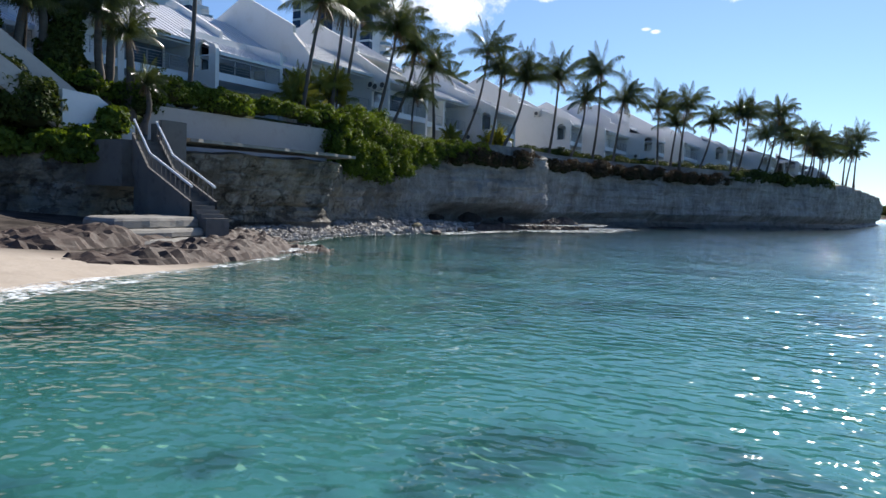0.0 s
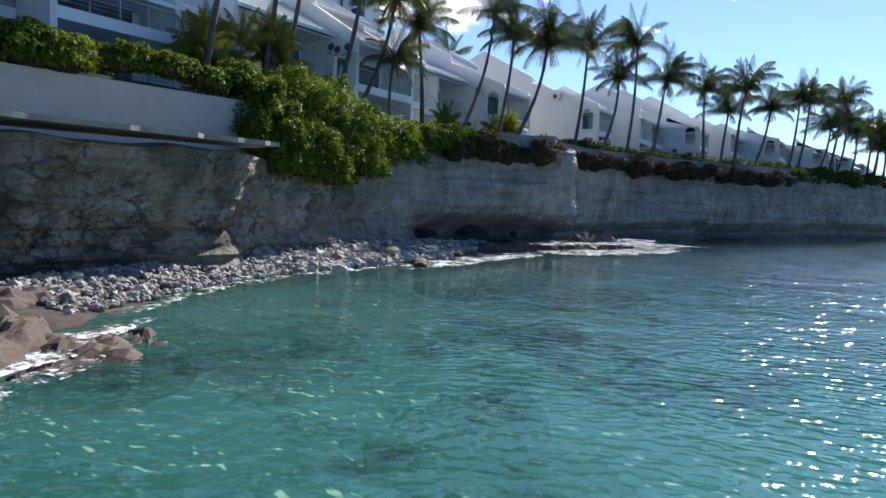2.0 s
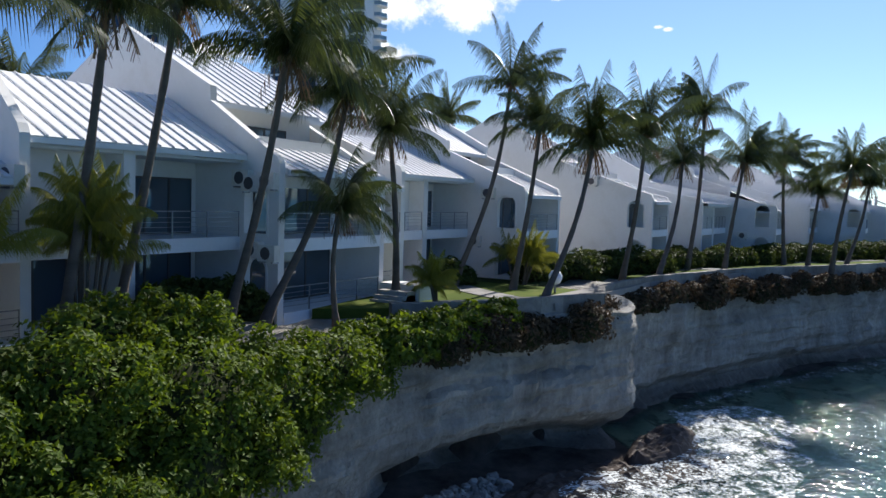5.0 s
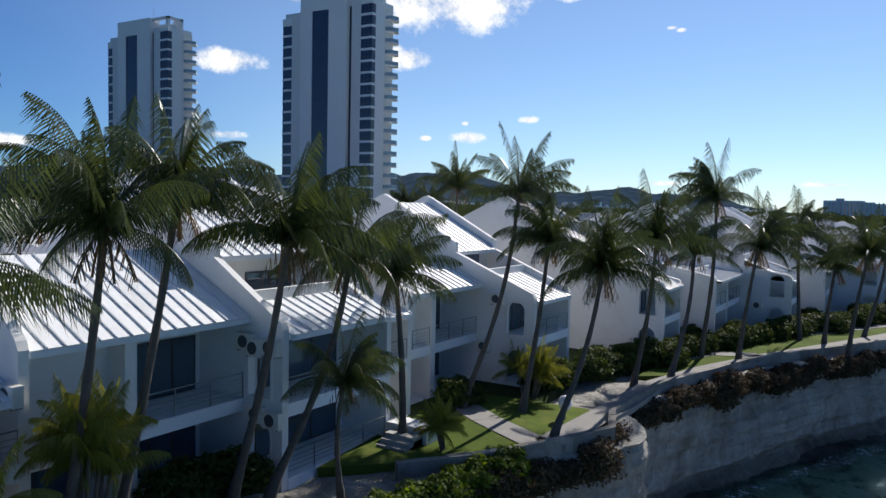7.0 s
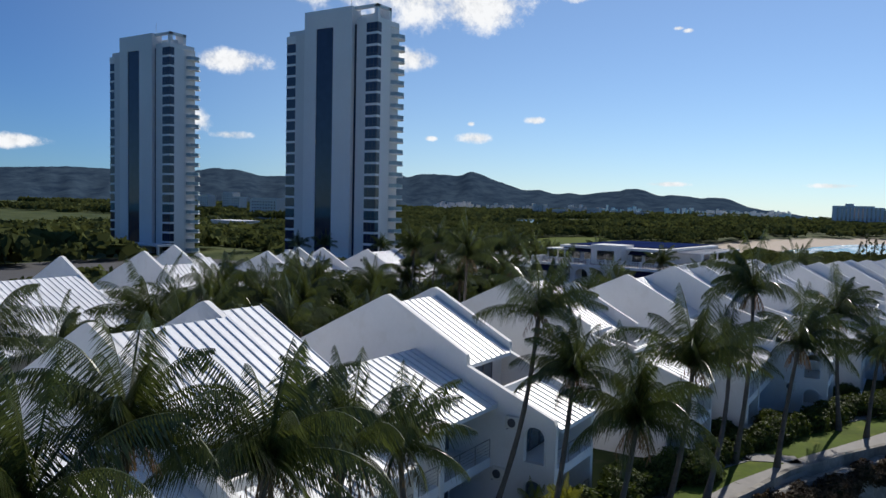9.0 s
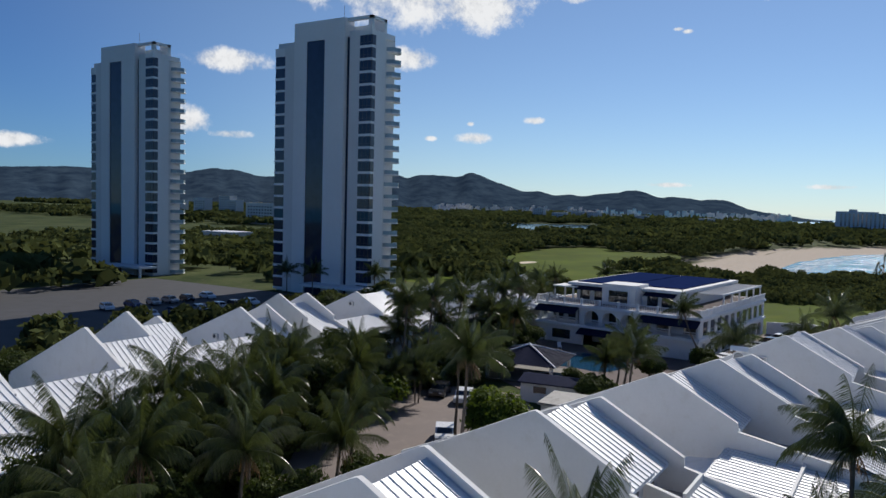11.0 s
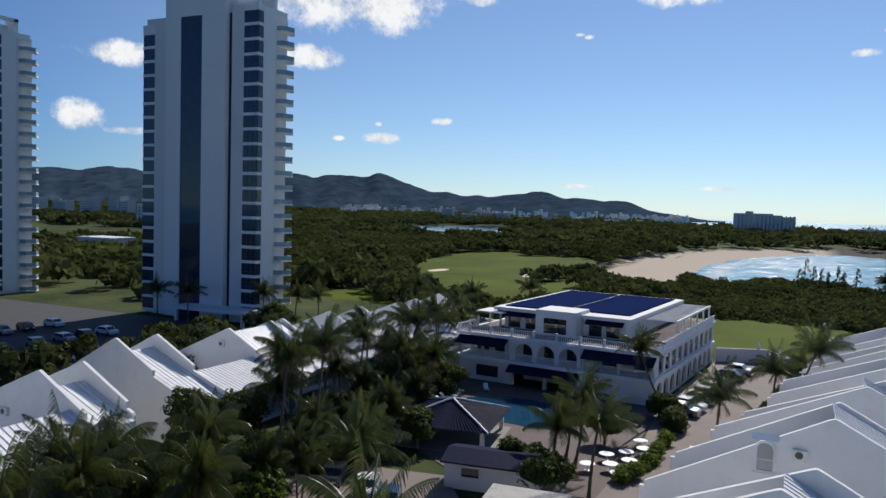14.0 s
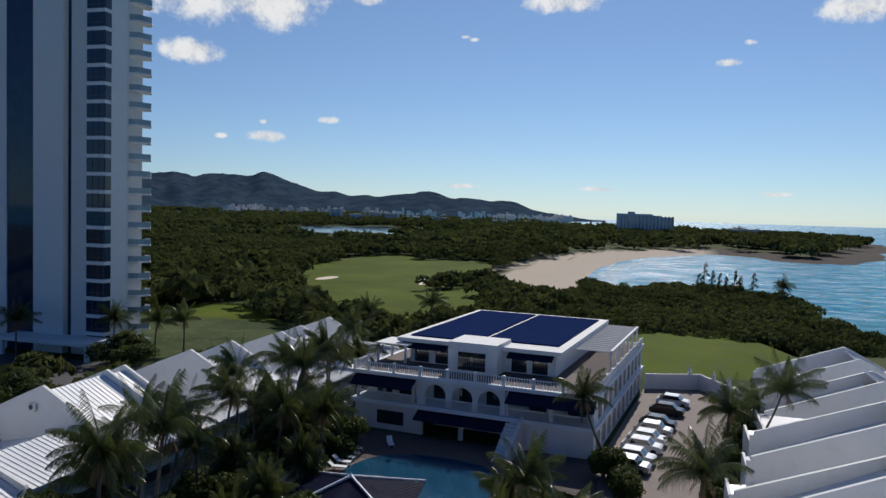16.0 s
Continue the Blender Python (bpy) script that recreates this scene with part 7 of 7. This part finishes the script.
# ---- garden plants and trees ----
def clump_palm(x, y, z, stems, h, seed, label="clump of slim yellow-green areca palms", k=0.55):
    rnd = random.Random(seed)
    t = thing("areca_palm", label, "palm", (x, y, z), group="areca palms")
    for i in range(stems):
        a = rnd.uniform(0, 6.28)
        top = Vector((math.cos(a) * rnd.uniform(0.2, 1.1), math.sin(a) * rnd.uniform(0.2, 0.9), h * rnd.uniform(0.55, 1.0)))
        foot = Vector((top.x * 0.35, top.y * 0.35, -0.2))
        part("stem", Shape().bar(tuple(foot), tuple(top), 0.05, 5), TRUNK, t)
        c = part("crown", ARECA_CROWNS[(seed + i) % 3], ARECA_LEAF, t) if k < 0.6 else part("crown", CROWNS[(seed + i) % 6], PALM_LEAF, t)
        c.matrix_basis = Matrix.Translation(top) @ pose(0, 0, 0, 0, 0, rnd.uniform(0, 360)) @ Matrix.Diagonal((k, k, k * 1.15, 1))


clump_palm(52.6, 36.6, 7.3, 8, 4.6, 3)
clump_palm(48.6, 35.6, 7.3, 5, 3.6, 4)
clump_palm(77.4, 34.6, 7.4, 6, 2.2, 6, "dense low palm bush beside the garden path", 0.5)
clump_palm(67.2, 33.6, 7.5, 4, 1.2, 8, "spiky pandanus bush on the lawn", 0.42)
clump_palm(46.8, 34.6, 7.3, 5, 2.4, 9)


def tree(x, y, z, h, r, seed, label="round leafy shade tree", mat=None, leaves=7000):
    rnd = random.Random(seed)
    t = thing("tree", label, "tree", (x, y, z), group="shade trees")
    s = Shape().bar((0, 0, -0.3), (0.1, 0.05, h * 0.45), 0.17, 7)
    part("trunk", s, TREE_BARK, t)
    blobs = []
    for i in range(9):
        a, q = rnd.uniform(0, 6.28), rnd.uniform(0.15, 0.62)
        blobs.append(((math.cos(a) * r * q, math.sin(a) * r * q, h * rnd.uniform(0.42, 0.8)), (r * rnd.uniform(0.4, 0.6), r * rnd.uniform(0.4, 0.6), h * rnd.uniform(0.18, 0.28))))
    for b in blobs[:5]:
        part("limb", Shape().bar((0.05, 0, h * 0.3), (b[0][0] * 0.8, b[0][1] * 0.8, b[0][2]), 0.07, 5), TREE_BARK, t)
    part("crown", leaf_mesh("crown", blobs, leaves, 0.165, seed, mat or HEDGE), mat or HEDGE, t)
    # dark lump in place of the shade inside the crown
    part("twig_mass", core_shape(blobs, 0.7), TWIG_SHADE, t, smooth=True)


tree(117.6, 60.2, 6.2, 6.4, 3.6, 1, "round bright green shade tree in the court", SEA_GRAPE, 12000)
tree(133.6, 89.6, 6.2, 6.6, 4.4, 2, "dense dark shade tree before the inland houses", HEDGE, 16000)
tree(128.6, 88.2, 6.2, 4.8, 3.4, 4, "dark spreading tree before the inland houses", HEDGE, 11000)
tree(130.2, 81.3, 6.2, 3.4, 2.6, 5, "small bright green garden tree", SEA_GRAPE, 7000)
tree(123.5, 77.0, 6.2, 4.6, 2.8, 3, "small spreading tree in the court", SEA_GRAPE)
for i, (x, y, h, r) in enumerate(((113, 82, 5.6, 3.6), (106, 80, 5.2, 3.4), (100, 79, 5.6, 3.6), (109, 74, 5.0, 3.2), (103, 75, 4.6, 3.2), (97, 72, 5.0, 3.4), (92, 74, 5.2, 3.4), (131, 80, 4.8, 3.2), (126, 86, 4.6, 2.8), (88, 70, 5.0, 3.2), (94, 64, 4.6, 3.0), (101, 62, 4.4, 2.8), (146, 82, 4.6, 3.0), (152, 82.5, 4.6, 3.0), (163, 86, 5.0, 3.2), (170, 82, 4.6, 3.0), (140, 77, 4.2, 2.6), (146, 74, 4.0, 2.6), (139, 58, 4.0, 2.6), (144, 62, 3.6, 2.4), (157, 57, 3.0, 2.0), (80, 72, 5.4, 3.4), (74, 68, 5.4, 3.4), (67, 66, 5.2, 3.2), (60, 64, 5.2, 3.2), (171, 53.6, 3.2, 2.2), (150, 110, 6, 4), (165, 122, 5.4, 3.8), (188, 124, 5, 3.6), (117, 118, 5.6, 4), (100, 112, 5.8, 4), (186, 38.2, 3.0, 1.6), (182, 38.6, 2.6, 1.4), (192, 37.6, 2.6, 1.4), (176, 40.6, 3, 1.6))):
    tree(x, y, 6.2, h, r, 50 + i, "leafy dark green garden tree", HEDGE, 5200)
for i, (x, y) in enumerate(((81, 34.6), (83.5, 33.6), (86.5, 34.2), (89, 32.6), (90.5, 30.6), (79.5, 35), (99.5, 31.4), (104, 29), (113.5, 24.2), (118, 25), (125, 21.5), (58.8, 37.6), (57.0, 38.0), (73.6, 37.0))):
    bush("garden_shrub", "dark rounded garden shrub by the house wall", [((x, y, 8.1), (1.3, 1.0, 0.9)), ((x + 0.9, y - 0.3, 7.9), (0.9, 0.8, 0.7))], 1800, 0.12, 70 + i, HEDGE, group="garden shrubs")


# ---- fittings on the houses ----
def ac_unit(at, turn, first=None):
    if first:
        return copy_thing(first, pose(*at, 0, 0, turn))
    t = thing("air_conditioner", "cream outdoor air conditioner unit on a white wall", "air conditioner", at, turn, group="air conditioners")
    part("casing", Shape().box(-0.42, -0.34, 0, 0.42, -0.02, 0.62), AC_WHITE, t)
    part("fan_grille", Shape().plate([[(0.1 + 0.24 * math.cos(k * 0.5236) - 0.14, 0.31 + 0.24 * math.sin(k * 0.5236)) for k in range(12)]], -0.355, -0.34, "y"), AC_DARK, t, "round dark fan grille")
    for x in (-0.31, 0.31):
        part("bracket", Shape().box(x - 0.03, -0.34, -0.06, x + 0.03, 0, 0), STEEL, t)
    return t


AC = ac_unit((60.74, 38.0, 12.1), -90)
for x, y, z in ((60.74, 37.2, 12.2), (60.74, 38.5, 12.3), (60.74, 37.9, 9.6), (60.74, 37.1, 9.5), (79.34, 37.6, 12.2), (79.34, 38.4, 9.35), (52.0, 38.6, 12.0), (92.54, 36.0, 13.4), (111.0 - 0.16, 45.3, 13.6), (110.84, 28.5, 9.4), (119.64, 40.5, 14.6), (129.24, 30.0, 10.0), (129.24, 28.8, 10.0), (136.54, 37.5, 15.0), (149.64, 103.26, 13.3), (107.14, 99.0, 12.9), (118.84, 99.6, 12.6), (129.24, 38.5, 16.0), (70.64, 40.0, 12.3), (40.34, 38.4, 10.8)):
    ac_unit((x, y, z), -90, AC)


def front_steps():
    t = thing("entrance_steps", "white steps with a broad end wall leading to the lawn", "steps", (67.2, 35.4, 7.3))
    for k in range(4):
        part("step", Shape().box(-1.6 + 0.3 * k, -0.6, 0, 0.0, 0.9, 0.18 * (k + 1)), CONCRETE, t)
    part("end_wall", Shape().box(0.0, -0.8, 0, 1.1, 1.3, 0.95), PLASTER, t)


front_steps()
globe = thing("garden_lamp", "round white globe lamp among the shrubs", "lamp", (74.5, 31.3, 7.5))
part("globe", Shape().lathe([(0.05, 0.5), (0.24, 0.58), (0.34, 0.8), (0.34, 0.95), (0.22, 1.17), (0.03, 1.25)], 14), FRAME, globe, smooth=True)
part("post", Shape().bar((0, 0, -0.1), (0, 0, 0.55), 0.06, 8), STEEL, globe)

# small buildings in the court
shed = thing("service_hut", "small white hut with a pale flat roof and slatted door", "hut", (127.0, 53.6, 6.2), 6)
part("wall", Shape().box(0, 0, 0, 5.2, 5.6, 3.2), PLASTER, shed)
part("roof", Shape().box(-0.3, -0.3, 3.2, 5.5, 5.9, 3.45), CONCRETE, shed, "stained pale flat roof")
for k in range(7):
    part("slat", Shape().box(-0.06, 3.0 + 0.3 * k, 0.3, 0.0, 3.15 + 0.3 * k, 2.6), DARKFRAME, shed)
bar = thing("pool_bar", "low white pool bar with a navy edged roof", "hut", (138.6, 58.8, 6.2), 8)
part("wall", Shape().box(0, 0, 0, 4.6, 8.2, 2.5), PLASTER, bar)
part("roof", Shape().plate([[(-0.4, 2.5), (2.3, 3.1), (5.0, 2.5), (5.0, 2.35), (-0.4, 2.35)]], -0.3, 8.5, "y"), NAVY, bar, "navy blue tiled roof")
part("window", Shape().box(-0.03, 5.0, 1.2, 0.03, 6.6, 2.0), GLASS, bar)


def lounger(at, turn, first=None):
    if first:
        return copy_thing(first, pose(*at, 0, 0, turn))
    t = thing("sun_lounger", "white plastic sun lounger on the pool deck", "lounger", at, turn, group="sun loungers")
    part("seat", Shape().box(-0.9, -0.32, 0.3, 0.5, 0.32, 0.38), FRAME, t)
    part("backrest", Shape().quad((0.5, -0.32, 0.34), (0.5, 0.32, 0.34), (1.05, 0.32, 0.85), (1.05, -0.32, 0.85)).quad((0.5, -0.32, 0.28), (0.5, 0.32, 0.28), (1.08, 0.32, 0.8), (1.08, -0.32, 0.8)), FRAME, t)
    for x in (-0.8, 0.4):
        for y in (-0.26, 0.26):
            part("leg", Shape().box(x, y - 0.03, 0, x + 0.06, y + 0.03, 0.3), FRAME, t)
    return t


LOUNGER = lounger((172.6, 77.0, 6.28), 30)
for k in range(5):
    lounger((170.0 - 1.6 * k, 80.0 - 0.2 * k, 6.28), 60 + 9 * k, LOUNGER)


def patio_table(at, first=None):
    if first:
        return copy_thing(first, pose(*at))
    t = thing("patio_table", "round white patio table with four chairs' space on the paving", "table", at, group="patio tables")
    part("tabletop", Shape().lathe([(0.75, 0.7), (0.78, 0.73), (0.75, 0.76)], 18), FRAME, t)
    part("pedestal", Shape().lathe([(0.3, 0.0), (0.28, 0.05), (0.06, 0.1), (0.06, 0.7)], 10), FRAME, t)
    return t


TABLE = patio_table((151.0, 53.2, 6.28))
for k, (x, y) in enumerate(((153.5, 54.0), (149.0, 54.6), (155.5, 52.6), (146.8, 53.4), (158.0, 53.4), (151.8, 55.6), (148.0, 56.6))):
    patio_table((x, y, 6.28), TABLE)
fence = thing("pool_fence", "white slatted pool fence", "fence", (150, 81.2, 6.27), 3)
for k in range(90):
    part("slat", Shape().box(0.25 * k, 0, 0, 0.25 * k + 0.08, 0.05, 1.1) if k == 0 else fence.children[0].data, FRAME, fence, at=None if k == 0 else (0.25 * k, 0, 0))
part("top_rail", Shape().box(0, -0.01, 1.1, 22.6, 0.06, 1.18), FRAME, fence)


# she-oaks on the headland
def casuarina(x, y, z, h, seed):
    rnd = random.Random(seed)
    t = thing("casuarina_tree", "thin feathery dark tree on the headland", "tree", (x, y, z), group="headland trees")
    part("trunk", Shape().bar((0, 0, -0.3), (0.6, 0, h), 0.14, 6), TREE_BARK, t)
    # short upswept sprays round a tapering spire, with sky between them
    blobs = []
    for k in range(26):
        f = k / 25
        a, out = rnd.uniform(0, 2 * math.pi), (2.6 - 2.3 * f) * rnd.uniform(0.3, 1.0) * h / 10
        blobs.append(((0.6 * f + out * math.cos(a), out * math.sin(a) - 0.5 * f, h * (0.12 + 0.88 * f) + 0.3 * out), (0.55 - 0.25 * f, 0.55 - 0.25 * f, 0.75 - 0.2 * f)))
    part("crown", leaf_mesh("crown", blobs, 1300, 0.17, seed, WOOD_LEAF, shell=0.1), WOOD_LEAF, t)


for i, (x, y, h) in enumerate(((364, 38.6, 9), (366.6, 36.6, 12.5), (368, 34, 10), (369, 31.6, 9), (370.4, 29.6, 8), (372.6, 26.4, 10), (374, 24.6, 8), (372.4, 20.4, 9.5))):
    casuarina(x, y, 4.2, h, 200 + i)
palm((350.3, 13.7, 4.2), (351, 13.7, 11.6), 1.2, "lone coconut palm on the headland", "headland trees")


# planting that fills the inland gardens
rg = random.Random(77)
for i in range(46):
    u = (i + 0.5) / 46
    x = 84 + 84 * u + rg.uniform(-2, 2)
    lo, hi = 70 + 0.10 * (x - 84), 77.5 + 0.14 * (x - 84)
    y = rg.uniform(lo, hi)
    if (x > 147 and y > 65 and y < 80) or (112 < x < 136 and 60 < y < 77):
        y = hi + 0.5
    k = rg.uniform(0.8, 1.35)
    bush("garden_shrub", "dense dark green shrub in the shaded garden", [((x, y, 7.2), (1.9 * k, 1.7 * k, 1.5 * k)), ((x + 1.5, y + 0.6, 6.9), (1.4 * k, 1.2 * k, 1.1 * k)), ((x - 0.9, y - 1.2, 7.0), (1.3 * k, 1.3 * k, 1.2 * k))], 3000, 0.17, 300 + i, HEDGE, group="inland shrubs")
for i in range(16):
    x, y = 86 + 5.4 * i + rg.uniform(-1.5, 1.5), 73 + 0.62 * i + rg.uniform(-2.5, 2.5)
    clump_palm(x, y, 6.2, 4, rg.uniform(3.0, 5.5), 400 + i, "clump of leafy garden palms in the shade", rg.uniform(0.7, 0.95))
bush("hedge", "low green planting along the parking lane", blobs_along([(168, 43.6), (174, 42.4), (180, 41.2), (188, 40.0), (197, 38.9)], 1.4, (1.3, 1.0, 0.8), 6.8, 51), 12000, 0.13, 52, HEDGE)
bush("hedge", "clipped hedge between the pool deck and the lane", blobs_along([(146, 53.0), (150, 52.2), (157, 51.3), (163, 51.2)], 1.2, (0.9, 0.8, 0.6), 6.7, 53), 8000, 0.11, 54, SEA_GRAPE)
bush("garden_shrub", "brown-green shrubs at the clubhouse corner", blobs_along([(165, 51.2), (169, 51.5), (173, 52.4)], 1.2, (1.4, 1.2, 1.3), 7.2, 55), 8000, 0.14, 56, HEDGE)

# dark planting round the beach stair
bush("bank_shrub", "dark shrubs below the sloping garden walls", [((25.2, 31.8, 6.0), (1.3, 1.0, 1.3)), ((23.6, 32.6, 6.2), (1.4, 1.1, 1.5)), ((26.0, 32.6, 6.6), (1.0, 0.9, 0.8)), ((22.0, 33.4, 6.4), (1.5, 1.2, 1.6)), ((24.6, 33.4, 7.4), (1.2, 1.0, 1.0))], 12000, 0.13, 61, HEDGE)
bush("garden_shrub", "tall dark evergreen in front of the first house", [((28.9, 34.9, 8.0), (1.1, 1.0, 1.6)), ((28.7, 34.8, 10.2), (0.95, 0.9, 1.7)), ((29.2, 35.1, 12.2), (0.8, 0.8, 1.5)), ((28.0, 34.6, 8.6), (0.9, 0.8, 1.5))], 11000, 0.12, 62, HEDGE)
bush("garden_shrub", "tall dark shrubs in front of the first house", [((22.6, 35.2, 8.4), (1.6, 1.2, 1.9)), ((24.2, 35.2, 10.0), (1.3, 1.0, 1.7)), ((21.0, 35.8, 9.4), (1.6, 1.2, 2.4)), ((19.4, 35.6, 8.2), (1.5, 1.2, 2.0))], 14000, 0.13, 64, HEDGE)
bush("bank_grass", "rough grass tufts on the bank by the stair", [((27.6, 30.9, 4.7), (1.4, 0.9, 0.7)), ((26.2, 31.2, 4.5), (1.4, 0.8, 0.6)), ((28.6, 30.8, 5.6), (0.8, 0.7, 0.8))], 6000, 0.13, 63, SEA_GRAPE)
for x, y, zt in ((27.2, 35.0, 12.4), (26.2, 34.6, 11.2), (30.8, 34.6, 12.2)):
    palm((x, y, 6.0), (x + 0.2, y - 0.2, zt), 0.72, "stout dark fan palm in front of the first house", "garden palms", 0.28)


# tall trees and palms between the court and the inland row
rt = random.Random(31)
for i in range(11):
    x = 82 + 3.1 * i + rt.uniform(-1, 1)
    y = 73.6 + 0.30 * (x - 82) + rt.uniform(-2.0, 1.0)
    tree(x, y, 6.2, rt.uniform(7.0, 8.8), rt.uniform(3.2, 4.0), 500 + i, "tall dense dark green garden tree", HEDGE, 6500)
for i in range(10):
    x = 83 + 3.4 * i + rt.uniform(-1.2, 1.2)
    y = 72.0 + 0.27 * (x - 83) + rt.uniform(-3, 2.2)
    palm((x, y, 6.2), (x + rt.uniform(-0.8, 0.8), y + rt.uniform(-0.8, 0.8), rt.uniform(12.4, 15.4)), rt.uniform(1.2, 1.45), "coconut palm with a broad green crown", "inland palms")
for i in range(4):
    x = 140 + 8.4 * i + rt.uniform(-1.2, 1.2)
    palm((x, 86 + rt.uniform(-2, 1.5), 6.2), (x + rt.uniform(-0.6, 0.6), 85.6 + rt.uniform(-1, 1), rt.uniform(12.2, 15.4)), rt.uniform(1.05, 1.3), "coconut palm with a broad green crown", "inland palms")


def hill_town():
    """Pale little houses scattered over the feet of the hills."""
    rh = random.Random(8)
    s = Shape()
    for i in range(420):
        b = rh.choice((rh.uniform(7.5, 16), rh.uniform(8, 13), rh.uniform(24, 33), rh.uniform(30, 33), rh.uniform(16, 26)))
        u = rh.uniform(0, 0.32) if b > 16 else rh.uniform(0, 0.25)
        r = 2500 + 900 * u
        x, y, z = 45 + r * math.cos(radians(b)), 20 + r * math.sin(radians(b)), 4 + 70 * u * rh.uniform(0.6, 1.2)
        w, h = rh.uniform(5, 14), rh.uniform(4, 9)
        s.box(x, y, z - 12, x + 9, y + w, z + h)
    tagged(new("hillside_town", s.mesh("hillside_town", FARWHITE)), "scatter of small pale houses along the hill feet", "town", kind="stuff")


hill_town()


# the hooded arched window high in a gable wall
gw = thing("window_1", "arched gable window under a small plaster hood", "window", (129.24, 40.5, 14.9), kind="structure")
part("window_frame", Shape().plate([arch(-0.62, 0.62, -0.1, 2.0), arch(-0.48, 0.48, 0.05, 1.85)], -0.16, 0.0), PLASTER, gw)
part("pane", Shape().plate([arch(-0.5, 0.5, 0.03, 1.87)], -0.06, -0.02), PALE_GLASS, gw)
part("glazing_bar", Shape().box(-0.09, -0.48, 0.72, -0.05, 0.48, 0.78), FRAME, gw)
part("hood", Shape().plate([[(-0.3, 2.05), (0.0, 2.45), (0.0, 2.05)]], -0.8, 0.8, "y"), SLAB, gw, "small sloping plaster hood")
part("window_sill", Shape().box(-0.24, -0.72, -0.18, 0.0, 0.72, -0.1), PLASTER, gw)
canopy("woods", "small clusters of trees on the open fairway", 26, (345, 385, 112, 140), 14, 5.0, 2.8, lambda x, y: np.abs((x - 365) * 0.2 + (y - 122)) < 5, 120, 0.24)
canopy("woods", "belt of dark trees and hedges round the car park", 90, (96, 205, 112, 136), 15, 5.0, 2.6, lambda x, y: ((y < 119) | (y > 131) | (x < 120)) & (x < 200), 110, 0.24)

# shrubs between the seaward gardens and the house fronts
rf = random.Random(19)
for i in range(20):
    x = 85.5 + 2.4 * i
    y = float(np.interp(x, [85, 97, 108, 120, 134], [33.6, 30.4, 26.4, 20.6, 15.2])) + rf.uniform(-0.7, 0.7)
    k = rf.uniform(0.8, 1.25)
    bush("garden_shrub", "dark rounded garden shrub by the house wall", [((x, y, 8.0), (1.5 * k, 1.1 * k, 1.0 * k)), ((x + 1.1, y - 0.6, 7.8), (1.0 * k, 0.8 * k, 0.7 * k))], 2000, 0.12, 600 + i, HEDGE, group="garden shrubs")
